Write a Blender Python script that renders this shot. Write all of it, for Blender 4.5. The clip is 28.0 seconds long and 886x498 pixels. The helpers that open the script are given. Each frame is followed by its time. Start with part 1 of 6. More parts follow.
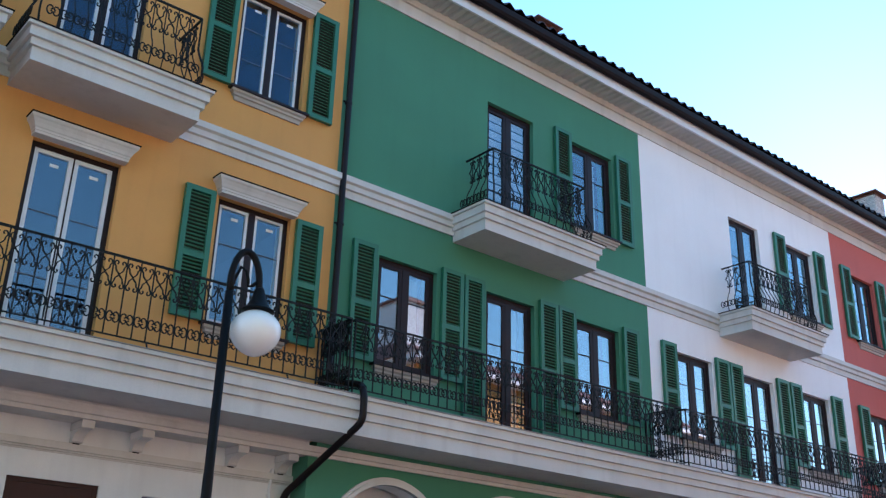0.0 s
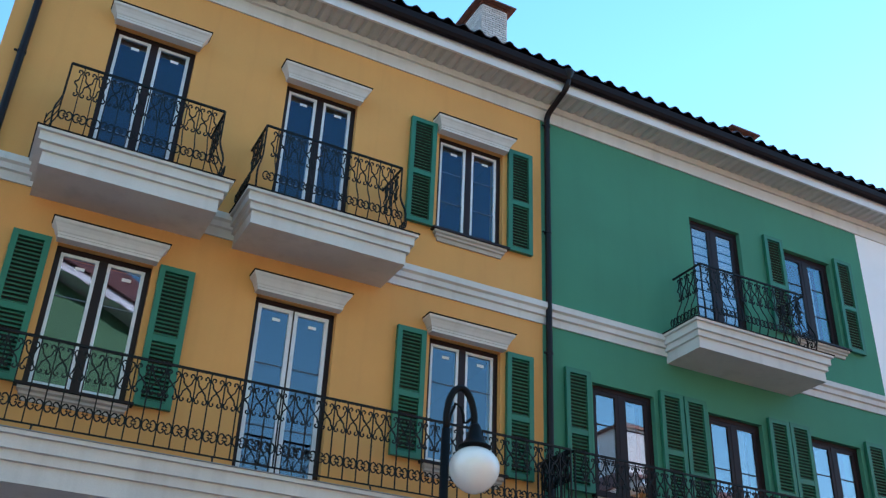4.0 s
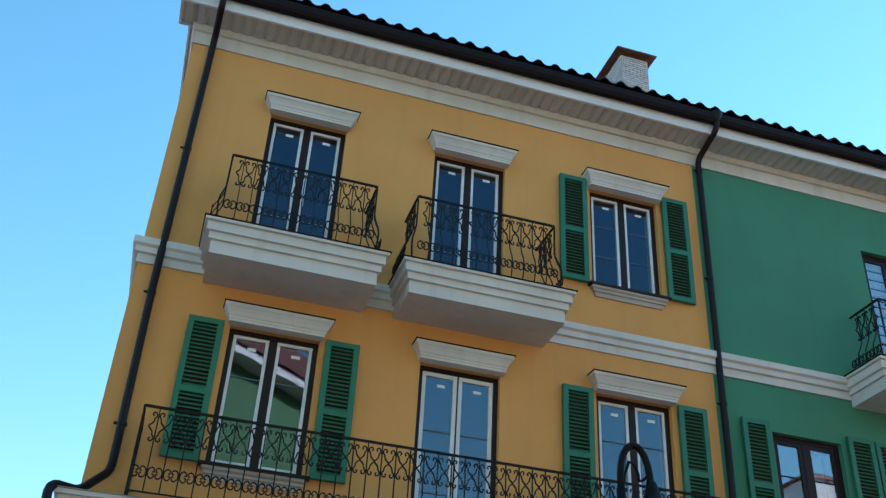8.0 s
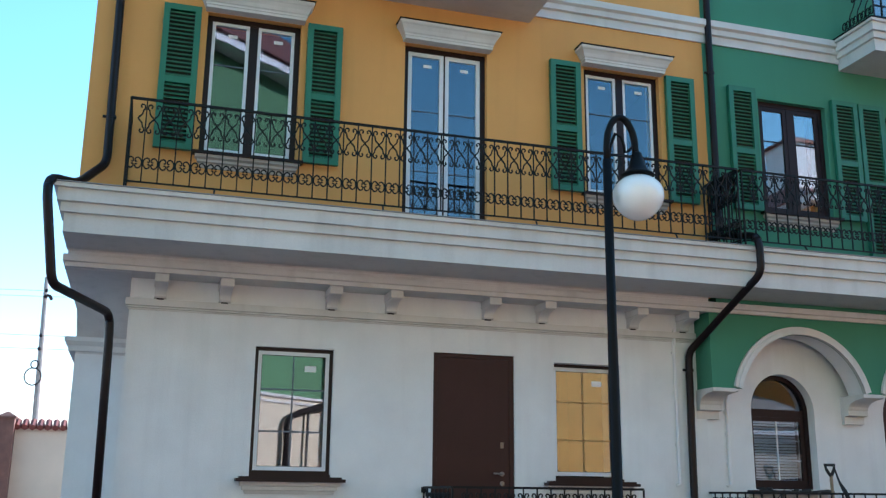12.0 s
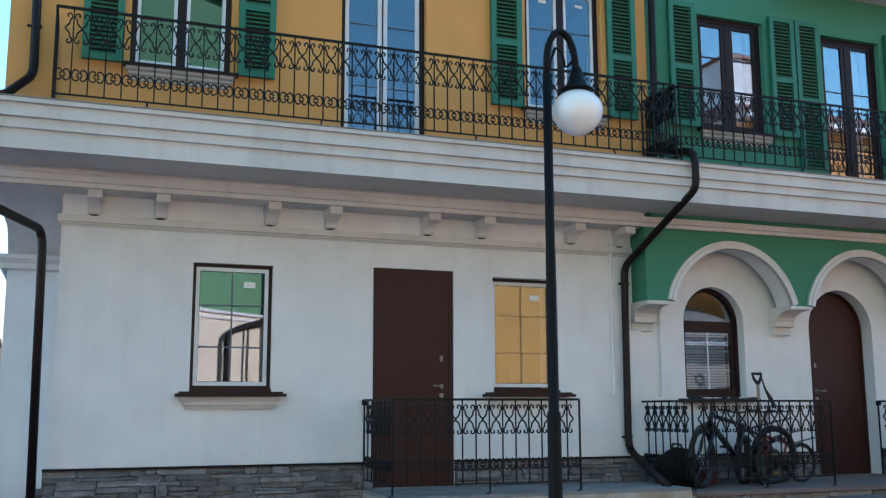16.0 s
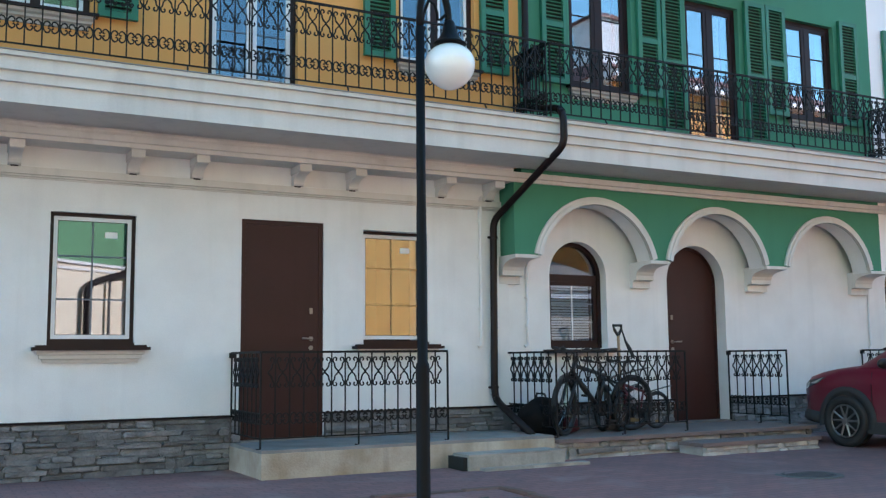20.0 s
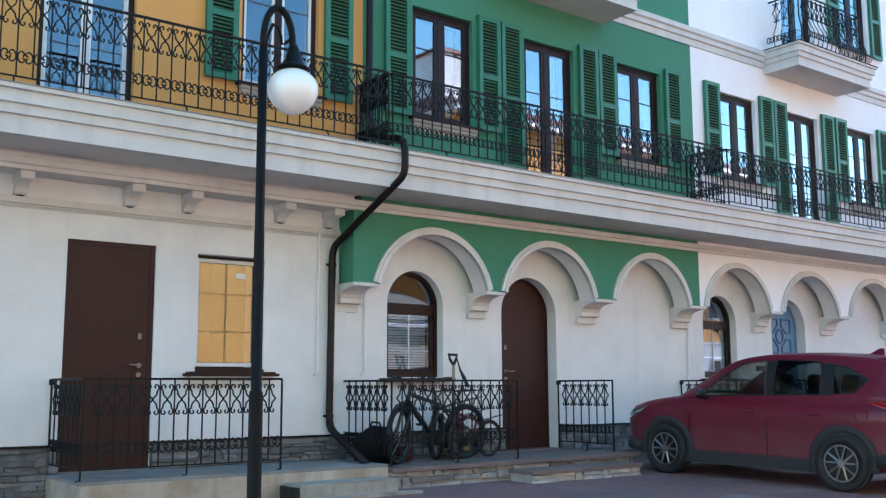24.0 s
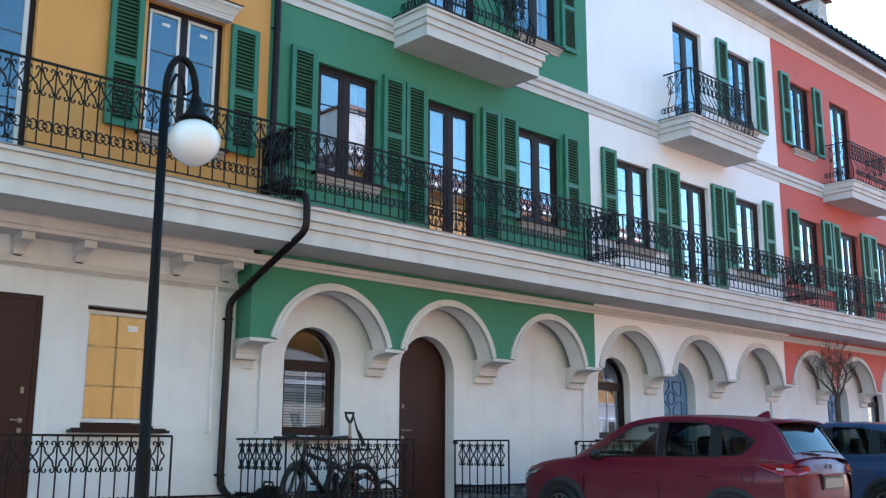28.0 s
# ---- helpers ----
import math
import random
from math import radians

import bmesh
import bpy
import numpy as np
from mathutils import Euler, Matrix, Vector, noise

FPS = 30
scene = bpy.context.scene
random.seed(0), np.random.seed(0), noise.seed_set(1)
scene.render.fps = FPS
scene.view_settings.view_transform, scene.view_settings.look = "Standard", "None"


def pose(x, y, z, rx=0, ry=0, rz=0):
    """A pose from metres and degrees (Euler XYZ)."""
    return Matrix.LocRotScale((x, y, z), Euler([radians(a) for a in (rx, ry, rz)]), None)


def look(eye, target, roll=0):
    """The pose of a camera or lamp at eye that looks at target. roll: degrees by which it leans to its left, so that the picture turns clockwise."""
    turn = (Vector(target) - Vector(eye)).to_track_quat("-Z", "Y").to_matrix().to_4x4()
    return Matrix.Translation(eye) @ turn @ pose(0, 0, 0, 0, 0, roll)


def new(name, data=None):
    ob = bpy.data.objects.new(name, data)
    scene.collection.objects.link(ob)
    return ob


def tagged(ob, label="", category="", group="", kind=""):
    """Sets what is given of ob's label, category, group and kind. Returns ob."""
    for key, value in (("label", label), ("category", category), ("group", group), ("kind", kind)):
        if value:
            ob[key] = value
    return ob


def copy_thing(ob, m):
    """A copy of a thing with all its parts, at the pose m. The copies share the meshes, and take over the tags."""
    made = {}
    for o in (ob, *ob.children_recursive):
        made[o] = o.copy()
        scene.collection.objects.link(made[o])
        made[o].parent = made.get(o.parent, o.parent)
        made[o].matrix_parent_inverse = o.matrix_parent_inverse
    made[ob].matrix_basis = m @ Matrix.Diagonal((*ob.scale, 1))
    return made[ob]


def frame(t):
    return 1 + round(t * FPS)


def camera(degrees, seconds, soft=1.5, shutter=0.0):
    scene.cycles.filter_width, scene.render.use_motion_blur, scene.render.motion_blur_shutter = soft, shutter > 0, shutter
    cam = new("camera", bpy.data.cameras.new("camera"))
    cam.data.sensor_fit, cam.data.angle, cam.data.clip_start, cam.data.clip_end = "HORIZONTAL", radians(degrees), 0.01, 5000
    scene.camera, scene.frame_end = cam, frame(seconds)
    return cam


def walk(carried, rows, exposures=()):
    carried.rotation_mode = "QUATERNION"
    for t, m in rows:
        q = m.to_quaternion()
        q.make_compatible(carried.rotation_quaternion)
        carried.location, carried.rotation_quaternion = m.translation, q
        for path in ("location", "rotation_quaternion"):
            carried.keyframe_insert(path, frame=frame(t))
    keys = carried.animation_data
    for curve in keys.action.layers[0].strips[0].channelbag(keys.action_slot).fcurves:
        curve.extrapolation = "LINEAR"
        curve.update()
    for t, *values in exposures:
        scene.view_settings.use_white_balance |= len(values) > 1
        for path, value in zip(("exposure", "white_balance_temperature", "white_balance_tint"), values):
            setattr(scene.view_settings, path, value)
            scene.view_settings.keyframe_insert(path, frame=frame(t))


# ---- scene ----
# All plan numbers below are in plan units of S metres: the ground-floor wall front is y = 0, x runs along the row of houses.
S = 1.2
cam = camera(48.31, 28.0, soft=1.3)


def aim(yaw, pitch, roll):
    """The camera's pose: it stands on the far pavement and only turns."""
    eye = Vector((0, -9 * S, 0.962 * S))
    y, p = radians(yaw), radians(pitch)
    return look(eye, eye + Vector((-math.sin(y) * math.cos(p), math.cos(y) * math.cos(p), math.sin(p))), roll)


TURNS = [
    (0.0, -39.70, 22.26, 1.60),
    (0.5, -38.32, 23.16, 1.64),
    (1.0, -37.21, 24.61, 1.86),
    (1.5, -36.04, 25.90, 2.02),
    (2.0, -33.98, 27.11, 2.16),
    (2.5, -32.12, 27.51, 2.31),
    (3.0, -30.28, 28.00, 2.38),
    (3.5, -28.52, 28.43, 2.43),
    (4.0, -26.21, 29.32, 2.58),
    (4.5, -24.20, 29.97, 2.64),
    (6.5, -18.35, 33.49, 3.33),
    (7.0, -16.86, 33.97, 3.47),
    (7.5, -15.82, 33.65, 3.56),
    (8.0, -15.50, 32.37, 3.53),
    (8.5, -15.59, 29.74, 3.05),
    (9.0, -15.60, 26.73, 2.57),
    (9.5, -15.72, 24.20, 2.15),
    (10.0, -15.94, 21.87, 1.77),
    (10.5, -16.20, 19.82, 1.45),
    (11.0, -16.41, 17.08, 1.16),
    (11.5, -16.67, 15.24, 0.82),
    (12.0, -17.00, 14.01, 0.61),
    (12.5, -17.33, 13.12, 0.44),
    (14.5, -18.61, 11.28, 0.08),
    (15.0, -19.14, 10.24, -0.09),
    (15.5, -19.75, 9.39, -0.17),
    (16.0, -20.59, 9.12, -0.20),
    (16.5, -21.56, 8.83, -0.31),
    (17.0, -22.70, 8.62, -0.34),
    (17.5, -23.78, 7.94, -0.37),
    (18.0, -24.75, 7.17, -0.48),
    (18.5, -25.40, 6.59, -0.53),
    (19.0, -26.32, 6.44, -0.55),
    (19.5, -27.20, 6.31, -0.59),
    (20.0, -28.12, 6.33, -0.59),
    (20.5, -28.95, 6.24, -0.54),
    (21.0, -30.18, 5.99, -0.58),
    (21.5, -31.50, 5.80, -0.58),
    (22.0, -33.72, 5.89, -0.62),
    (22.5, -35.55, 6.10, -0.72),
    (24.5, -37.92, 8.91, -0.29),
    (25.0, -38.17, 10.09, -0.21),
    (25.5, -38.50, 10.63, -0.15),
    (26.0, -39.11, 11.30, -0.10),
    (26.5, -39.73, 11.75, -0.03),
    (27.0, -40.81, 11.77, 0.03),
    (27.5, -42.00, 11.72, 0.04),
    (28.0, -43.36, 11.22, 0.16),
]
EXPOSURES = [(0, 1.17, 5900, 37), (3, 1.17, 5870, 34), (8, 0.94, 5940, 24), (10, 1.16, 5740, 24), (12, 1.30, 5790, 28), (15, 1.34, 5770, 29), (20, 1.74, 5940, 29), (25, 1.85, 5950, 31), (28, 1.70, 5910, 31)]
walk(cam, [(t, aim(a, b, c)) for t, a, b, c in TURNS], EXPOSURES)

# ---- world and sun ----
SUN_AZ, SUN_EL = radians(66), radians(24)
world = bpy.data.worlds.new("sky")
scene.world = world
world.use_nodes = True
wn = world.node_tree
sky = wn.nodes.new("ShaderNodeTexSky")
sky.sky_type, sky.sun_disc = "NISHITA", False
sky.sun_elevation, sky.sun_rotation = SUN_EL, SUN_AZ
sky.air_density, sky.dust_density, sky.ozone_density = 1.3, 0.05, 3.0
deep = wn.nodes.new("ShaderNodeHueSaturation")
deep.inputs["Hue"].default_value, deep.inputs["Saturation"].default_value = 0.469, 1.16
wn.links.new(sky.outputs[0], deep.inputs["Color"])
wn.links.new(deep.outputs[0], wn.nodes["Background"].inputs[0])
wn.nodes["Background"].inputs[1].default_value = 0.15
sun_data = bpy.data.lights.new("sun", "SUN")
sun_data.energy, sun_data.angle, sun_data.color = 4.6, radians(0.5), (1.0, 0.94, 0.84)
sun = new("sun", sun_data)
to_sun = Vector((math.sin(SUN_AZ) * math.cos(SUN_EL), math.cos(SUN_AZ) * math.cos(SUN_EL), math.sin(SUN_EL)))
sun.matrix_world = look(to_sun * 60, (0, 0, 0))

# ---- materials ----
def mat(name, base, rough=0.6, var=0.10, scale=1.5, fine=45.0, bump=0.08, metal=0.0, tint=None, spec=0.5, each=0.0, coat=0.0, streak=0.0):
    """A surface with broad stains, fine grain, relief, and a change from piece to piece."""
    m = bpy.data.materials.new(name)
    m.use_nodes = True
    nt = m.node_tree
    n, l = nt.nodes, nt.links
    bsdf = n["Principled BSDF"]
    tc, info = n.new("ShaderNodeTexCoord"), n.new("ShaderNodeObjectInfo")
    shift = n.new("ShaderNodeVectorMath")
    shift.operation = "MULTIPLY_ADD"
    l.new(info.outputs["Random"], shift.inputs[0])
    shift.inputs[1].default_value = (7.3, 11.1, 5.7)
    l.new(tc.outputs["Object"], shift.inputs[2])
    broad, grain = n.new("ShaderNodeTexNoise"), n.new("ShaderNodeTexNoise")
    broad.inputs["Scale"].default_value, broad.inputs["Detail"].default_value = scale, 6
    grain.inputs["Scale"].default_value, grain.inputs["Detail"].default_value = fine, 4
    l.new(shift.outputs[0], broad.inputs["Vector"])
    l.new(shift.outputs[0], grain.inputs["Vector"])
    ramp = n.new("ShaderNodeMapRange")
    ramp.inputs["From Min"].default_value, ramp.inputs["From Max"].default_value = 0.3, 0.7
    l.new(broad.outputs[0], ramp.inputs["Value"])
    mix = n.new("ShaderNodeMix")
    mix.data_type = "RGBA"
    dark = tint or tuple(c * (1 - 2.2 * var) for c in base)
    mix.inputs[6].default_value, mix.inputs[7].default_value = (*dark, 1), (*base, 1)
    l.new(ramp.outputs[0], mix.inputs[0])
    hsv = n.new("ShaderNodeHueSaturation")
    l.new(mix.outputs[2], hsv.inputs["Color"])
    gv = n.new("ShaderNodeMapRange")
    gv.inputs["From Min"].default_value, gv.inputs["From Max"].default_value = 0.25, 0.75
    gv.inputs["To Min"].default_value, gv.inputs["To Max"].default_value = 1 - var * 0.6, 1 + var * 0.6
    l.new(grain.outputs[0], gv.inputs["Value"])
    out = gv.outputs[0]
    if each:
        em = n.new("ShaderNodeMapRange")
        em.inputs["To Min"].default_value, em.inputs["To Max"].default_value = 1 - each, 1 + each
        l.new(info.outputs["Random"], em.inputs["Value"])
        mu = n.new("ShaderNodeMath")
        mu.operation = "MULTIPLY"
        l.new(em.outputs[0], mu.inputs[0])
        l.new(out, mu.inputs[1])
        out = mu.outputs[0]
    if streak:
        sv = n.new("ShaderNodeVectorMath")
        sv.operation = "MULTIPLY"
        sv.inputs[1].default_value = (6.0, 6.0, 0.35)
        l.new(shift.outputs[0], sv.inputs[0])
        st = n.new("ShaderNodeTexNoise")
        st.inputs["Scale"].default_value, st.inputs["Detail"].default_value = 1.0, 5
        l.new(sv.outputs[0], st.inputs["Vector"])
        sr = n.new("ShaderNodeMapRange")
        sr.inputs["From Min"].default_value, sr.inputs["From Max"].default_value = 0.52, 0.75
        sr.inputs["To Min"].default_value, sr.inputs["To Max"].default_value = 1.0, 1 - streak
        l.new(st.outputs[0], sr.inputs["Value"])
        mu2 = n.new("ShaderNodeMath")
        mu2.operation = "MULTIPLY"
        l.new(sr.outputs[0], mu2.inputs[0])
        l.new(out, mu2.inputs[1])
        out = mu2.outputs[0]
    l.new(out, hsv.inputs["Value"])
    l.new(hsv.outputs[0], bsdf.inputs["Base Color"])
    rr = n.new("ShaderNodeMapRange")
    rr.inputs["To Min"].default_value, rr.inputs["To Max"].default_value = max(0.03, rough - 0.08), min(1, rough + 0.08)
    l.new(broad.outputs[0], rr.inputs["Value"])
    l.new(rr.outputs[0], bsdf.inputs["Roughness"])
    bsdf.inputs["Metallic"].default_value = metal
    bsdf.inputs["Specular IOR Level"].default_value = spec
    bsdf.inputs["Coat Weight"].default_value = coat
    bsdf.inputs["Coat Roughness"].default_value = 0.06
    if bump:
        bp = n.new("ShaderNodeBump")
        bp.inputs["Strength"].default_value, bp.inputs["Distance"].default_value = bump, 0.02
        l.new(grain.outputs[0], bp.inputs["Height"])
        l.new(bp.outputs[0], bsdf.inputs["Normal"])
    return m


def glass_mat(name, gloss=3.3, tint=(0.75, 0.82, 0.86), wave=0.15, tone=(0.93, 0.97, 1.0, 1)):
    """Coated double glazing: clear with a strong, slightly uneven reflection."""
    m = bpy.data.materials.new(name)
    m.use_nodes = True
    n, l = m.node_tree.nodes, m.node_tree.links
    n.remove(n["Principled BSDF"])
    clear, shiny, mix, fres = n.new("ShaderNodeBsdfTransparent"), n.new("ShaderNodeBsdfGlossy"), n.new("ShaderNodeMixShader"), n.new("ShaderNodeLayerWeight")
    clear.inputs[0].default_value = (*tint, 1)
    shiny.inputs["Roughness"].default_value = 0.015
    shiny.inputs["Color"].default_value = tone
    fres.inputs["Blend"].default_value = 0.5
    power, schlick = n.new("ShaderNodeMath"), n.new("ShaderNodeMath")
    power.operation, schlick.operation = "POWER", "MULTIPLY_ADD"
    power.inputs[1].default_value = 5.0
    schlick.inputs[1].default_value, schlick.inputs[2].default_value = 0.97, 0.030
    l.new(fres.outputs["Facing"], power.inputs[0])
    l.new(power.outputs[0], schlick.inputs[0])
    add = n.new("ShaderNodeMath")
    add.operation, add.use_clamp = "MULTIPLY", True
    add.inputs[1].default_value = gloss
    l.new(schlick.outputs[0], add.inputs[0])
    l.new(add.outputs[0], mix.inputs[0])
    l.new(clear.outputs[0], mix.inputs[1])
    l.new(shiny.outputs[0], mix.inputs[2])
    l.new(mix.outputs[0], n["Material Output"].inputs[0])
    tc, no, bp = n.new("ShaderNodeTexCoord"), n.new("ShaderNodeTexNoise"), n.new("ShaderNodeBump")
    no.inputs["Scale"].default_value, no.inputs["Detail"].default_value = 1.6, 1
    bp.inputs["Strength"].default_value, bp.inputs["Distance"].default_value = wave, 0.01
    l.new(tc.outputs["Object"], no.inputs["Vector"])
    l.new(no.outputs[0], bp.inputs["Height"])
    l.new(bp.outputs[0], shiny.inputs["Normal"])
    return m


YELLOW = mat("ochre_render", (0.725, 0.358, 0.102), 0.85, 0.05, 0.9, 120, 0.15, streak=0.05)
GREEN = mat("green_render", (0.050, 0.240, 0.145), 0.85, 0.06, 0.9, 120, 0.15, streak=0.05)
WHITE = mat("white_render", (0.76, 0.77, 0.76), 0.85, 0.045, 2.2, 120, 0.2, streak=0.06)
# lit copy of WHITE: the stronger light at that end is in the colour
UPPER_WHITE = mat("light_lifted_white_render", (0.90, 0.90, 0.90), 0.85, 0.03, 0.9, 120, 0.15, streak=0.03)
RED = mat("coral_render", (0.60, 0.140, 0.112), 0.85, 0.05, 0.9, 120, 0.15, streak=0.05)
STUCCO = mat("pale_moulding", (0.66, 0.65, 0.62), 0.75, 0.06, 1.2, 70, 0.08, streak=0.12)
SOFFIT = mat("soffit_paint", (0.54, 0.55, 0.53), 0.6, 0.06, 1.6, 70, 0.05, streak=0.1)
# near black, painted in wherever a gap or hollow should read as shade
SHADE_BLACK = mat("shade_black_fill", (0.012, 0.014, 0.012), 0.8, 0.1, 4, 60, 0.05)
SHUTTER = mat("green_shutter_paint", (0.014, 0.165, 0.090), 0.45, 0.08, 3, 60, 0.05)
BROWN = mat("dark_brown_profile", (0.020, 0.008, 0.008), 0.45, 0.10, 3, 60, 0.03, spec=0.25)
SASH = mat("white_sash_film", (0.74, 0.76, 0.79), 0.4, 0.06, 3, 60, 0.03)
DOOR = mat("brown_door_steel", (0.042, 0.012, 0.009), 0.5, 0.12, 2, 90, 0.06, streak=0.14, spec=0.3)
IRON = mat("black_wrought_iron", (0.008, 0.008, 0.009), 0.6, 0.15, 6, 80, 0.1, spec=0.25)
PIPE = mat("dark_brown_pipe", (0.013, 0.007, 0.007), 0.4, 0.15, 2, 60, 0.04, spec=0.22)
GUTTER = mat("dark_gutter", (0.013, 0.008, 0.009), 0.6, 0.15, 2, 60, 0.04, spec=0.14)
FASCIA = mat("white_fascia", (0.74, 0.75, 0.76), 0.5, 0.04, 1.5, 60, 0.03, streak=0.06)
TILE = mat("dark_brown_roof_tile", (0.035, 0.016, 0.014), 0.55, 0.15, 4, 60, 0.15, each=0.2)
GLASS = glass_mat("window_glass", 3.6, tone=(0.82, 0.92, 1.0, 1))
# copy of the glass, dimmed and blued to stand for a darker sky overhead
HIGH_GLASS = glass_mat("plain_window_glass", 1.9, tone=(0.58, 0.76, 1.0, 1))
STREET_GLASS = glass_mat("street_window_glass", 5.8, wave=0.03)
MIRROR_GLASS = glass_mat("mirrored_window_glass", 7.5, wave=0.05)
SILL = mat("beige_sill_paint", (0.48, 0.44, 0.39), 0.8, 0.08, 2, 60, 0.1, streak=0.1)
# plaster far darker than real, so the rooms' shade is in the colour
INSIDE = mat("shade_dark_plaster", (0.075, 0.072, 0.07), 0.9, 0.06, 1.2, 60, 0.05)
BLIND = mat("white_blind", (0.75, 0.76, 0.78), 0.7, 0.04, 3, 60, 0.03)
FLASHING = mat("grey_sheet_metal", (0.30, 0.30, 0.31), 0.5, 0.15, 3, 60, 0.05)
STICKER = mat("white_sticker", (0.8, 0.8, 0.8), 0.6, 0.03, 8, 60, 0.0)
FLAG = mat("grey_flagstone", (0.205, 0.205, 0.205), 0.8, 0.24, 6, 40, 0.8, tint=(0.10, 0.102, 0.105), each=0.36)
MORTAR = mat("plinth_mortar", (0.115, 0.118, 0.115), 0.9, 0.14, 6, 60, 0.4)
CONCRETE = mat("porch_concrete", (0.37, 0.35, 0.31), 0.85, 0.16, 3, 50, 0.3, streak=0.25)
RUSTY = mat("rust_stained_concrete", (0.47, 0.43, 0.36), 0.85, 0.10, 3.2, 55, 0.35, tint=(0.30, 0.235, 0.165), streak=0.30)
LIGHTFLAG = mat("pale_split_stone", (0.32, 0.315, 0.315), 0.8, 0.2, 6, 40, 0.6, tint=(0.17, 0.17, 0.175), each=0.4)
LIGHTMORTAR = mat("pale_mortar", (0.38, 0.365, 0.34), 0.9, 0.14, 6, 60, 0.4)
PORCHTOP = mat("grey_porch_screed", (0.25, 0.245, 0.24), 0.85, 0.16, 3, 50, 0.3)
PALESTONE = mat("white_split_slate", (0.50, 0.49, 0.47), 0.8, 0.16, 6, 40, 0.6, tint=(0.30, 0.29, 0.28), each=0.3)
PAVE = mat("porch_paving", (0.19, 0.145, 0.135), 0.8, 0.12, 3, 60, 0.25)


def paver_mat():
    """Red-brown concrete pavers with greyer, dusty patches and tight joints."""
    m = mat("red_brown_pavers", (0.25, 0.122, 0.116), 0.85, 0.14, 0.55, 30, 0.25, tint=(0.175, 0.100, 0.100))
    n, l = m.node_tree.nodes, m.node_tree.links
    bsdf = n["Principled BSDF"]
    tc, brick = n.new("ShaderNodeTexCoord"), n.new("ShaderNodeTexBrick")
    brick.inputs["Scale"].default_value = 1.0
    brick.inputs["Brick Width"].default_value, brick.inputs["Row Height"].default_value = 0.21, 0.105
    brick.inputs["Mortar Size"].default_value, brick.inputs["Mortar Smooth"].default_value = 0.006, 0.4
    brick.inputs["Color1"].default_value, brick.inputs["Color2"].default_value = (1.12, 1.06, 1.04, 1), (0.86, 0.90, 0.92, 1)
    brick.inputs["Mortar"].default_value = (0.62, 0.62, 0.64, 1)
    l.new(tc.outputs["Object"], brick.inputs["Vector"])
    old = bsdf.inputs["Base Color"].links[0].from_socket
    mul = n.new("ShaderNodeMix")
    mul.data_type, mul.blend_type = "RGBA", "MULTIPLY"
    mul.inputs[0].default_value = 1.0
    l.new(old, mul.inputs[6])
    l.new(brick.outputs["Color"], mul.inputs[7])
    dust, rng, mix = n.new("ShaderNodeTexNoise"), n.new("ShaderNodeMapRange"), n.new("ShaderNodeMix")
    dust.inputs["Scale"].default_value, dust.inputs["Detail"].default_value, dust.inputs["Distortion"].default_value = 0.9, 9, 0.6
    l.new(tc.outputs["Object"], dust.inputs["Vector"])
    rng.inputs["From Min"].default_value, rng.inputs["From Max"].default_value = 0.56, 0.78
    rng.inputs["To Max"].default_value = 0.75
    l.new(dust.outputs[0], rng.inputs["Value"])
    mix.data_type = "RGBA"
    l.new(rng.outputs[0], mix.inputs[0])
    l.new(mul.outputs[2], mix.inputs[6])
    mix.inputs[7].default_value = (0.31, 0.255, 0.25, 1)
    l.new(mix.outputs[2], bsdf.inputs["Base Color"])
    return m


GROUND = paver_mat()

# ---- building helpers ----
U = -0.45            # front of the upper storeys and of the arcade
Z2, Z3 = 3.30, 5.97  # tops of the balcony slabs
G = -0.165           # front of the ground-floor wall, set back under the upper storeys
GK = 0.9817


GA, GKA = -0.120, 0.98667   # the same behind the arcade, a little deeper
STEP = 5.50                # where the wall steps back


def gz(z, k=GK):
    return 0.962 + (z - 0.962) * k


def low(a, b, c, d, rise, k=GK):
    """An opening of the ground-floor wall."""
    return (a * k, b * k, gz(c, k), gz(d, k), rise * k)



def part(name, bm, material, parent=None, label="", at=(0, 0, 0), kind="", smooth=False):
    """Links a bmesh, in plan units, as one mesh object."""
    bmesh.ops.remove_doubles(bm, verts=bm.verts, dist=1e-5)
    bmesh.ops.recalc_face_normals(bm, faces=bm.faces)
    bmesh.ops.scale(bm, vec=(S, S, S), verts=bm.verts)
    me = bpy.data.meshes.new(name)
    bm.to_mesh(me)
    bm.free()
    if smooth:
        for p in me.polygons:
            p.use_smooth = True
    return place(name, me, material, parent, label, at, kind)


def place(name, me, material, parent=None, label="", at=(0, 0, 0), kind="", turn=0.0):
    """One object on a mesh that may be shared."""
    if material and not me.materials:
        me.materials.append(material)
    ob = new(name, me)
    ob.location = Vector(at) * S
    ob.rotation_euler = (0, 0, turn)
    if parent:
        ob.parent = parent
    return tagged(ob, label, kind=kind)


def thing(name, at, label, category, group="", kind="", turn=0.0):
    ob = new(name)
    ob.empty_display_size = 0.1
    ob.location = Vector(at) * S
    ob.rotation_euler = (0, 0, turn)
    return tagged(ob, label, category, group, kind)


def structure(name, bm, material, label, category="wall"):
    return tagged(part(name, bm, material), label, category, kind="structure")


def box(bm, x0, x1, y0, y1, z0, z1):
    v = [bm.verts.new((x, y, z)) for x in (x0, x1) for y in (y0, y1) for z in (z0, z1)]
    for f in ((0, 1, 3, 2), (4, 6, 7, 5), (0, 4, 5, 1), (2, 3, 7, 6), (0, 2, 6, 4), (1, 5, 7, 3)):
        bm.faces.new([v[k] for k in f])
    return bm


def boxes(*rows):
    bm = bmesh.new()
    for r in rows:
        box(bm, *r)
    return bm


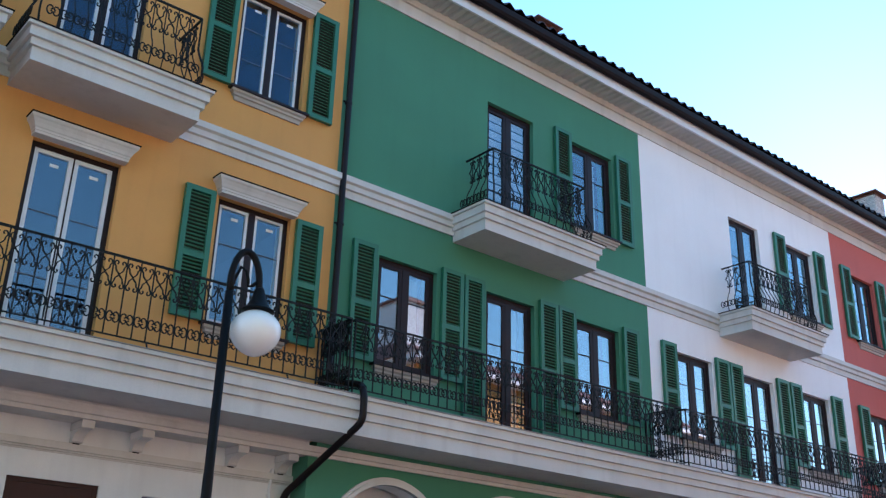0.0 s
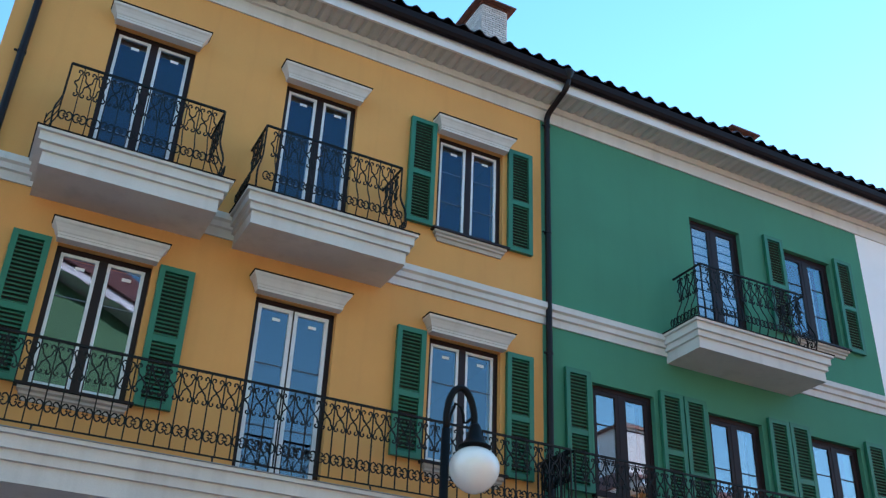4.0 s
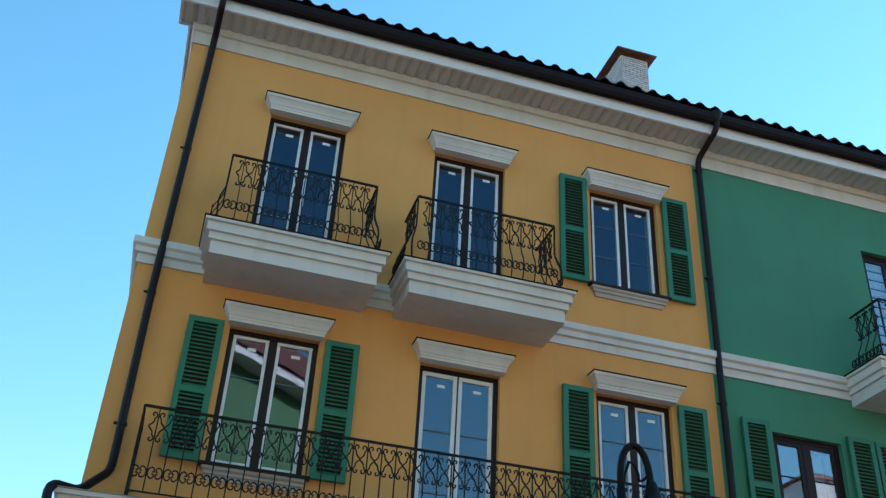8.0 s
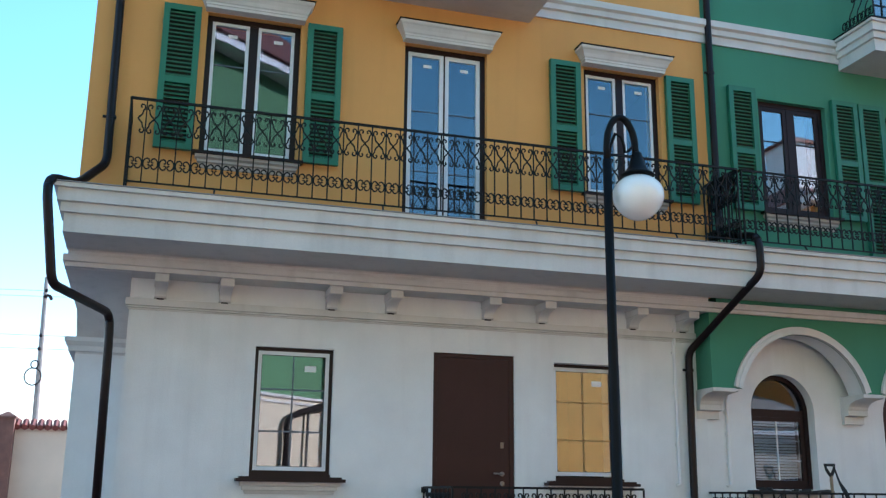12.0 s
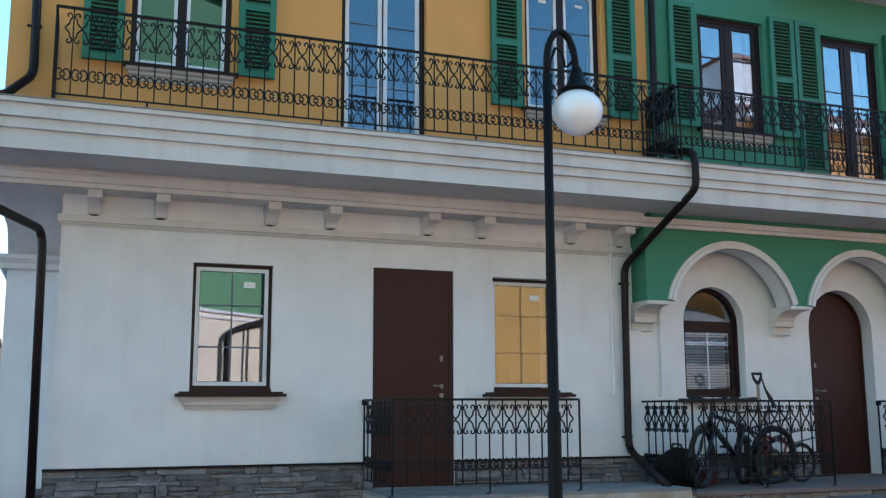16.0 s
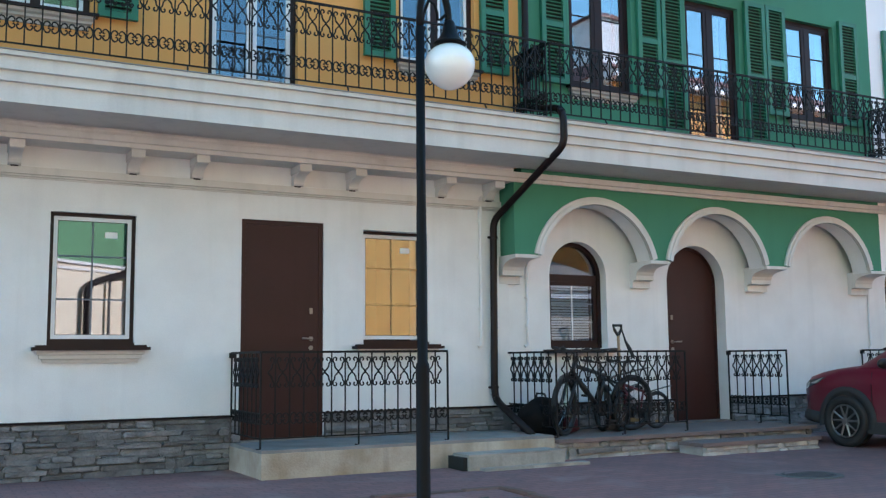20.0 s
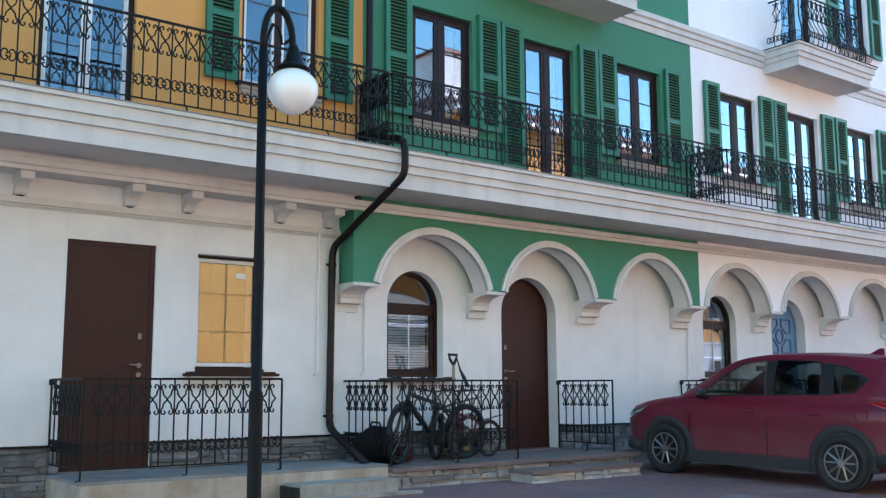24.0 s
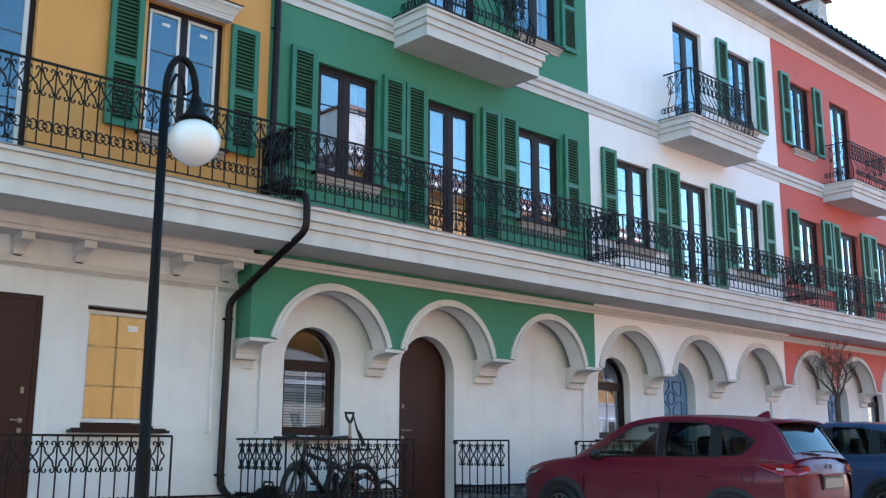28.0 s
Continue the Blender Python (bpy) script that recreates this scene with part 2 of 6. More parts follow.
def ring(x0, x1, z0, z1, w, y0, y1):
    """A rectangular frame of bars w wide."""
    return boxes((x0, x1, y0, y1, z1 - w, z1), (x0, x1, y0, y1, z0, z0 + w), (x0, x0 + w, y0, y1, z0 + w, z1 - w), (x1 - w, x1, y0, y1, z0 + w, z1 - w))


def loft(bm, yb, levels):
    """A moulding that stands on a wall at yb: stacked outlines (x0, x1, y, z), joined."""
    rows = [[bm.verts.new(p) for p in ((a, yb, z), (a, y, z), (b, y, z), (b, yb, z))] for a, b, y, z in levels]
    for r, s in zip(rows, rows[1:]):
        for k in range(4):
            bm.faces.new((r[k], r[(k + 1) % 4], s[(k + 1) % 4], s[k]))
    bm.faces.new(rows[0])
    bm.faces.new(rows[-1])
    return bm


def steps(x0, x1, y, z, prof):
    """Levels for loft: prof holds (out, up) from the moulding's foot."""
    return [(x0 - o, x1 + o, y - o, z + u) for o, u in prof]


def tube(bm, pts, r, n=8, cap=True):
    """A round bar along pts; r is one radius or one a point."""
    pts = [Vector(p) for p in pts]
    rs = r if isinstance(r, (list, tuple)) else [r] * len(pts)
    rows, side = [], None
    for k, p in enumerate(pts):
        d = (pts[min(k + 1, len(pts) - 1)] - pts[max(k - 1, 0)]).normalized()
        ref = side if side is not None else (Vector((0, 0, 1)) if abs(d.z) < 0.9 else Vector((1, 0, 0)))
        a = d.cross(ref).normalized() if side is None else (side - d * side.dot(d)).normalized()
        side = a
        b = d.cross(a)
        rows.append([bm.verts.new(p + (a * math.cos(2 * math.pi * (j + 0.5) / n) + b * math.sin(2 * math.pi * (j + 0.5) / n)) * rs[k]) for j in range(n)])
    for s, t in zip(rows, rows[1:]):
        for j in range(n):
            bm.faces.new((s[j], s[(j + 1) % n], t[(j + 1) % n], t[j]))
    if cap:
        bm.faces.new(rows[0])
        bm.faces.new(rows[-1])
    return bm


def lathe(bm, prof, n=16, at=(0, 0)):
    """A turned body from (radius, z) pairs."""
    rows = [[bm.verts.new((at[0] + r * math.cos(2 * math.pi * k / n), at[1] + r * math.sin(2 * math.pi * k / n), z)) for k in range(n)] for r, z in prof]
    for s, t in zip(rows, rows[1:]):
        for k in range(n):
            bm.faces.new((s[k], s[(k + 1) % n], t[(k + 1) % n], t[k]))
    bm.faces.new(rows[0])
    bm.faces.new(rows[-1])
    return bm


def wall(bm, x0, x1, z0, z1, yf, yb, holes):
    """A wall from yf back to yb with openings (a, b, bottom, top, rise): rise > 0 makes the head a round arch of that rise."""
    xs = sorted({x0, x1, *(h[0] for h in holes), *(h[1] for h in holes)})
    zs = sorted({z0, z1, *(h[2] for h in holes), *(h[3] for h in holes), *(h[3] - h[4] for h in holes)})
    xs, zs = [x for x in xs if x0 <= x <= x1], [z for z in zs if z0 <= z <= z1]

    def state(i, k):
        if not (0 <= i < len(xs) - 1 and 0 <= k < len(zs) - 1):
            return "open"
        x, z = (xs[i] + xs[i + 1]) / 2, (zs[k] + zs[k + 1]) / 2
        for a, b, c, d, rise in holes:
            if a < x < b and c < z < d:
                return "head" if z > d - rise else "hole"
        return "wall"

    def quad(*p):
        bm.faces.new([bm.verts.new(q) for q in p])

    for i in range(len(xs) - 1):
        for k in range(len(zs) - 1):
            if state(i, k) != "wall":
                continue
            a, b, c, d = xs[i], xs[i + 1], zs[k], zs[k + 1]
            for y in (yf, yb):
                quad((a, y, c), (b, y, c), (b, y, d), (a, y, d))
            for di, dk, e in ((-1, 0, ((a, c), (a, d))), (1, 0, ((b, c), (b, d))), (0, -1, ((a, c), (b, c))), (0, 1, ((a, d), (b, d)))):
                if state(i + di, k + dk) in ("open", "hole"):
                    (p, q), (r, s) = e
                    quad((p, yf, q), (r, yf, s), (r, yb, s), (p, yb, q))
    for a, b, c, d, rise in holes:
        if rise:
            arc = arch_points(a, b, d, rise)
            for (p, q), (r, s) in zip(arc, arc[1:]):
                for y in (yf, yb):
                    quad((p, y, q), (r, y, s), (r, y, d), (p, y, d))
                quad((p, yf, q), (r, yf, s), (r, yb, s), (p, yb, q))
    return bm


def arch_points(a, b, top, rise, n=24):
    """Points of a circular arch from (a, top - rise) over the crown to (b, top - rise)."""
    h = (b - a) / 2
    rad = (h * h + rise * rise) / (2 * rise)
    half = math.asin(min(1, h / rad)) if rise <= rad else math.pi - math.asin(h / rad)
    cx, cz = (a + b) / 2, top - rad
    return [(cx + rad * math.sin(t), cz + rad * math.cos(t)) for t in (-half + 2 * half * k / n for k in range(n + 1))]


def band(bm, arc, inner, yf, yb):
    """A raised band of that width along an arch."""
    c = Vector((sum(p[0] for p in arc) / len(arc), arc[0][1]))
    out = []
    for k, p in enumerate(arc):
        q, r = Vector(arc[max(0, k - 1)]), Vector(arc[min(len(arc) - 1, k + 1)])
        t = (r - q).normalized()
        out.append(Vector(p) + Vector((-t.y, t.x)) * inner)
    for k in range(len(arc) - 1):
        a, b, c2, d = arc[k], arc[k + 1], out[k + 1], out[k]
        f = [[bm.verts.new((p[0], y, p[1])) for p in (a, b, c2, d)] for y in (yf, yb)]
        bm.faces.new(f[0])
        for j in ((0, 1), (2, 3)):
            bm.faces.new((f[0][j[0]], f[0][j[1]], f[1][j[1]], f[1][j[0]]))
        if k == 0:
            bm.faces.new((f[0][0], f[0][3], f[1][3], f[1][0]))
        if k == len(arc) - 2:
            bm.faces.new((f[0][1], f[0][2], f[1][2], f[1][1]))
    return bm

# ---- ground ----
def ground_z(y):
    return 0.0 if y > -1.0 else -0.022 * (-1.0 - y) if y > -12 else -0.242


bm = bmesh.new()
rows = [[bm.verts.new((x, y, ground_z(y))) for x in (-900, -40, -10, 0, 10, 30, 60, 900)] for y in (900, 60, 20, 0, -1.0, -4, -8, -12, -20, -60, -900)]
for r, s in zip(rows, rows[1:]):
    for k in range(len(r) - 1):
        bm.faces.new((r[k], r[k + 1], s[k + 1], s[k]))
structure("ground", bm, GROUND, "red-brown concrete pavers of a gently sloping street", "ground")

# ---- the row of houses: x from, x to, render, columns of openings ----
HOUSES = [("yellow", -0.62, 5.50, YELLOW, (0.77, 2.63, 4.53)), ("green", 5.50, 10.99, GREEN, (6.585, 8.24, 9.89)),
          ("white", 10.99, 16.58, UPPER_WHITE, (12.05, 13.71, 15.40)), ("coral", 16.58, 22.10, RED, (17.63, 19.33, 21.00))]
W, DW = 0.86, 0.84                      # widths of window and balcony-door openings
WIN2, DOOR2, WIN3, DOOR3 = (3.88, 5.17), (3.30, 5.15), (6.53, 7.84), (5.97, 7.84)
THIRD = {"yellow": "ddw", "green": " dw", "white": " dw", "coral": "wd "}
TOP = 8.56
AB = U + 0.225                          # back of the arcade arches, a hand in front of the wall
# arcade: x from, x to, and the arches' centres and half spans
ARCADE = {"green": (5.405, 10.99, ((6.452, 0.733), (8.185, 0.710), (10.02, 0.702))), "white": (10.99, 16.36, ((11.85, 0.71), (13.655, 0.72), (15.49, 0.72))),
          "coral": (16.36, 22.10, ((17.38, 0.72), (19.20, 0.72), (21.02, 0.72)))}
walls = {}
openings = []
for name, x0, x1, m, cols in HOUSES:
    holes = []
    for k, c in enumerate(cols):
        for level, kind in ((2, "wdw"[k]), (3, THIRD[name][k])):
            if kind == " ":
                continue
            w = W if kind == "w" else DW
            z0, z1 = {"w2": WIN2, "d2": DOOR2, "w3": WIN3, "d3": DOOR3}[kind + str(level)]
            if name == "yellow" and level == 2:
                z1 += 0.075
            elif name != "yellow" and level == 3:
                z1, w = z1 + 0.03, w + 0.02
            holes.append((c - w / 2, c + w / 2, z0, z1, 0))
            openings.append((name, c, w, z0, z1, kind, level))
    bm = wall(bmesh.new(), x0, x1, 2.941 if name == "yellow" else 2.86, TOP + 0.4, U, U + 0.30, holes)
    if name != "yellow":
        arcs = [(c - hw, c + hw) for c, hw in ARCADE[name][2]]
        wall(bm, ARCADE[name][0], ARCADE[name][1], 2.02, 2.86, U, AB, [(a, b, 1.9, 2.60, 0.58) for a, b in arcs])
        walls[name + "_arcs"] = arcs
    walls[name] = structure("wall_" + name, bm, m, f"smooth {name} rendered upper wall of the terrace", "wall")

# the end wall towards the lane, the party walls, floors and back of the houses
bm = boxes((-0.62, -0.32, U + 0.30, 9.5, 2.86, TOP + 0.4))
structure("wall_end", bm, YELLOW, "ochre rendered end wall of the yellow house", "wall")
bm = boxes((-0.32, 22.1, 9.2, 9.5, 0, TOP + 0.4))
structure("wall_back", bm, WHITE, "plain rendered back wall of the terrace", "wall")
for k, (name, x0, x1, m, cols) in enumerate(HOUSES):
    bm = boxes((x1 - 0.1, x1 + (0.1 if k < 3 else 0.0), U + 0.30, 9.2, 2.86, TOP + 0.3), (x1 - 0.1, x1 + (0.1 if k < 3 else 0.0), GA + 0.30, 9.2, 0, 2.86))
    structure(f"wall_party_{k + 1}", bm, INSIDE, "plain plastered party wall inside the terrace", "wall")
bm = boxes((-0.3, 21.98, 0.32, 9.2, 0.10, 0.24), (-0.3, 21.98, U + 0.3, 9.2, 2.86, 3.28), (-0.3, 21.98, U + 0.31, 9.2, 5.55, 5.95), (-0.3, 21.98, U + 0.31, 9.2, 8.5, 8.6))
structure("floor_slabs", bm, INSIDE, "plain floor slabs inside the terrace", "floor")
bm = bmesh.new()
for z0, z1 in ((3.28, 5.55), (5.95, 8.5)):
    box(bm, -0.3, 21.98, 3.2, 3.3, z0, z1)
box(bm, -0.05, 21.98, 3.0, 3.1, 0.24, 2.86)
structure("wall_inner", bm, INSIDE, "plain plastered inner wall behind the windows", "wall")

# ---- ground-floor wall ----
G_WIN, G_WIN2, G_DOOR = low(0.99, 1.71, 1.13, 2.26, 0), low(3.91, 4.63, 1.13, 2.25, 0), low(2.67, 3.49, 0.222, 2.29, 0)
gholes = [G_WIN, G_WIN2, G_DOOR]
ARCH_WIN, ARCH_DOOR = [], []
for k in range(3):
    o = (0.0, 5.48, 11.02)[k]
    w = (0.0, 5.48, 14.48)[k]
    ARCH_WIN.append(low(6.13 + w, 6.905 + w, 1.06, 2.25, 0.40, GKA))
    ARCH_DOOR.append(low(7.79 + o, 8.695 + o, 0.190, 2.28, 0.465, GKA))
gholes += ARCH_WIN + ARCH_DOOR
structure("wall_ground_arcade", wall(bmesh.new(), STEP, 22.1, 0.0, 2.86, GA, GA + 0.30, gholes[3:]), WHITE, "white rendered ground-floor wall behind the arcade", "wall")
structure("wall_ground", wall(bmesh.new(), -0.13, STEP, 0.0, 2.86, G, G + 0.42, gholes[:3]), WHITE, "white rendered ground-floor wall with arched openings", "wall")
bm = boxes((-0.13, 0.17, G + 0.30, 9.2, 0, 2.86))
structure("wall_side", bm, WHITE, "white rendered side wall of the ground floor", "wall")

# side bay that carries the overhang towards the lane
bm = boxes((-0.60, -0.13, 1.0, 9.0, 0, 2.30))
side_bay = structure("wall_side_bay", bm, WHITE, "white rendered pier of the side arcade", "wall")
bm = bmesh.new()
prof = [(U + 0.05, 2.80), (1.45, 2.80), (1.45, 2.22), (1.02, 2.22)] + [(1.0 - 1.40 * (1 - math.cos(t)), 2.24 + 0.53 * math.sin(t)) for t in (math.pi / 2 * k / 16 for k in range(17))]
va, vb = [[bm.verts.new((x, y, z)) for y, z in prof] for x in (-0.60, -0.135)]
bm.faces.new(va), bm.faces.new(vb)
for k in range(len(prof)):
    bm.faces.new((va[k], va[k - 1], vb[k - 1], vb[k]))
structure("trim_side_arch", bm, STUCCO, "pale curved bracket under the overhanging corner", "trim")
bm = loft(bmesh.new(), 9.0, [(-0.66, -0.10, 0.95, 2.26), (-0.66, -0.10, 0.95, 2.31), (-0.70, -0.08, 0.91, 2.35), (-0.70, -0.08, 0.91, 2.39)])
structure("trim_side_cap", bm, STUCCO, "pale capital moulding on the side pier", "trim")

# ---- mouldings along the front ----
ARCHITRAVE = ((0.03, 2.772), (0.03, 2.808), (0.05, 2.816), (0.05, 2.868), (0.04, 2.874))
bm = loft(bmesh.new(), U + 0.02, [(-0.63 - o, 22.1, U - o, z) for o, z in ARCHITRAVE])
loft(bm, 9.4, [(-0.63 - o, -0.60, U + 0.02, z) for o, z in ARCHITRAVE])
loft(bm, U + 0.02, [(-0.645, 5.402, U - 0.012, 2.874), (-0.645, 5.402, U - 0.012, 2.905), (-0.66, 5.402, U - 0.03, 2.921)])
box(bm, -0.615, 5.40, U + 0.005, G, 2.775, 2.94)
structure("trim_architrave", bm, STUCCO, "pale architrave moulding under the long balcony", "trim")
bm = loft(bmesh.new(), G, [(-0.13 - o, 5.404, G - o, z) for o, z in ((0.012, 2.497), (0.012, 2.507), (0.004, 2.509), (0.004, 2.512), (0.026, 2.514), (0.026, 2.524), (0.014, 2.526), (0.014, 2.530), (0.034, 2.534), (0.034, 2.594), (0.026, 2.597))])
structure("trim_string_course", bm, STUCCO, "pale string course on the ground-floor wall", "trim")


def bracket(x):
    t = thing("bracket", (x, G, 0), "pale curved bracket holding up the architrave", "bracket", "brackets under the balcony", "structure")
    prof = [(0, 2.77), (-0.262, 2.77), (-0.262, 2.705), (-0.245, 2.698)] + [(-0.245 + 0.175 * math.sin(a), 2.698 - 0.085 * (1 - math.cos(a))) for a in (math.pi / 2 * k / 8 for k in range(1, 9))] + [(-0.055, 2.60), (0, 2.60)]
    b = bmesh.new()
    va, vb = [[b.verts.new((q, y, z)) for y, z in prof] for q in (-0.05, 0.05)]
    b.faces.new(va), b.faces.new(vb)
    for k in range(len(prof)):
        b.faces.new((va[k], va[k - 1], vb[k - 1], vb[k]))
    part("arm", b, STUCCO, t)
    part("cap", loft(bmesh.new(), 0, [(-0.052, 0.052, -0.264, 2.702), (-0.058, 0.058, -0.27, 2.708), (-0.058, 0.058, -0.27, 2.7715)]), STUCCO, t)
    part("foot", boxes((-0.03, 0.03, -0.045, 0.0, 2.590, 2.602)), GUTTER, t, "dark foot plate")
    return t


first = bracket(0.122)
for x in (0.672, 1.63, 2.19, 3.145, 3.705, 4.685, 5.25):
    copy_thing(first, pose(x * S, G * S, 0))

SLAB = [(0.0, 0.0), (0.0, 0.143), (0.03, 0.147), (0.03, 0.223), (0.06, 0.227), (0.06, 0.325), (0.09, 0.328), (0.09, 0.36)]
LONG = [(0.0, 0.0), (0.0, 0.150), (0.004, 0.153), (0.03, 0.156), (0.03, 0.230), (0.034, 0.234), (0.06, 0.238), (0.06, 0.338), (0.09, 0.343), (0.09, 0.377)]
bm = loft(bmesh.new(), U, [(-0.66 - o, 22.1, -1.04 - o, 2.923 + u) for o, u in LONG])
structure("balcony_slab_long", bm, STUCCO, "long pale balcony slab with stepped fascia along the first floor", "balcony")

structure("trim_slab_flashing", boxes((-0.762, 22.1, -1.142, U, 3.3015, 3.309)), FLASHING, "thin grey metal drip edge on the long balcony", "trim")

# the band at the second floor, broken by the small balconies
SMALL = [(0.0, 1.575), (1.895, 3.505), (7.25, 9.22), (12.75, 14.74), (18.30, 20.28)]
BAND = [(0.0, 0.0), (0.0, 0.09), (0.03, 0.10), (0.03, 0.16), (0.06, 0.18), (0.06, 0.25)]
edge = [-0.62] + [v for s in SMALL for v in s] + [22.1]
for k in range(0, len(edge), 2):
    a, b = edge[k] - (0.02 if k == 0 else 0), edge[k + 1]
    bm = loft(bmesh.new(), U, [(a - (o if k == 0 else 0), b, U - 0.02 - o, 5.72 + u) for o, u in BAND])
    if k == 0:
        loft(bm, 9.4, [(-0.64 - o, -0.60, U, 5.72 + u) for o, u in BAND])
    structure(f"trim_band_{k // 2 + 1}", bm, STUCCO, "pale moulded band between the upper storeys", "trim")
for a, b in SMALL:
    t = thing("balcony", ((a + b) / 2, U, 5.64), "small pale balcony slab with stepped fascia", "balcony", "small balconies", "structure")
    h = (b - a) / 2
    part("slab", loft(bmesh.new(), 0, [(-h - o, h + o, -0.59 - o, u * 0.92) for o, u in SLAB]), STUCCO, t)
    part("floor_tiles", boxes((-h - 0.102, h + 0.102, -0.692, 0, 0.3325, 0.342)), GUTTER, t, "dark balcony floor sheet with drip edge")

# ---- cornice, eaves, gutter and roof ----
CORNICE = ((0, 0), (0, 0.165), (-0.016, 0.168), (-0.016, 0.180), (0.014, 0.186), (0.018, 0.205), (0.034, 0.235), (0.034, 0.265))
bm = loft(bmesh.new(), U, [(-0.64 - o, 22.1, U - 0.02 - o, TOP + u) for o, u in CORNICE])
loft(bm, 9.4, [(-0.64 - o, -0.60, U, TOP + u) for o, u in CORNICE])
structure("trim_cornice", bm, STUCCO, "pale moulded cornice under the eaves", "trim")
EAVE = TOP + 0.265
bm = boxes((-0.80, 22.1, -0.80, U + 0.02, EAVE + 0.013, EAVE + 0.03), (-0.70, -0.6, U + 0.02, 9.8, EAVE + 0.013, EAVE + 0.03))
def soffit_rib(bm, a, b, c, d, along):
    """One ridged soffit strip: a flat face with sloping flanks; along says which way it runs."""
    rows = []
    for o, z in ((0.0, 0.012), (0.025, -0.014), (0.085, -0.014), (0.118, 0.012)):
        ends = ((a + o, c), (a + o, d)) if along == "y" else ((a, c + o), (b, c + o))
        rows.append([bm.verts.new((x, y, EAVE + z)) for x, y in ends])
    for r, s in zip(rows, rows[1:]):
        bm.faces.new((r[0], r[1], s[1], s[0]))


x = -0.78
while x < 22.0:
    soffit_rib(bm, x, x, -0.797, U - 0.05, "y")
    x += 0.128
y = U
while y < 9.5:
    soffit_rib(bm, -0.698, -0.675, y, y, "x")
    y += 0.128
structure("soffit", bm, SOFFIT, "ribbed pale soffit boards under the eaves", "soffit")
bm = boxes((-0.83, 22.1, -0.83, -0.80, EAVE - 0.02, EAVE + 0.19), (-0.83, -0.80, -0.80, U + 0.02, EAVE - 0.02, EAVE + 0.19), (-0.80, -0.70, U + 0.0, U + 0.02, EAVE - 0.02, EAVE + 0.19), (-0.72, -0.70, U + 0.02, 9.8, EAVE - 0.02, EAVE + 0.19))
structure("fascia", bm, FASCIA, "white eaves board along the roof edge", "trim")
gutter = thing("gutter", (0, -0.83, EAVE + 0.10), "dark brown half-round eaves gutter", "gutter", "", "structure")
bm = bmesh.new()
va, vb = [[bm.verts.new((q, y, z)) for y, z in [(0.0, 0.15), (0.0, 0.05), (-0.02, 0.01), (-0.05, 0.0), (-0.085, 0.012), (-0.11, 0.05), (-0.115, 0.135), (-0.10, 0.135), (-0.095, 0.055), (-0.05, 0.02), (-0.015, 0.055), (-0.012, 0.15)]] for q in (-0.84, 22.1)]
bm.faces.new(va), bm.faces.new(vb)
for k in range(len(va)):
    bm.faces.new((va[k], va[k - 1], vb[k - 1], vb[k]))
part("trough", bm, GUTTER, gutter)

# barrel-tiled roof: a wavy sheet, its eave row as single tiles
TP, PITCH, RZ = 0.214, math.radians(24), EAVE + 0.315
roof = new("roof")
tagged(roof, "dark brown barrel-tiled pitched roof", "roof", kind="structure")


def tile_mesh(length):
    b = bmesh.new()
    n = 10
    rows = []
    for s, th in ((0.0, 0.0), (length, 0.012)):
        up, dn = [], []
        for k in range(n + 1):
            u = k / n
            h = 0.052 * max(0.0, math.sin(math.pi * u / 0.62)) if u < 0.62 else -0.010 * math.sin(math.pi * (u - 0.62) / 0.38)
            y, z = s * math.cos(PITCH), s * math.sin(PITCH)
            up.append(b.verts.new((u * TP, y, z + h + 0.012)))
            dn.append(b.verts.new((u * TP, y, z + h)))
        rows.append((up, dn))
    (u0, d0), (u1, d1) = rows
    for k in range(n):
        b.faces.new((u0[k], u0[k + 1], u1[k + 1], u1[k]))
        b.faces.new((d0[k], d0[k + 1], d1[k + 1], d1[k]))
        b.faces.new((u0[k], u0[k + 1], d0[k + 1], d0[k]))
    bmesh.ops.scale(b, vec=(S, S, S), verts=b.verts)
    me = bpy.data.meshes.new("tile")
    b.to_mesh(me)
    b.free()
    return me


tile = tile_mesh(0.36)
k = 0
while -0.86 + k * TP < 22.0:
    place("tile", tile, TILE, roof, at=(-0.86 + k * TP, -0.93, RZ - 0.02 + 0.004 * math.sin(k * 2.7)))
    k += 1
bm = bmesh.new()
for j in range(1, 16):
    s = 0.32 * j
    y, z = -0.93 + s * math.cos(PITCH), RZ - 0.02 + s * math.sin(PITCH) + 0.012
    n = 6 * k
    pair = []
    for ds in (0, 0.34):
        pair.append([bm.verts.new((-0.86 + q * TP / 6, y + ds * math.cos(PITCH), z + ds * math.sin(PITCH) + (0.05 * abs(math.sin(math.pi * (q % 6) / 4)) if q % 6 <= 4 else -0.008))) for q in range(4, n + 1)])
    for q in range(n - 4):
        bm.faces.new((pair[0][q], pair[0][q + 1], pair[1][q + 1], pair[1][q]))
bmesh.ops.scale(bm, vec=(S, S, S), verts=bm.verts)
me = bpy.data.meshes.new("tiles")
bm.to_mesh(me)
bm.free()
place("tiles", me, TILE, roof, kind="stuff")
bm = bmesh.new()
ridge_y, ridge_z = -0.90 + 5.1 * math.cos(PITCH), RZ - 0.04 + 5.1 * math.sin(PITCH)
v = [bm.verts.new(p) for p in ((-0.72, -0.88, RZ - 0.06), (22.1, -0.88, RZ - 0.06), (22.1, ridge_y, ridge_z), (-0.72, ridge_y, ridge_z), (22.1, 9.9, RZ - 0.3), (-0.72, 9.9, RZ - 0.3))]
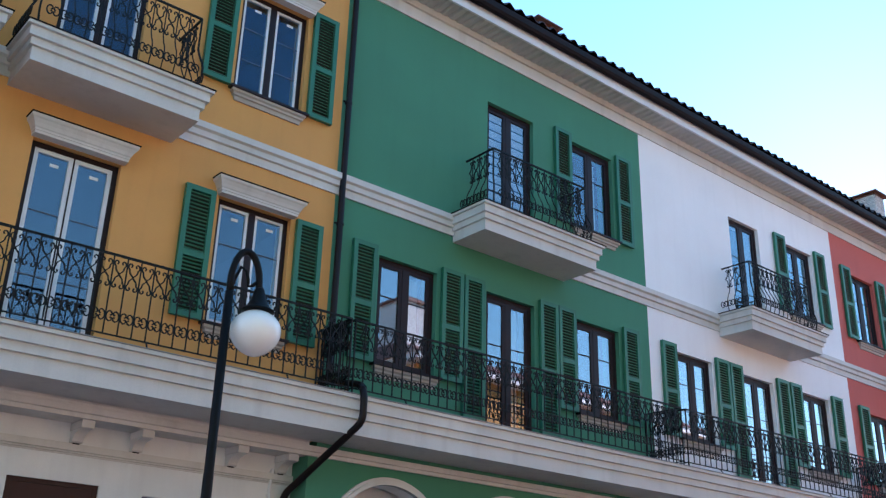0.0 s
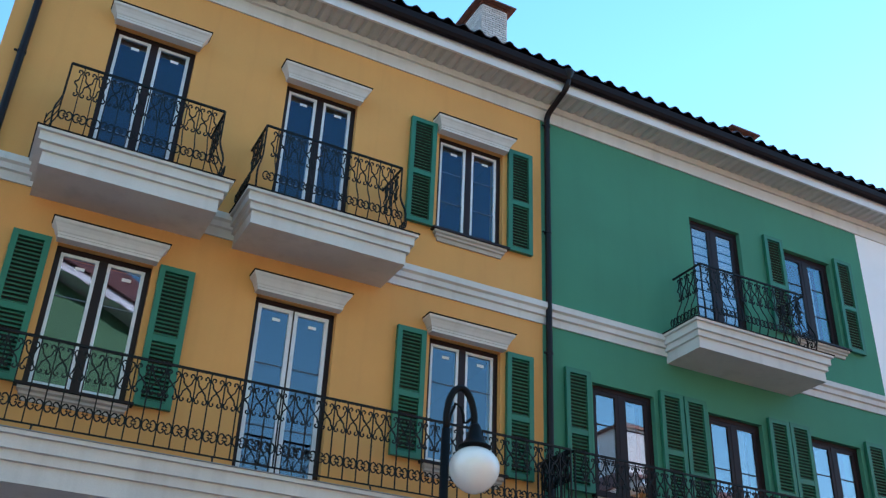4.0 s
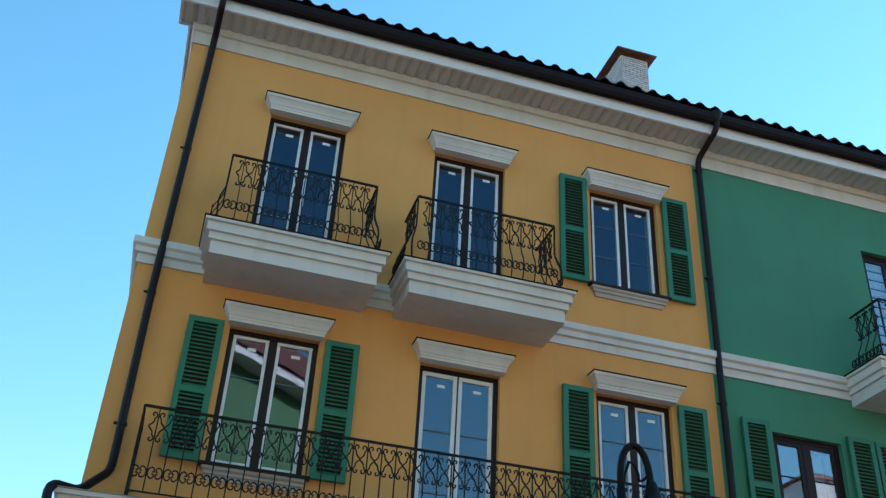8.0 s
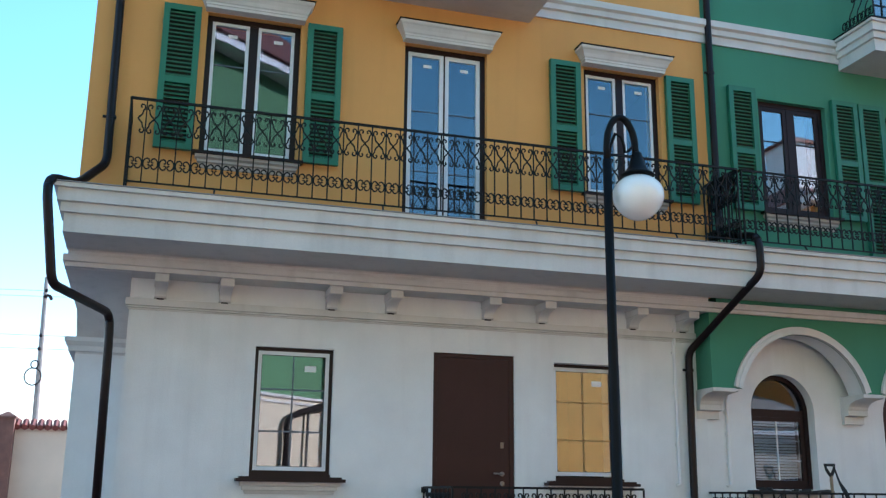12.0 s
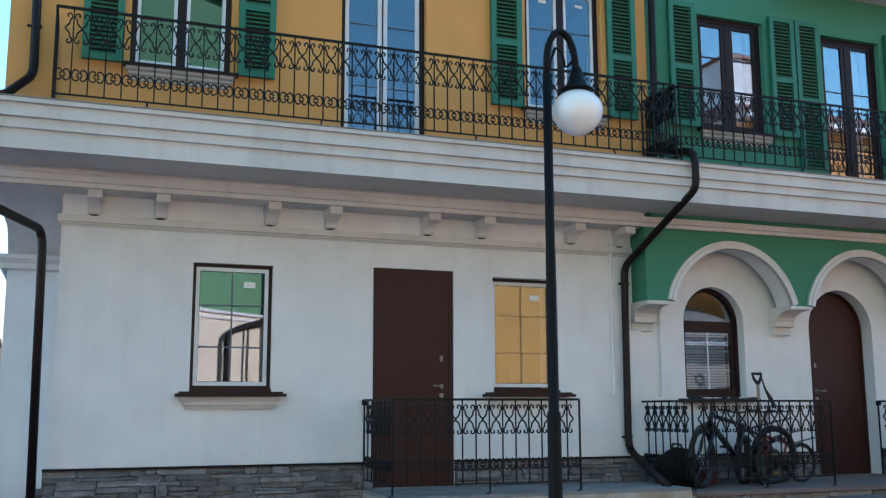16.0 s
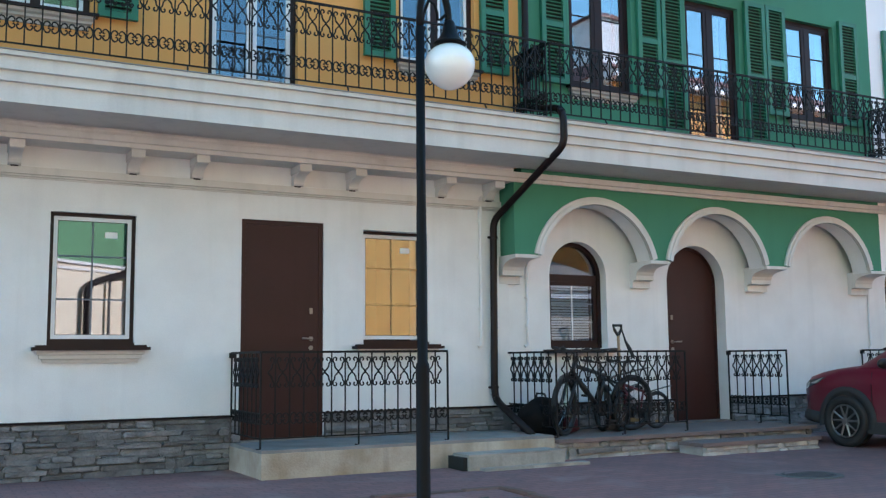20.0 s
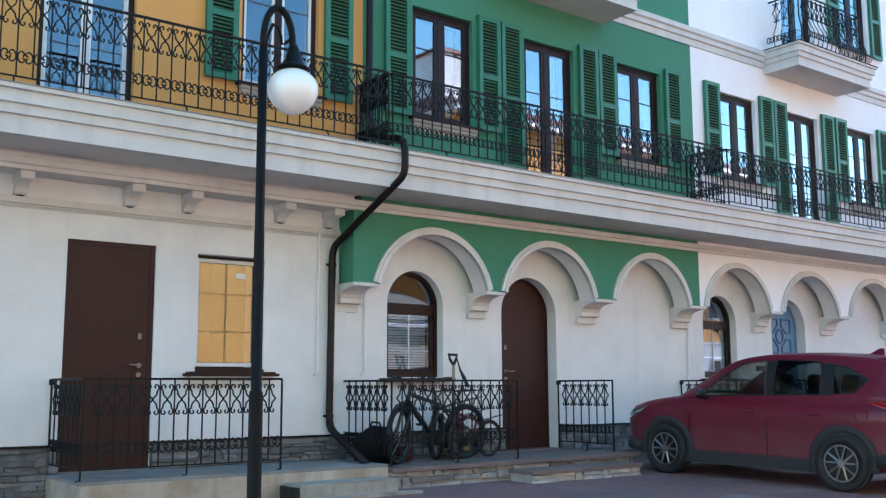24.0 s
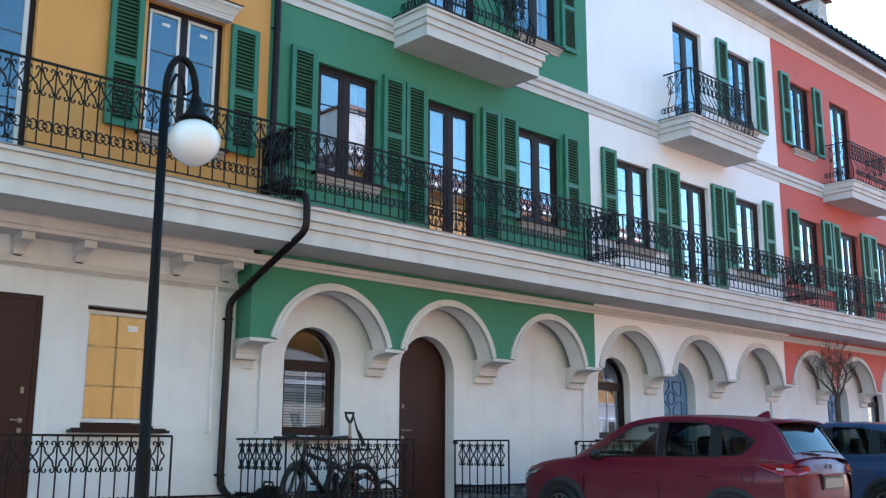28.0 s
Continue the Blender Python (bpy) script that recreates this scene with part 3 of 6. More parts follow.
bm.faces.new((v[0], v[1], v[2], v[3])), bm.faces.new((v[3], v[2], v[4], v[5])), bm.faces.new((v[0], v[3], v[5])), bm.faces.new((v[1], v[2], v[4]))
part("deck", bm, TILE, roof)

# ---- windows and balcony doors ----
def sash(parent, x0, x1, z0, z1, y, m, w, bars, sticker, glass):
    s = part("sash", ring(x0, x1, z0, z1, w, y, y + 0.035), m, parent)
    p = part("pane", boxes((x0 + w, x1 - w, y + 0.014, y + 0.020, z0 + w, z1 - w)), glass, s)
    p.visible_shadow = False
    for k in range(bars):
        z = z0 + (z1 - z0) * (k + 1) / (bars + 1)
        part("glazing_bar", boxes((x0 + w, x1 - w, y + 0.006, y + 0.0135, z - 0.005, z + 0.005)), BROWN if m is BROWN else SASHBAR, s)
    if sticker:
        c, z = (x0 + x1) / 2 + 0.02, z1 - w - 0.09
        part("sticker", boxes((c - 0.042, c + 0.042, y + 0.0115, y + 0.0135, z - 0.016, z + 0.016)), STICKER, s, "small white maker's sticker")


SEALANT = mat("black_glazing_seal", (0.012, 0.013, 0.013), 0.6, 0.08, 6, 60, 0.0)
TANBAR = mat("tan_glazing_bar", (0.44, 0.27, 0.10), 0.5, 0.05, 3, 60, 0.0)
SASHBAR = mat("grey_glazing_bar", (0.10, 0.13, 0.17), 0.5, 0.05, 3, 60, 0.0)
count = {"window": 0, "door": 0}


def window(house, c, w, z0, z1, kind, level):
    key = "door" if kind == "d" else "window"
    count[key] += 1
    yellow = house == "yellow"
    what = ("glazed balcony door" if kind == "d" else "casement window") + (" with pale sashes and stickers in a dark frame" if yellow else " with dark brown frame and mirrored sky")
    t = thing(f"{key}_{count[key]}", (c, U, z0), "double " + what, "balcony door" if kind == "d" else "window", "", "structure")
    h, hw, y = z1 - z0, w / 2, 0.075
    pale_post = yellow and kind == "d" and level == 2
    part("window_frame", ring(-hw, hw, 0, h, 0.05, y - 0.01, y + 0.06), BROWN, t)
    mw = 0.007 if pale_post else 0.04 if yellow else 0.03
    part("mullion", boxes((-mw, mw, y - 0.005, y + 0.05, 0.03, h - 0.03)), BROWN, t)
    o, m = (0.05, SASH) if yellow else (0.05, BROWN)
    sw = 0.040 if pale_post else 0.030 if yellow else 0.045
    for a, b in ((-hw + o, -mw), (mw, hw - o)):
        # yellow top floor takes the dimmed copy, its darker reflection set by material
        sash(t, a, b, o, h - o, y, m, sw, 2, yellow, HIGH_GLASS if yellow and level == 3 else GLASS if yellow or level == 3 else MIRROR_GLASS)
    if kind == "w":
        s = part("window_sill", loft(bmesh.new(), 0, steps(-hw + 0.02, hw - 0.02, -0.02, -0.14, ((0, 0), (0.008, 0.04), (0.028, 0.05), (0.028, 0.072), (0.05, 0.088), (0.05, 0.115)))), SILL, t, "beige moulded sill")
        part("sill_tray", boxes((-hw - 0.06, hw + 0.06, -0.09, 0.13, -0.023, 0.002)), BROWN, s, "dark metal sill tray")
    if yellow:
        base, z, o, hh = 0.10, h + (0.004 if level == 2 else -0.002), 0.065, 0.165
        prof = ((0, 0), (0, 0.16), (0.10, 0.18), (0.10, 0.30), (0.25, 0.36), (0.45, 0.55), (0.75, 0.74), (0.92, 0.80), (1.0, 0.86), (1.0, 1.0))
        part("hood", loft(bmesh.new(), 0, steps(-hw - 0.025, hw + 0.025, -base, z, [(o * p, hh * q) for p, q in prof])), STUCCO, t, "pale moulded window hood")
        part("hood_flashing", boxes((-hw - 0.035 - o, hw + 0.035 + o, -base - o - 0.012, 0, z + hh + 0.001, z + hh + 0.010)), GUTTER, t, "dark metal flashing")
    return t


for o in openings:
    window(*o)

# blinds and curtains behind the glass
for x0, x1, z0, z1 in ((7.86, 8.62, 6.0, 7.80),):
    b = thing("window_blind", ((x0 + x1) / 2, U + 0.125, z0), "white slatted blind behind the balcony door", "blind")
    bm = bmesh.new()
    z = 0.0
    while z < z1 - z0 - 0.1:
        box(bm, -(x1 - x0) / 2, (x1 - x0) / 2, -0.01, 0.01, z, z + 0.095)
        z += 0.13
    part("slats", bm, BLIND, b)
    part("head_rail", boxes((-(x1 - x0) / 2, (x1 - x0) / 2, -0.02, 0.02, z1 - z0 - 0.07, z1 - z0)), BLIND, b)
for c, w, z0, z1, k in ((10.10, 0.20, 6.6, 7.8, 0), (12.22, 0.22, 3.95, 5.1, 1), (13.95, 0.2, 3.4, 5.1, 0), (15.60, 0.22, 3.95, 5.1, 1), (8.5, 0.16, 3.4, 5.1, 0), (6.85, 0.14, 3.95, 5.1, 0)):
    b = thing("curtain", (c, U + 0.26, z0), "pale hanging curtain behind the window", "curtain", "curtains")
    bm = bmesh.new()
    n = 24
    lo, hi = [[bm.verts.new((-w / 2 + w * q / n, 0.018 * math.sin(q * 1.6 + k), z)) for q in range(n + 1)] for z in (0, z1 - z0)]
    for q in range(n):
        bm.faces.new((lo[q], lo[q + 1], hi[q + 1], hi[q]))
    bmesh.ops.solidify(bm, geom=bm.faces, thickness=0.004)
    part("cloth", bm, BLIND, b, smooth=True)


# ---- shutters ----
def shutter(height):
    t = thing("shutter", (0, 0, 0), "green louvred wooden shutter fixed open on the wall", "shutter", "window shutters")
    w = 0.33
    part("frame", ring(0, w, 0, height, 0.055, -0.045, 0), SHUTTER, t)
    zm = height * 0.47
    part("middle_rail", boxes((0.055, w - 0.055, -0.043, -0.002, zm - 0.03, zm + 0.03)), SHUTTER, t)
    for name, a, b in (("lower_slats", 0.055, zm - 0.03), ("upper_slats", zm + 0.03, height - 0.055)):
        bm = bmesh.new()
        n = round((b - a) / 0.041)
        for k in range(n):
            z = a + (b - a) * (k + 0.5) / n
            v = [bm.verts.new((x, y, z + q)) for x in (0.05, w - 0.05) for y, q in ((-0.042, -0.009), (-0.040, -0.015), (-0.012, 0.008), (-0.014, 0.014))]
            for f in ((0, 1, 2, 3), (4, 5, 6, 7), (0, 1, 5, 4), (1, 2, 6, 5), (2, 3, 7, 6), (3, 0, 4, 7)):
                bm.faces.new([v[q] for q in f])
        part(name, bm, SHUTTER, t)
    # black sheet puts the shade of the louvre gaps into colour
    part("backing", boxes((0.03, w - 0.03, -0.008, -0.002, 0.03, height - 0.03)), SHADE_BLACK, t, "dark backing board")
    for k, z in enumerate((0.18, height - 0.18)):
        part("hinge", boxes((-0.004, 0.007, -0.047, 0.0, z - 0.016, z + 0.016)), SHUTTER, t)
    return t


masters = {}
for house, c, w, z0, z1, kind, level in openings:
    if (house == "yellow" and kind == "d") or (kind == "d" and level == 3):
        continue
    if house == "yellow" and level == 2:
        z1 -= 0.075
    a, b = (z0 + 0.0, z1 + 0.085) if kind == "w" else (z0 + 0.19, z1 + 0.10)
    h = round(b - a, 3)
    for x in (c - 0.82, c + 0.485):
        if h not in masters:
            masters[h] = shutter(h)
            masters[h].location = Vector((x, U - 0.015, a)) * S
        else:
            copy_thing(masters[h], pose(x * S, (U - 0.015) * S, a * S))

# ---- ground-floor windows and doors ----
for k, (a, b, z0, z1, r) in enumerate((G_WIN, G_WIN2)):
    count["window"] += 1
    t = thing(f"window_{count['window']}", ((a + b) / 2, G, z0), "ground-floor window with pale sash, glazing bars and dark sill", "window", "", "structure")
    hw, h, y = (b - a) / 2, z1 - z0, (0.045, 0.10)[k]
    part("window_frame", ring(-hw, hw, 0, h, 0.032 if k == 0 else 0.02, y, y + 0.06), BROWN, t)
    s = part("sash", ring(-hw + 0.03, hw - 0.03, 0.03, h - 0.03, 0.036, y + 0.008, y + 0.045), SASH, t)
    p = part("pane", boxes((-hw + 0.06, hw - 0.06, y + 0.022, y + 0.028, 0.06, h - 0.06)), STREET_GLASS, s)
    p.visible_shadow = False
    part("glazing_seal", ring(-hw + 0.062, hw - 0.062, 0.062, h - 0.062, 0.008, y + 0.012, y + 0.021), SEALANT, s, "thin black glazing seal")
    part("glazing_bar", boxes((-0.006, 0.006, y + 0.014, y + 0.0215, 0.07, h - 0.07)), (SASHBAR, TANBAR)[k], s)
    for q in (1, 2):
        z = h * q / 3
        part("glazing_bar", boxes((-hw + 0.06, hw - 0.06, y + 0.014, y + 0.0215, z - 0.007, z + 0.007)), (SASHBAR, TANBAR)[k], s)
    part("sticker", boxes((0.10, 0.205, y + 0.0195, y + 0.0215, h - 0.205, h - 0.15)), STICKER, s, "small white maker's sticker")
    part("sill_tray", boxes((-hw - 0.12, hw + 0.12, -0.12, y, -0.065, -0.038), (-hw - 0.09, hw + 0.09, -0.10, y, -0.038, -0.022), (-hw, hw, -0.02, y + 0.01, -0.022, 0.002)), BROWN, t, "dark metal sill")
    part("window_sill", loft(bmesh.new(), 0, steps(-hw - 0.03, hw + 0.03, -0.02, -0.17, ((0, 0), (0.01, 0.03), (0.03, 0.035), (0.03, 0.065), (0.05, 0.07), (0.05, 0.104)))), STUCCO, t, "pale moulded sill")


METAL = mat("dull_steel_hardware", (0.30, 0.28, 0.25), 0.5, 0.1, 4, 60, 0.03, metal=0.9)
# door blue darkened, so the mouldings carry groove shade in their colour
BLUE_GROOVE = mat("deep_blue_door_moulding", (0.05, 0.13, 0.25), 0.5, 0.06, 2, 60, 0.05)
BLUE_DOOR = mat("pale_blue_door_paint", (0.14, 0.28, 0.43), 0.5, 0.06, 2, 60, 0.05)


def door_furniture(leaf, x, z, y, side, lock):
    part("lock_plate", boxes((x - 0.015, x + 0.015, y - 0.010, y, z + lock, z + lock + 0.055)), METAL, leaf, "pale lock cover")
    part("handle", tube(bmesh.new(), [(x, y, z), (x, y - 0.05, z), (x - side * 0.02, y - 0.055, z), (x - side * 0.10, y - 0.055, z + 0.004)], 0.009, 8), METAL, leaf, "steel lever handle")
    for dz in (0.0, -0.085):
        part("escutcheon", tube(bmesh.new(), [(x, y - 0.010, z + dz), (x, y, z + dz)], 0.022, 12), METAL, leaf, "round steel rose")


a, b, z0, z1, r = G_DOOR
count["door"] += 1
t = thing(f"door_{count['door']}", ((a + b) / 2, G, z0), "plain dark brown steel entrance door", "door", "", "structure")
part("door_step", boxes((-(b - a) / 2 + 0.002, (b - a) / 2 - 0.002, -0.040, 0.0195, -0.028, 0.0085)), PORCHTOP, t, "worn screed at the door's foot")
hw, h = (b - a) / 2, z1 - z0
part("door_frame", boxes((-hw, -hw + 0.045, 0.02, 0.11, 0, h), (hw - 0.045, hw, 0.02, 0.11, 0, h), (-hw + 0.045, hw - 0.045, 0.02, 0.11, h - 0.04, h)), DOOR, t)
leaf = part("leaf", boxes((-hw + 0.047, hw - 0.047, 0.025, 0.09, 0.012, h - 0.042)), DOOR, t)
part("threshold", boxes((-hw, hw, 0.0200, 0.14, 0, 0.01)), DOOR, t)
door_furniture(leaf, hw - 0.12, 0.925, 0.025, 1, 0.235)


def arch_solid(bm, a, b, z0, z1, rise, y0, y1):
    """A flat leaf with a round head."""
    pts = [(a, z0)] + arch_points(a, b, z1, rise) + [(b, z0)]
    f, g = [[bm.verts.new((x, y, z)) for x, z in pts] for y in (y0, y1)]
    bm.faces.new(f), bm.faces.new(g)
    for k in range(len(pts)):
        bm.faces.new((f[k], f[k - 1], g[k - 1], g[k]))
    return bm


for k, (a, b, z0, z1, rise) in enumerate(ARCH_WIN):
    count["window"] += 1
    t = thing(f"window_{count['window']}", ((a + b) / 2, GA, z0), "round-headed window in a dark brown frame with transom", "window", "", "structure")
    hw, h, y = (b - a) / 2, z1 - z0, 0.11
    spring = h - rise + 0.055
    bm = band(bmesh.new(), arch_points(-hw + 0.045, hw - 0.045, h - 0.045, rise - 0.045), 0.045, y, y + 0.07)
    for x in (-hw, hw - 0.045):
        box(bm, x, x + 0.045, y, y + 0.07, 0, h - rise)
    box(bm, -hw + 0.055, hw - 0.055, y, y + 0.07, 0, 0.05)
    part("window_frame", bm, BROWN, t)
    part("transom", boxes((-hw + 0.055, hw - 0.055, y + 0.005, y + 0.06, spring - 0.10, spring - 0.02)), BROWN, t)
    s = part("sash", ring(-hw + 0.055, hw - 0.055, 0.05, spring - 0.10, 0.04, y + 0.01, y + 0.05), BROWN, t)
    p = part("pane", boxes((-hw + 0.09, hw - 0.09, y + 0.026, y + 0.032, 0.09, spring - 0.14)), GLASS, s)
    p.visible_shadow = False
    part("glazing_bar", boxes((-0.007, 0.007, y + 0.018, y + 0.026, 0.09, spring - 0.14)), SASH, s, "white glazing bar")
    for q in (1, 2):
        z = 0.09 + (spring - 0.23) * q / 3
        part("glazing_bar", boxes((-hw + 0.09, hw - 0.09, y + 0.033, y + 0.04, z - 0.008, z + 0.008)), SASH, s, "white glazing bar")
    p = part("fanlight_pane", arch_solid(bmesh.new(), -hw + 0.04, hw - 0.04, spring - 0.03, h - 0.04, rise - 0.04, y + 0.026, y + 0.032), GLASS, t)
    p.visible_shadow = False
    part("sill_tray", boxes((-hw - 0.10, hw + 0.10, -0.10, y, -0.05, -0.012)), BROWN, t, "dark metal sill")
    if k:
        continue
    b2 = thing("window_blind", ((a + b) / 2, GA + 0.27, z0 + 0.05), "pale slatted blind hanging behind the arched window", "blind", "ground-floor blinds")
    bm = bmesh.new()
    for q in range(26):
        box(bm, -hw + 0.06, hw - 0.06, -0.006, 0.006, q * 0.030, q * 0.030 + 0.021)
    part("slats", bm, BLIND, b2)

for k, (a, b, z0, z1, rise) in enumerate(ARCH_DOOR):
    count["door"] += 1
    m = (DOOR, BLUE_DOOR, BLUE_DOOR)[k]
    t = thing(f"door_{count['door']}", ((a + b) / 2, GA, z0), ("plain dark brown", "pale blue panelled", "pale blue panelled")[k] + " round-headed entrance door", "door", "", "structure")
    hw, h, y = (b - a) / 2, z1 - z0, 0.17
    part("threshold", boxes((-hw + 0.002, hw - 0.002, -0.040, y, -0.045, 0.010)), PAVE, t, "worn brown threshold")
    leaf = part("leaf", arch_solid(bmesh.new(), -hw, hw, 0.01, h, rise, y, y + 0.06), m, t)
    bm = band(bmesh.new(), arch_points(-hw + 0.03, hw - 0.03, h - 0.03, rise - 0.03), 0.03, y - 0.015, y)
    for x in (-hw, hw - 0.03):
        box(bm, x, x + 0.03, y - 0.015, y, 0, h - rise)
    part("door_frame", bm, m, t)
    for z in (0.35, 1.05, 1.6):
        part("hinge", tube(bmesh.new(), [(hw - 0.035, y - 0.02, z), (hw - 0.035, y - 0.02, z + 0.09)], 0.012, 6), m, t)
    door_furniture(leaf, -hw + 0.20, 0.93, y, -1, 0.26)
    if k:
        for q in range(3):
            zc = h - 0.56 - q * 0.60
            bm = bmesh.new()
            tube(bm, [(0.088 * math.cos(i * math.pi / 12), y - 0.004, zc + 0.105 * math.sin(i * math.pi / 12)) for i in range(25)], 0.018, 6, False)
            part("medallion", bm, BLUE_GROOVE, leaf, "round moulding in darker blue for the shade of a groove")
            for sx in (-1, 1):
                for sz in (-1, 1):
                    part("panel_moulding", tube(bmesh.new(), [(sx * 0.05, y - 0.004, zc + sz * 0.26), (sx * 0.28, y - 0.004, zc + sz * 0.26), (sx * 0.28, y - 0.004, zc + sz * 0.05), (sx * 0.165, y - 0.004, zc + sz * 0.05), (sx * 0.05, y - 0.004, zc + sz * 0.165), (sx * 0.05, y - 0.004, zc + sz * 0.26)], 0.016, 6), BLUE_GROOVE, leaf)

# ---- arcade mouldings and corbels ----
CORBEL = [(GA, 2.02), (U - 0.04, 2.02), (U - 0.04, 1.985), (U - 0.02, 1.978)] + [(U - 0.02 + 0.225 * math.sin(q), 1.978 - 0.093 * (1 - math.cos(q))) for q in (math.pi / 2 * k / 6 for k in range(1, 7))] + [(GA - 0.118, 1.872), (GA - 0.118, 1.822), (GA - 0.050, 1.812), (GA - 0.050, 1.735), (GA, 1.732)]



def corbel(x, w):
    b = bmesh.new()
    va, vb = [[b.verts.new((q, y, z)) for y, z in CORBEL] for q in (-w, w)]
    b.faces.new(va), b.faces.new(vb)
    for k in range(len(CORBEL)):
        b.faces.new((va[k], va[k - 1], vb[k - 1], vb[k]))
    return tagged(part("corbel", b, STUCCO, at=(x, 0, 0)), "pale stepped corbel carrying the arcade arches", "corbel", "arcade corbels", "structure")


n = 0
for name, x0, x1, m, cols in HOUSES[1:]:
    arcs = walls[name + "_arcs"]
    for a, b in arcs:
        n += 1
        bm = bmesh.new()
        arc = arch_points(a, b, 2.60, 0.58)
        band(bm, arc, 0.08, U - 0.03, U)
        band(bm, arch_points(a, b, 2.60, 0.58), 0.045, U - 0.042, U)
        structure(f"trim_arch_{n}", bm, STUCCO, "pale raised moulding round an arcade arch", "trim")
        # soffit of the arch back to the wall
        bm = bmesh.new()
        for (p, q), (r, s) in zip(arc, arc[1:]):
            f = [bm.verts.new(v) for v in ((p, U + 0.002, q - 0.003), (r, U + 0.002, s - 0.003), (r, AB + 0.004, s - 0.003), (p, AB + 0.004, q - 0.003))]
            bm.faces.new(f)
        for lo, hi in ((a - 0.125, a), (b, b + 0.125)):
            box(bm, lo, hi, U + 0.002, AB + 0.004, 1.998, 2.03)
        structure(f"trim_arch_soffit_{n}", bm, WHITE, "white rendered underside of an arcade arch", "trim")
ends = [e for name in ("green", "white", "coral") for e in walls[name + "_arcs"]]
for k in range(len(ends) + 1):
    lo = ends[k - 1][1] + 0.015 if k else 5.385
    hi = ends[k][0] - 0.08 if k < len(ends) else 22.1
    if k == 1:
        lo -= 0.05
    corbel((lo + hi) / 2, (hi - lo) / 2)
structure("wall_arcade_side", boxes((5.407, 5.455, AB, GA, 2.02, 2.775)), GREEN, "green rendered side of the arcade", "wall")
structure("soffit_arcade", boxes((5.46, 22.1, AB + 0.005, GA, 2.72, 2.86)), SOFFIT, "plain soffit inside the arcade", "soffit")

# ---- wrought-iron railings ----
def raw_mesh(name, bm):
    bmesh.ops.scale(bm, vec=(S, S, S), verts=bm.verts)
    me = bpy.data.meshes.new(name)
    bm.to_mesh(me)
    bm.free()
    return me


GAP = 0.1245
BELLY = [(0.0, 0.72), (0.0, 0.43), (-0.012, 0.39), (-0.042, 0.33), (-0.075, 0.28), (-0.092, 0.23), (-0.092, 0.17), (-0.07, 0.09), (-0.035, 0.03), (-0.02, 0.0)]


def belly_y(z):
    for (y0, a), (y1, b) in zip(BELLY, BELLY[1:]):
        if b <= z <= a:
            return y0 + (y1 - y0) * (a - z) / (a - b)
    return 0.0


def scroll(side, ztop, zbot, half):
    """One bowed strap with curled ends beside a bar."""
    zm = (ztop + zbot) / 2
    d = [(0.036, 0.030), (0.044, 0.024), (0.046, 0.012), (0.036, 0.001), (0.021, 0.003), (0.012, 0.018), (0.012, 0.038), (0.024, 0.052), (0.027, 0.070)]
    pts = [(x, ztop - q) for x, q in d] + [(0.030, zm + 0.039), (half * 0.66, zm + 0.025), (half * 0.88, zm + 0.012), (half, zm)]
    full = pts + [(x, 2 * zm - z) for x, z in pts[-2::-1]]
    return [(side * x, 0, z) for x, z in full]


def make_pieces(h, belly):
    o = {}
    zt, zb = (h * 0.945, h * 0.60) if belly else (h - 0.046, h - 0.292)
    b = bmesh.new()
    if belly:
        tube(b, [(0, y, z * h / 0.72) for y, z in BELLY], 0.0068, 4)
    else:
        tube(b, [(0, 0, 0.05), (0, 0, h)], 0.0074, 4)
    o["bar"] = raw_mesh("baluster", b)
    b = bmesh.new()
    for side in (-1, 1):
        tube(b, scroll(side, zt, zb, GAP / 2), 0.0078, 4)
    o["lyre"] = raw_mesh("lyre_scroll", b)
    b = bmesh.new()
    zc, r = h * 0.255 if belly else 0.216, GAP * 0.455
    dy = belly_y(zc * 0.72 / h) if belly else 0.0
    for side in (-1, 1):
        half = [(0.40, 0.24), (0.26, 0.16), (0.12, 0.28), (0.11, 0.52), (0.24, 0.78), (0.50, 0.90), (0.78, 0.72), (0.95, 0.40), (1.0, 0.0)]
        half += [(x, -z) for x, z in half[-2::-1]]
        pts = [(side * x * r, dy, zc + z * r * 0.90) for x, z in half]
        tube(b, pts, 0.0074, 4)
    o["ring"] = raw_mesh("ring_scroll", b)
    return o


SETS = {}


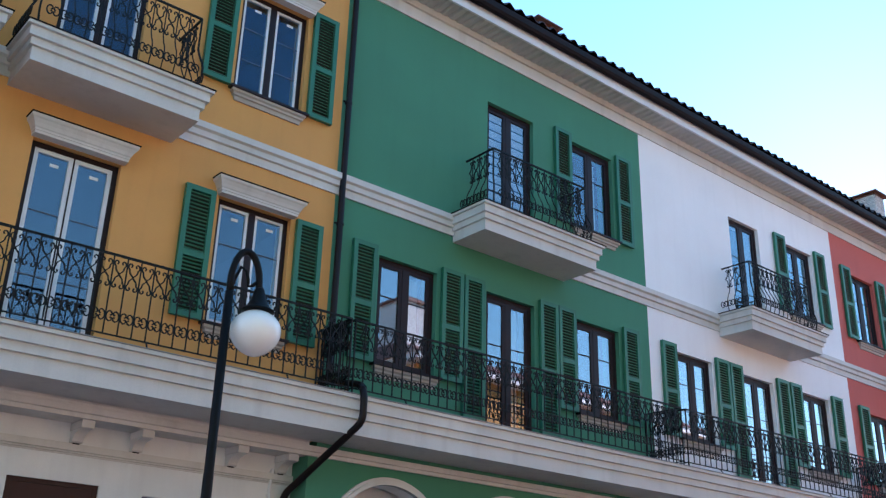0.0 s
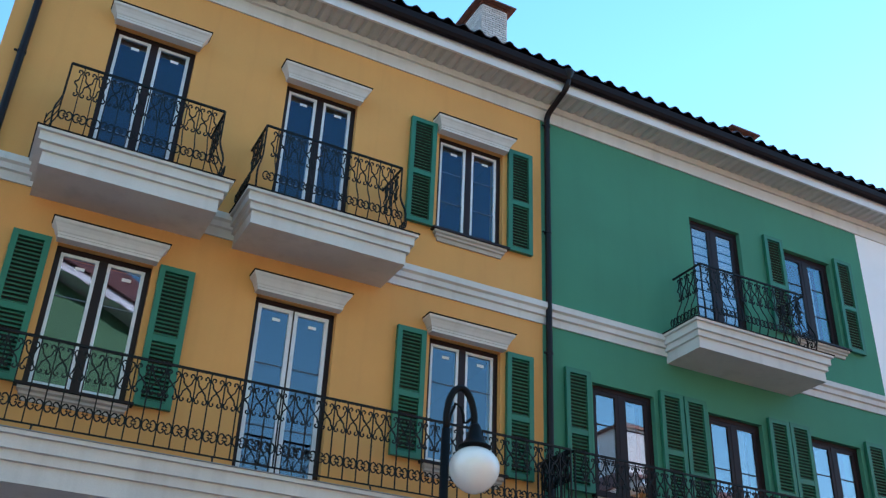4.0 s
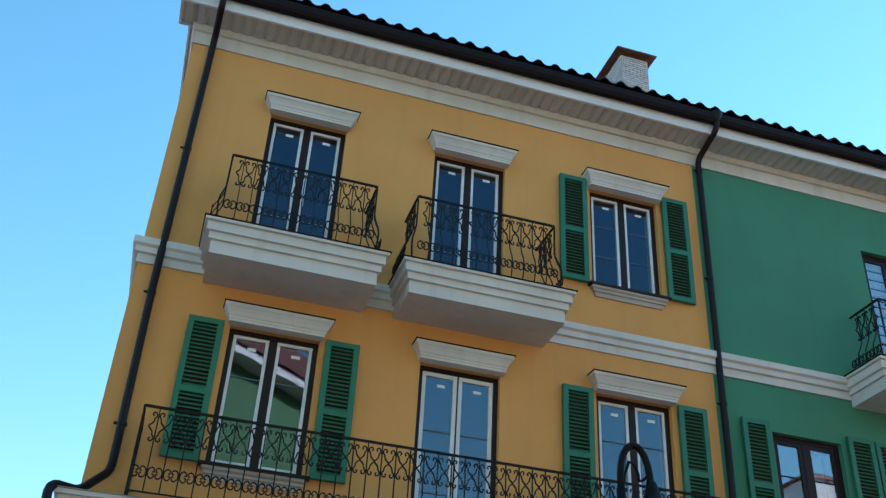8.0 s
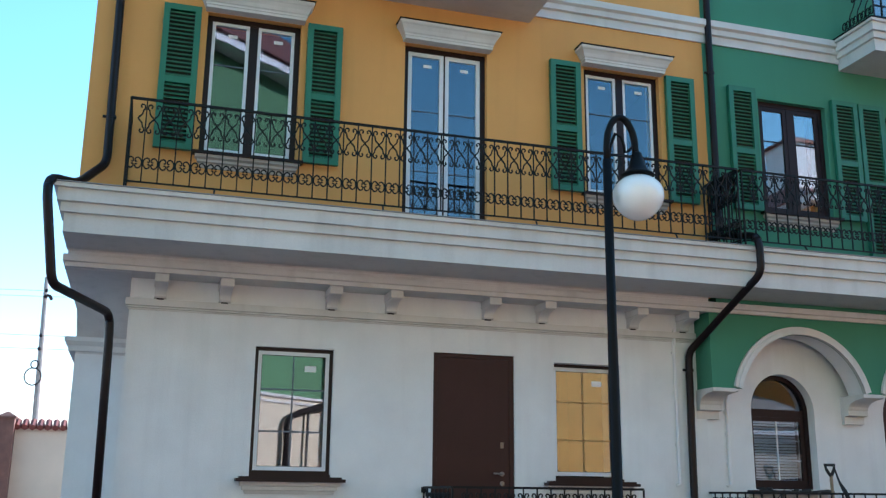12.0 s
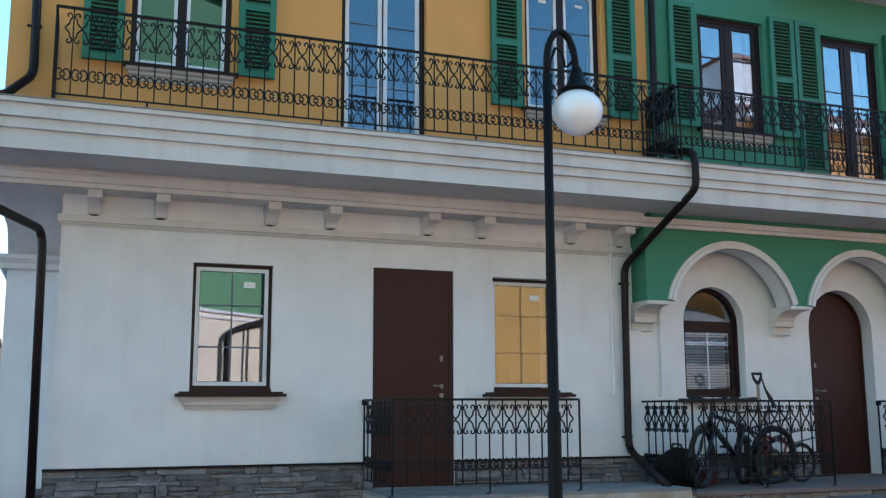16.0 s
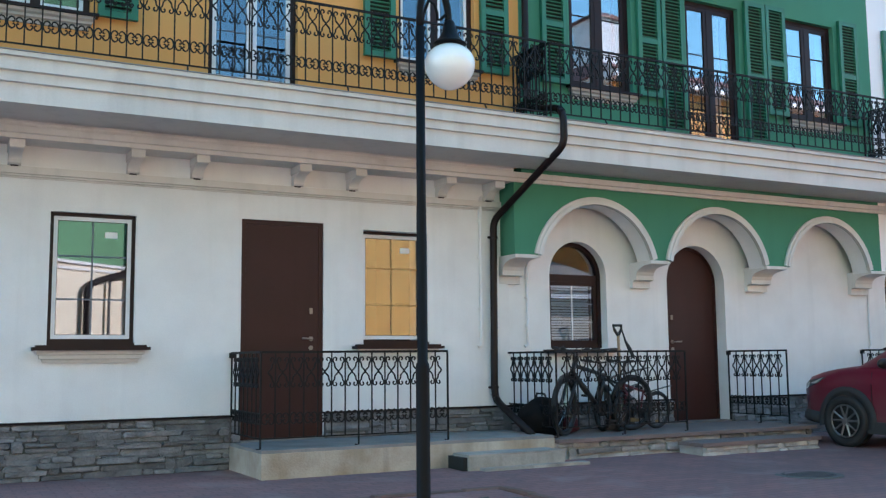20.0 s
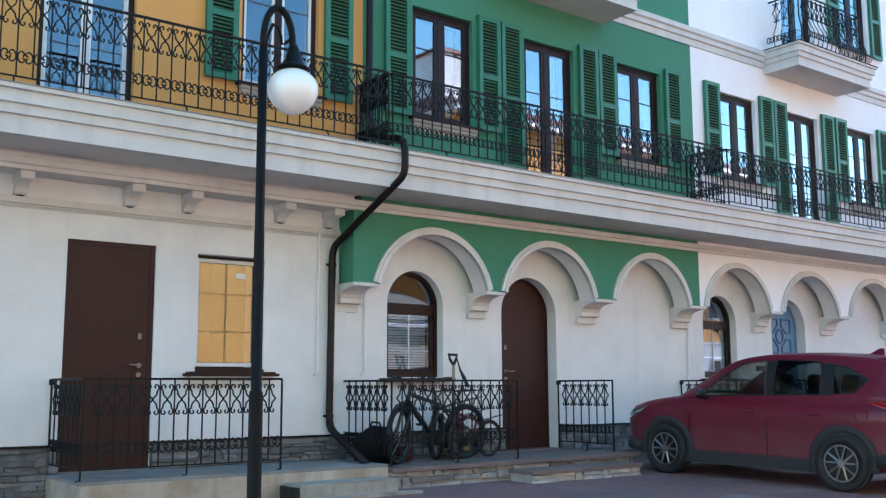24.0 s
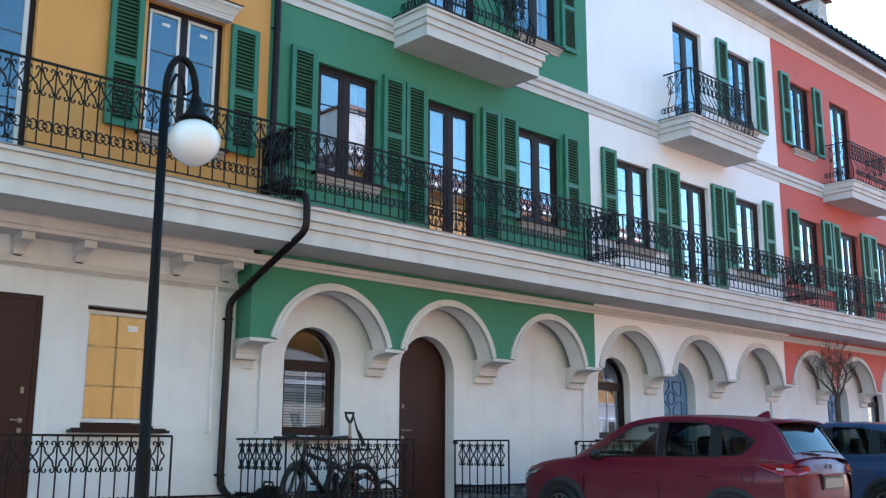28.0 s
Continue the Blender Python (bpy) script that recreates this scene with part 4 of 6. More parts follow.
def run(t, p, q, h, belly, ends=(True, True), rings=True):
    """Rails, bars and scrolls from p to q (x, y in the thing's frame)."""
    key = (round(h, 3), belly)
    if key not in SETS:
        SETS[key] = make_pieces(h, belly)
    o = SETS[key]
    p, q = Vector(p), Vector(q)
    L, d = (q - p).length, (q - p).normalized()
    ang = math.atan2(d.y, d.x)
    n = max(1, round(L / GAP))
    g = L / n
    for name, z, r in (("top_rail", h, 0.014), ("bottom_rail", 0.055, 0.0085)):
        yb = 0.0 if not belly or z > 0.1 else -0.075
        off = Vector((-d.y, d.x)) * yb
        a, b = p + off, q + off
        part(name, tube(bmesh.new(), [(a.x, a.y, z), (b.x, b.y, z)], r, 4), IRON, t)
    for k in range(n + 1):
        c = p + d * (g * k)
        if 0 < k < n:
            place("baluster", o["bar"], IRON, t, at=(c.x, c.y, 0), turn=ang)
            place("lyre_scroll", o["lyre"], IRON, t, at=(c.x, c.y, 0), turn=ang)
        if rings and k < n:
            c2 = c + d * (g / 2)
            place("ring_scroll", o["ring"], IRON, t, at=(c2.x, c2.y, 0), turn=ang)
    for k, e in enumerate(ends):
        if e:
            c = (p, q)[k]
            if belly:
                part("corner_post", tube(bmesh.new(), [(c.x + 0.5 * (y if k == 0 else -y), c.y + 0.7 * y, z * h / 0.72) for y, z in BELLY], 0.011, 4), IRON, t)
            else:
                part("corner_post", tube(bmesh.new(), [(c.x, c.y, -0.03), (c.x, c.y, h)], 0.010, 4), IRON, t)


RF = -1.06
for k, (x0, x1, what) in enumerate(((-0.24, 5.42, "yellow"), (5.47, 10.80, "green"), (10.90, 16.45, "white"), (16.52, 21.95, "coral"))):
    t = thing("balcony_railing", ((x0 + x1) / 2, RF, Z2 + 0.02), f"long black wrought-iron railing with scrolls on the {what} house's balcony", "railing", "long balcony railings")
    h = (x1 - x0) / 2
    run(t, (-h, 0), (h, 0), 0.765, False)
    run(t, (-h, U - RF - 0.01), (-h, 0), 0.765, False, (True, False))
    run(t, (h, 0), (h, U - RF - 0.01), 0.765, False, (False, True))
    for q in range(4):
        x = -h + 2 * h * (q + 0.5) / 4
        part("stay", tube(bmesh.new(), [(x, 0, 0.055), (x - 0.005, -0.03, 0.02), (x - 0.01, -0.055, -0.012)], 0.008, 5), IRON, t, "short bent stay at the slab's edge")
for a, b in SMALL:
    a, b = (a + 0.04, b - 0.075) if b < 4 else (a + 0.19, b - 0.10)
    t = thing("balcony_railing", ((a + b) / 2, -0.97, Z3 - 0.01), "small black wrought-iron railing with bellied bars", "railing", "small balcony railings")
    h = (b - a) / 2
    run(t, (-h, 0), (h, 0), 0.855, True)
    run(t, (-h, U + 0.97 - 0.01), (-h, 0), 0.855, True, (False, False))
    run(t, (h, 0), (h, U + 0.97 - 0.01), 0.855, True, (False, False))

# ---- downpipes ----
def bend(pts, r=0.09, n=4):
    """Rounds the corners of a pipe's run."""
    out = [Vector(pts[0])]
    for a, b, c in zip(pts, pts[1:], pts[2:]):
        a, b, c = Vector(a), Vector(b), Vector(c)
        p, q = b + (a - b).normalized() * r, b + (c - b).normalized() * r
        for k in range(n + 1):
            t = k / n
            out.append(p.lerp(b, t).lerp(b.lerp(q, t), t))
    return out + [Vector(pts[-1])]


def downpipe(label, runs, clips):
    t = thing("downpipe", runs[0][-1], label, "drainpipe", "downpipes")
    o = Vector(runs[0][-1])
    for run_ in runs:
        part("pipe", tube(bmesh.new(), [p - o for p in bend(run_)], 0.037, 12), PIPE, t, smooth=True)
    for run_ in runs:
        a, b = [Vector(q) - o for q in run_[:2]]
        part("funnel", lathe(bmesh.new(), [(0.085, 0.06), (0.085, 0.03), (0.045, -0.05), (0.037, -0.08)], 14), PIPE, t, "gutter outlet funnel", at=a, smooth=True)
    if runs[0][-1][2] > 0.05:
        a, b = [Vector(q) for q in runs[0][-2:]]
        d = (b - a).normalized()
        # the pipe is closed; a black disc paints the shade of its mouth
        part("outlet", tube(bmesh.new(), [d * 0.002, d * 0.004], 0.030, 12), SHADE_BLACK, t, "black disc standing in for the pipe's shaded mouth")
    for x, y, z in clips:
        part("clip", lathe(bmesh.new(), [(0.037, -0.012), (0.044, -0.012), (0.044, 0.012), (0.037, 0.012)], 12), PIPE, t, at=Vector((x, y, z)) - o)
        part("clip_bolt", tube(bmesh.new(), [(-0.07, 0.0, 0), (-0.04, 0.0, 0)], 0.013, 6), IRON, t, at=Vector((x, y, z)) - o)
    return t


WY = U - 0.06
downpipe("dark brown downpipe between the yellow and green houses", [
    [(5.63, -0.90, 9.02), (5.63, -0.90, 8.86), (5.56, WY, 8.62), (5.545, WY, 3.55), (5.54, -1.10, 3.42), (5.53, -1.19, 3.34), (5.53, -1.19, 3.03), (5.29, G - 0.06, 2.39), (5.272, G - 0.06, 0.60), (5.28, G - 0.10, 0.52), (5.262, -0.93, 0.228)]],
    [(5.56, WY, 8.45), (5.55, WY, 6.9), (5.55, WY, 5.35), (5.289, G - 0.06, 2.21), (5.275, G - 0.06, 0.665)])
downpipe("dark brown downpipe at the lane corner of the yellow house", [
    [(-0.40, -0.90, 8.98), (-0.40, -0.88, 8.82), (-0.41, WY, 8.60), (-0.43, WY, 5.5), (-0.41, WY, 3.68), (-0.60, -0.84, 3.38), (-0.785, -1.16, 3.315), (-0.785, -1.195, 3.18), (-0.69, -1.12, 2.49), (-0.285, G - 0.075, 2.44), (-0.27, G - 0.07, 2.3), (-0.24, G - 0.06, 0.0)]],
    [(-0.42, WY, 7.1), (-0.43, WY, 5.4), (-0.41, WY, 4.1)])
for x, z0, z1 in ((5.25, 1.08, 2.60), (5.83, 1.08, 1.93), (11.25, 1.05, 1.93), (16.6, 1.05, 1.72)):
    t = thing("wall_conduit", (x * (GK if x < STEP else GKA), (G if x < STEP else GA) - 0.012, z0), "thin white cable conduit clipped to the ground-floor wall", "conduit", "wall conduits")
    part("tube", tube(bmesh.new(), [(-0.04, 0, 0.0), (0.0, -0.005, 0.02), (0, -0.005, z1 - z0), (0.02, -0.005, z1 - z0 + 0.04)], 0.017, 8), FASCIA, t)
    for q in (0.25, 0.6, 0.85):
        part("clip", boxes((-0.03, 0.02, -0.01, 0.02, q * (z1 - z0), q * (z1 - z0) + 0.02)), WHITE, t)

# ---- chimneys ----
BRICK = mat("white_brick", (0.60, 0.56, 0.52), 0.8, 0.08, 6, 60, 0.3, each=0.12)
CAP = mat("rusty_metal_cap", (0.24, 0.095, 0.06), 0.6, 0.2, 5, 50, 0.1, metal=0.3)


def roof_z(y):
    return RZ + (y + 0.90) * math.tan(PITCH)


def chimney(x, y, w, d, top):
    z0 = roof_z(y) - 0.35
    t = thing("chimney", (x, y, z0), "white brick chimney with a rusty metal hood", "chimney", "chimneys", "structure")
    h = top - z0
    part("core", boxes((-w / 2 + 0.01, w / 2 - 0.01, -d / 2 + 0.01, d / 2 - 0.01, 0, h)), BRICK, t)
    bl, bh = 0.12, 0.042
    n = int(h / bh)
    for fx in range(3):
        L = w if fx == 0 else d
        me = {}
        for r in range(max(0, n - 18), n):
            x0 = 0.0
            while x0 < L - 0.005:
                x1 = min(L, x0 + (bl / 2 if r % 2 and x0 == 0 else bl))
                k = (fx, round(x1 - x0, 3))
                if k not in me:
                    b = box(bmesh.new(), 0, x1 - x0 - 0.008, -0.012, 0.01, 0, bh - 0.008)
                    me[k] = raw_mesh("brick", b)
                if fx == 0:
                    at, tn = (-w / 2 + x0, -d / 2, r * bh), 0.0
                elif fx == 1:
                    at, tn = (-w / 2, d / 2 - x0, r * bh), -math.pi / 2
                else:
                    at, tn = (w / 2, -d / 2 + x0, r * bh), math.pi / 2
                place("brick", me[k], BRICK, t, at=at, turn=tn)
                x0 = x1
    e = 0.11
    part("collar", ring(-w / 2 - 0.02, w / 2 + 0.02, h - 0.035, h + 0.0, 0.012, -d / 2 - 0.02, d / 2 + 0.02), CAP, t, "rusty metal collar under the hood")
    bm = loft(bmesh.new(), d / 2 + e, [(-w / 2 - e, w / 2 + e, -d / 2 - e, h), (-w / 2 - e, w / 2 + e, -d / 2 - e, h + 0.025), (-w / 2 - e + 0.02, w / 2 + e - 0.02, -d / 2 - e + 0.02, h + 0.03), (-w / 2 + 0.04, w / 2 - 0.04, -d / 2 + 0.06, h + 0.08)])
    part("hood", bm, CAP, t, "rust-brown metal hood")


for x, y, top in ((5.45, 1.01, 11.40), (10.72, 1.52, 11.33), (21.0, 0.80, 11.10)):
    chimney(x, y, 0.42, 0.62, top)

# ---- plinth of flat stones, porches and steps ----
rnd = random.Random(5)


def stone_face(parent, x0, x1, z0, z1, y, row=0.046, m=FLAG, gap=(0.0004, 0.0022)):
    """Uneven courses of split stones, each its own piece, standing proud of the mortar."""
    n = max(1, round((z1 - z0) / row))
    lines = [[(z0 + (z1 - z0) * (k + (rnd.uniform(-0.22, 0.22) if 0 < k < n else 0)) / n, rnd.uniform(0, 9)) for _ in range(1)][0] for k in range(n + 1)]

    def edge(k, x):
        z, ph = lines[k]
        return z + (0.0 if k in (0, n) else 0.010 * math.sin(x * 5.1 + ph) + 0.006 * math.sin(x * 13.7 + 2 * ph))

    taken = set()
    for k in range(n):
        x = x0 - (rnd.uniform(0, 0.1) if k % 2 else 0)
        while x < x1 - 0.02:
            L = rnd.choice((rnd.uniform(0.08, 0.18), rnd.uniform(0.20, 0.36), rnd.uniform(0.30, 0.56)))
            a, b2 = max(x0, x), min(x1, x + L)
            if x1 - b2 < 0.06:
                b2 = x1
            x = b2
            for q, c, e in sorted(taken):
                if q == k and c <= a < e:
                    a = e
                elif q == k and a < c < b2:
                    b2 = c
            x = max(a, b2)
            if b2 - a < 0.02:
                continue
            up = k + 1
            if k + 2 <= n and b2 - a < 0.2 and rnd.random() < 0.25:
                up = k + 2
                taken.add((k + 1, a, b2))
            g, p = rnd.uniform(*gap), rnd.uniform(0.006, 0.034)
            lo, hi = edge(k, (a + b2) / 2) + g, edge(up, (a + b2) / 2) - g
            if hi - lo < 0.006:
                continue
            w, h = b2 - a - 2 * g, hi - lo
            j = lambda q: rnd.uniform(-q, q)
            r, sl = min(h * 0.22, 0.011, w * 0.2), j(min(0.016, w * 0.1))
            dz0, dz1 = j(0.12 * h), j(0.12 * h)
            out = [(r, 0), (w * 0.5, j(0.004)), (w - r, 0 + dz0), (w, h * 0.5 + j(0.1 * h)), (w - r * rnd.uniform(0.4, 1.6) + sl, h + dz1), (w * 0.45, h + j(0.004)), (r * rnd.uniform(0.4, 1.6) + sl * 0.5, h), (0, h * 0.5 + j(0.1 * h))]
            b = bmesh.new()
            cx, cz = w / 2, h / 2
            v0 = [b.verts.new((u, 0.012, q)) for u, q in out]
            v1 = [b.verts.new((u, -p * 0.55, q)) for u, q in out]
            v2 = [b.verts.new((u + (0.006 if u < cx else -0.006) * (abs(u - cx) > w * 0.2), -p + j(0.005), q + (cz - q) * 0.16)) for u, q in out]
            for c, d in ((v0, v1), (v1, v2)):
                for q in range(8):
                    b.faces.new((c[q], c[(q + 1) % 8], d[(q + 1) % 8], d[q]))
            b.faces.new(v2)
            place("stone", raw_mesh("stone", b), m, parent, at=(a + g, y, lo))


PT = 0.463
SEGS = ((-0.167, 2.62, G), (3.43, 5.495, G), (5.50, 7.697, GA), (8.596, 13.112, GA), (14.012, 18.587, GA), (19.487, 22.09, GA))
plinth = structure("plinth", boxes(*[(a, b, g - 0.035, g + 0.02, 0.0, PT) for a, b, g in SEGS]), MORTAR, "low plinth of grey split stones along the wall", "plinth")
part("coping", boxes(*[(a - 0.004, b + 0.004, g - 0.07, g + 0.01, PT, PT + 0.014) for a, b, g in SEGS]), GUTTER, plinth, "dark drip strip")
for a, b, z0, g in ((-0.167, 2.52, 0.0, G), (2.53, 2.615, 0.235, G), (3.435, 5.385, 0.235, G), (5.505, 7.69, 0.19, GA), (8.60, 8.80, 0.19, GA), (8.81, 11.2, 0.0, GA)):
    stone_face(plinth, a, b, z0, PT - 0.006, g - 0.035)

porch = structure("porch", boxes((2.52, 5.38, -1.13, G - 0.002, -0.06, 0.205)), RUSTY, "stained concrete porch platform before the steel door", "porch")
part("paving", boxes((2.523, 5.377, -1.122, G - 0.036, 0.205, 0.232)), PORCHTOP, porch, "worn concrete top slab")
step = structure("porch_step", boxes((4.275, 5.285, -1.43, -1.132, -0.06, 0.112)), CONCRETE, "worn concrete step before the porch", "step")
part("paving", boxes((4.285, 5.275, -1.424, -1.134, 0.112, 0.126)), CONCRETE, step, "smooth screed on the step")
# thin black slab added as the shade on the step's left end
part("end_coat", boxes((4.235, 4.2748, -1.41, -1.134, -0.06, 0.105)), SHADE_BLACK, step, "black slab standing in for the step's shaded end")
structure("porch_step_low", boxes((4.39, 5.50, -1.52, -1.4305, -0.06, 0.014)), CONCRETE, "thin broken concrete slab at the foot of the steps", "step")
porch2 = structure("porch_stone", boxes((5.385, 8.80, -1.13, GA - 0.002, -0.06, 0.155)), LIGHTMORTAR, "low stone-faced porch before the green house", "porch")
part("paving", boxes((5.39, 8.83, -1.19, GA - 0.036, 0.155, 0.192)), PAVE, porch2, "brown paved top")
stone_face(porch2, 5.39, 8.80, -0.02, 0.153, -1.132, 0.058, LIGHTFLAG, (0.003, 0.008))
st2 = structure("porch_step_stone", boxes((6.85, 8.45, -1.52, -1.195, -0.06, 0.075)), LIGHTMORTAR, "low stone step with paved top", "step")
part("paving", boxes((6.83, 8.47, -1.555, -1.195, 0.075, 0.112)), PAVE, st2, "brown paved top")
stone_face(st2, 6.85, 8.45, -0.03, 0.073, -1.522, 0.052, PALESTONE, (0.002, 0.006))
for k in (1, 2):
    o = 5.38 * k
    p = structure(f"porch_far_{k}", boxes((5.50 + o, 8.80 + o, -1.13, GA - 0.002, -0.05, 0.155)), MORTAR, "low stone-faced porch before a far house", "porch")
    part("paving", boxes((5.495 + o, 8.83 + o, -1.19, GA - 0.036, 0.155, 0.192)), PAVE, p)


def porch_rail(label, pts, z, h, floor_z, middle=False):
    t = thing("porch_railing", (pts[0][0], pts[0][1], z), label, "railing", "porch railings")
    o = Vector(pts[0])
    for k, (a, b) in enumerate(zip(pts, pts[1:])):
        run(t, Vector(a) - o, Vector(b) - o, h, False, (k == 0, True))
        a, b = Vector(a) - o, Vector(b) - o
        n = max(1, round((b - a).length / 0.9))
        for q in range(1, n + 1):
            c = a.lerp(b, 0.53 if middle else q / n)
            part("foot", tube(bmesh.new(), [(c.x, c.y, 0.055), (c.x, c.y, floor_z - z + 0.006), (c.x - 0.035, c.y, floor_z - z + 0.006)], 0.0085, 4), IRON, t)
    part("wall_fixing", boxes((-0.022, 0.022, -0.022, 0.012, h - 0.045, h + 0.004)), IRON, t, "square fixing plate at the wall")
    return t


porch_rail("black wrought-iron railing round the concrete porch", [(2.54, G - 0.015), (2.54, -1.03), (4.293, -1.03)], 0.265, 0.765, 0.232)
porch_rail("black wrought-iron railing round the stone porch with bicycles", [(5.485, GA - 0.015), (5.485, -1.03), (7.11, -1.03)], 0.235, 0.78, 0.192)
porch_rail("short black wrought-iron railing beside the brown arched door", [(8.584, GA - 0.015), (8.584, -1.03)], 0.235, 0.78, 0.192, True)
for k in (1, 2):
    o = 5.38 * k
    porch_rail("black wrought-iron railing round a far porch", [(5.54 + o, GA - 0.015), (5.54 + o, -1.03), (7.11 + o, -1.03)], 0.235, 0.78, 0.192)
    porch_rail("short black wrought-iron railing beside a far door", [(8.60 + o, GA - 0.015), (8.60 + o, -1.03)], 0.235, 0.78, 0.192, True)

# ---- street lamp ----
LAMP = mat("black_lamp_paint", (0.005, 0.005, 0.006), 0.55, 0.12, 3, 60, 0.03, spec=0.15)
GLOBE = mat("opal_globe", (0.88, 0.88, 0.86), 0.22, 0.02, 3, 60, 0.0, coat=0.25)
opal = GLOBE.node_tree.nodes["Principled BSDF"]
opal.inputs["Subsurface Weight"].default_value, opal.inputs["Subsurface Scale"].default_value = 0.8, 0.25
opal.inputs["Subsurface Radius"].default_value = (1.0, 1.0, 1.0)
lx, ly = 2.99, -3.1
lz = ground_z(ly)
lamp = thing("street_lamp", (lx, ly, lz), "black street lamp with a swan-neck arm and white globe", "street lamp")
part("post", lathe(bmesh.new(), [(0.085, 0), (0.085, 0.03), (0.058, 0.05), (0.047, 0.07), (0.046, 0.955), (0.044, 0.975), (0.036, 0.985), (0.034, 2.018), (0.032, 2.048), (0.031, 3.288)], 20), LAMP, lamp, smooth=True)
arcp = [(0, 0, 3.268)] + [(0.112 - 0.112 * math.cos(a), 0, 3.368 + 0.245 * math.sin(a)) for a in (math.pi * k / 16 for k in range(17))] + [(0.226, 0, 3.328)]
part("arm", tube(bmesh.new(), arcp, 0.025, 10), LAMP, lamp, smooth=True)
part("scroll", tube(bmesh.new(), [(0.01, 0, 3.268), (0.03, 0, 3.388), (0.07, 0, 3.488), (0.115, 0, 3.468), (0.135, 0, 3.408), (0.14, 0, 3.358), (0.165, 0, 3.368), (0.215, 0, 3.418)], 0.011, 8), LAMP, lamp, smooth=True)
part("shade", lathe(bmesh.new(), [(0.028, 3.368), (0.034, 3.358), (0.040, 3.338), (0.058, 3.268), (0.075, 3.243), (0.095, 3.213), (0.115, 3.203), (0.12, 3.193), (0.05, 3.188)], 20, (0.232, 0)), LAMP, lamp, smooth=True)
g = [(0.03, 3.193)] + [(0.178 * math.sin(a) ** (1.0 if a < math.pi / 2 else 1.2), 3.053 + (0.145 if a < math.pi / 2 else 0.185) * math.cos(a)) for a in (math.pi * (0.09 + 0.91 * k / 18) for k in range(18))] + [(0.01, 2.869)]
part("globe", lathe(bmesh.new(), g, 28, (0.232, 0)), GLOBE, lamp, "white opal glass globe", smooth=True)

# ---- round planter kerb, manhole ----
t = thing("planter_kerb", (2.94, -3.25, ground_z(-3.25)), "low brown kerb round a rectangular bed of dry soil", "kerb")
KERB = mat("brown_kerb", (0.16, 0.085, 0.065), 0.8, 0.15, 4, 50, 0.3, each=0.15)
SOIL = mat("dry_soil_and_grass", (0.13, 0.115, 0.085), 0.95, 0.2, 5, 40, 0.8, tint=(0.05, 0.05, 0.038))
bed_x, bed_y, kw = 1.12, 0.92, 0.085
for side in (-1, 1):
    for k in range(6):
        a0, a1 = -bed_x + 2 * bed_x * k / 6 + 0.004, -bed_x + 2 * bed_x * (k + 1) / 6 - 0.004
        y0, y1 = sorted((side * bed_y, side * (bed_y - kw)))
        dz = 0.006 * math.sin(k * 2.3 + side)
        b = loft(bmesh.new(), y1, [(a0, a1, y0, -0.09), (a0, a1, y0, 0.020 + dz), (a0 + 0.012, a1 - 0.012, y0 + 0.014, 0.033 + dz)])
        part("kerb_stone", b, KERB, t)
    for k in range(4):
        b0, b1 = -bed_y + kw + (2 * bed_y - 2 * kw) * k / 4 + 0.004, -bed_y + kw + (2 * bed_y - 2 * kw) * (k + 1) / 4 - 0.004
        x0, x1 = sorted((side * bed_x, side * (bed_x - kw)))
        dz = 0.006 * math.sin(k * 1.9 + 2 * side)
        b = loft(bmesh.new(), b1, [(x0, x1, b0, -0.09), (x0, x1, b0, 0.020 + dz), (x0 + 0.012, x1 - 0.012, b0 + 0.012, 0.033 + dz)])
        part("kerb_stone", b, KERB, t)
bm = bmesh.new()
nx, ny = 40, 30
grid = [[bm.verts.new((-bed_x + kw + (2 * bed_x - 2 * kw) * i / nx, -bed_y + kw + (2 * bed_y - 2 * kw) * j / ny, 0.004 + 0.022 * noise.noise(Vector((i * 0.35, j * 0.35, 2))) + 0.012 * noise.noise(Vector((i * 1.3, j * 1.3, 5))))) for j in range(ny + 1)] for i in range(nx + 1)]
for i in range(nx):
    for j in range(ny):
        bm.faces.new((grid[i][j], grid[i + 1][j], grid[i + 1][j + 1], grid[i][j + 1]))
part("soil", bm, SOIL, t, "lumpy dry soil with sparse grass")
MANHOLE = mat("worn_cast_iron", (0.06, 0.05, 0.048), 0.7, 0.2, 8, 60, 0.4)
t = thing("manhole_cover", (6.71, -2.93, ground_z(-2.93)), "round dark iron manhole cover in the paving", "manhole cover")
part("collar", lathe(bmesh.new(), [(0.30, -0.03), (0.295, 0.002), (0.235, 0.004), (0.232, -0.01)], 24), MORTAR, t, "rough concrete collar")
part("lid", lathe(bmesh.new(), [(0.215, -0.02), (0.215, 0.003), (0.19, 0.0045), (0.18, 0.002), (0.02, 0.004)], 24), MANHOLE, t)

# ---- bicycles, shovel and bag on the stone porch ----
RUBBER = mat("black_rubber", (0.012, 0.012, 0.012), 0.7, 0.15, 6, 60, 0.1)
BIKE_BLACK = mat("black_bike_paint", (0.012, 0.012, 0.013), 0.35, 0.1, 5, 60, 0.02)
BIKE_RED = mat("dark_red_bike_paint", (0.10, 0.008, 0.015), 0.35, 0.1, 5, 60, 0.02)
AMBER = mat("amber_plastic", (0.28, 0.19, 0.07), 0.5, 0.1, 8, 60, 0.0)
CHROME = mat("dull_chrome", (0.5, 0.5, 0.5), 0.3, 0.1, 5, 60, 0.02, metal=1.0)


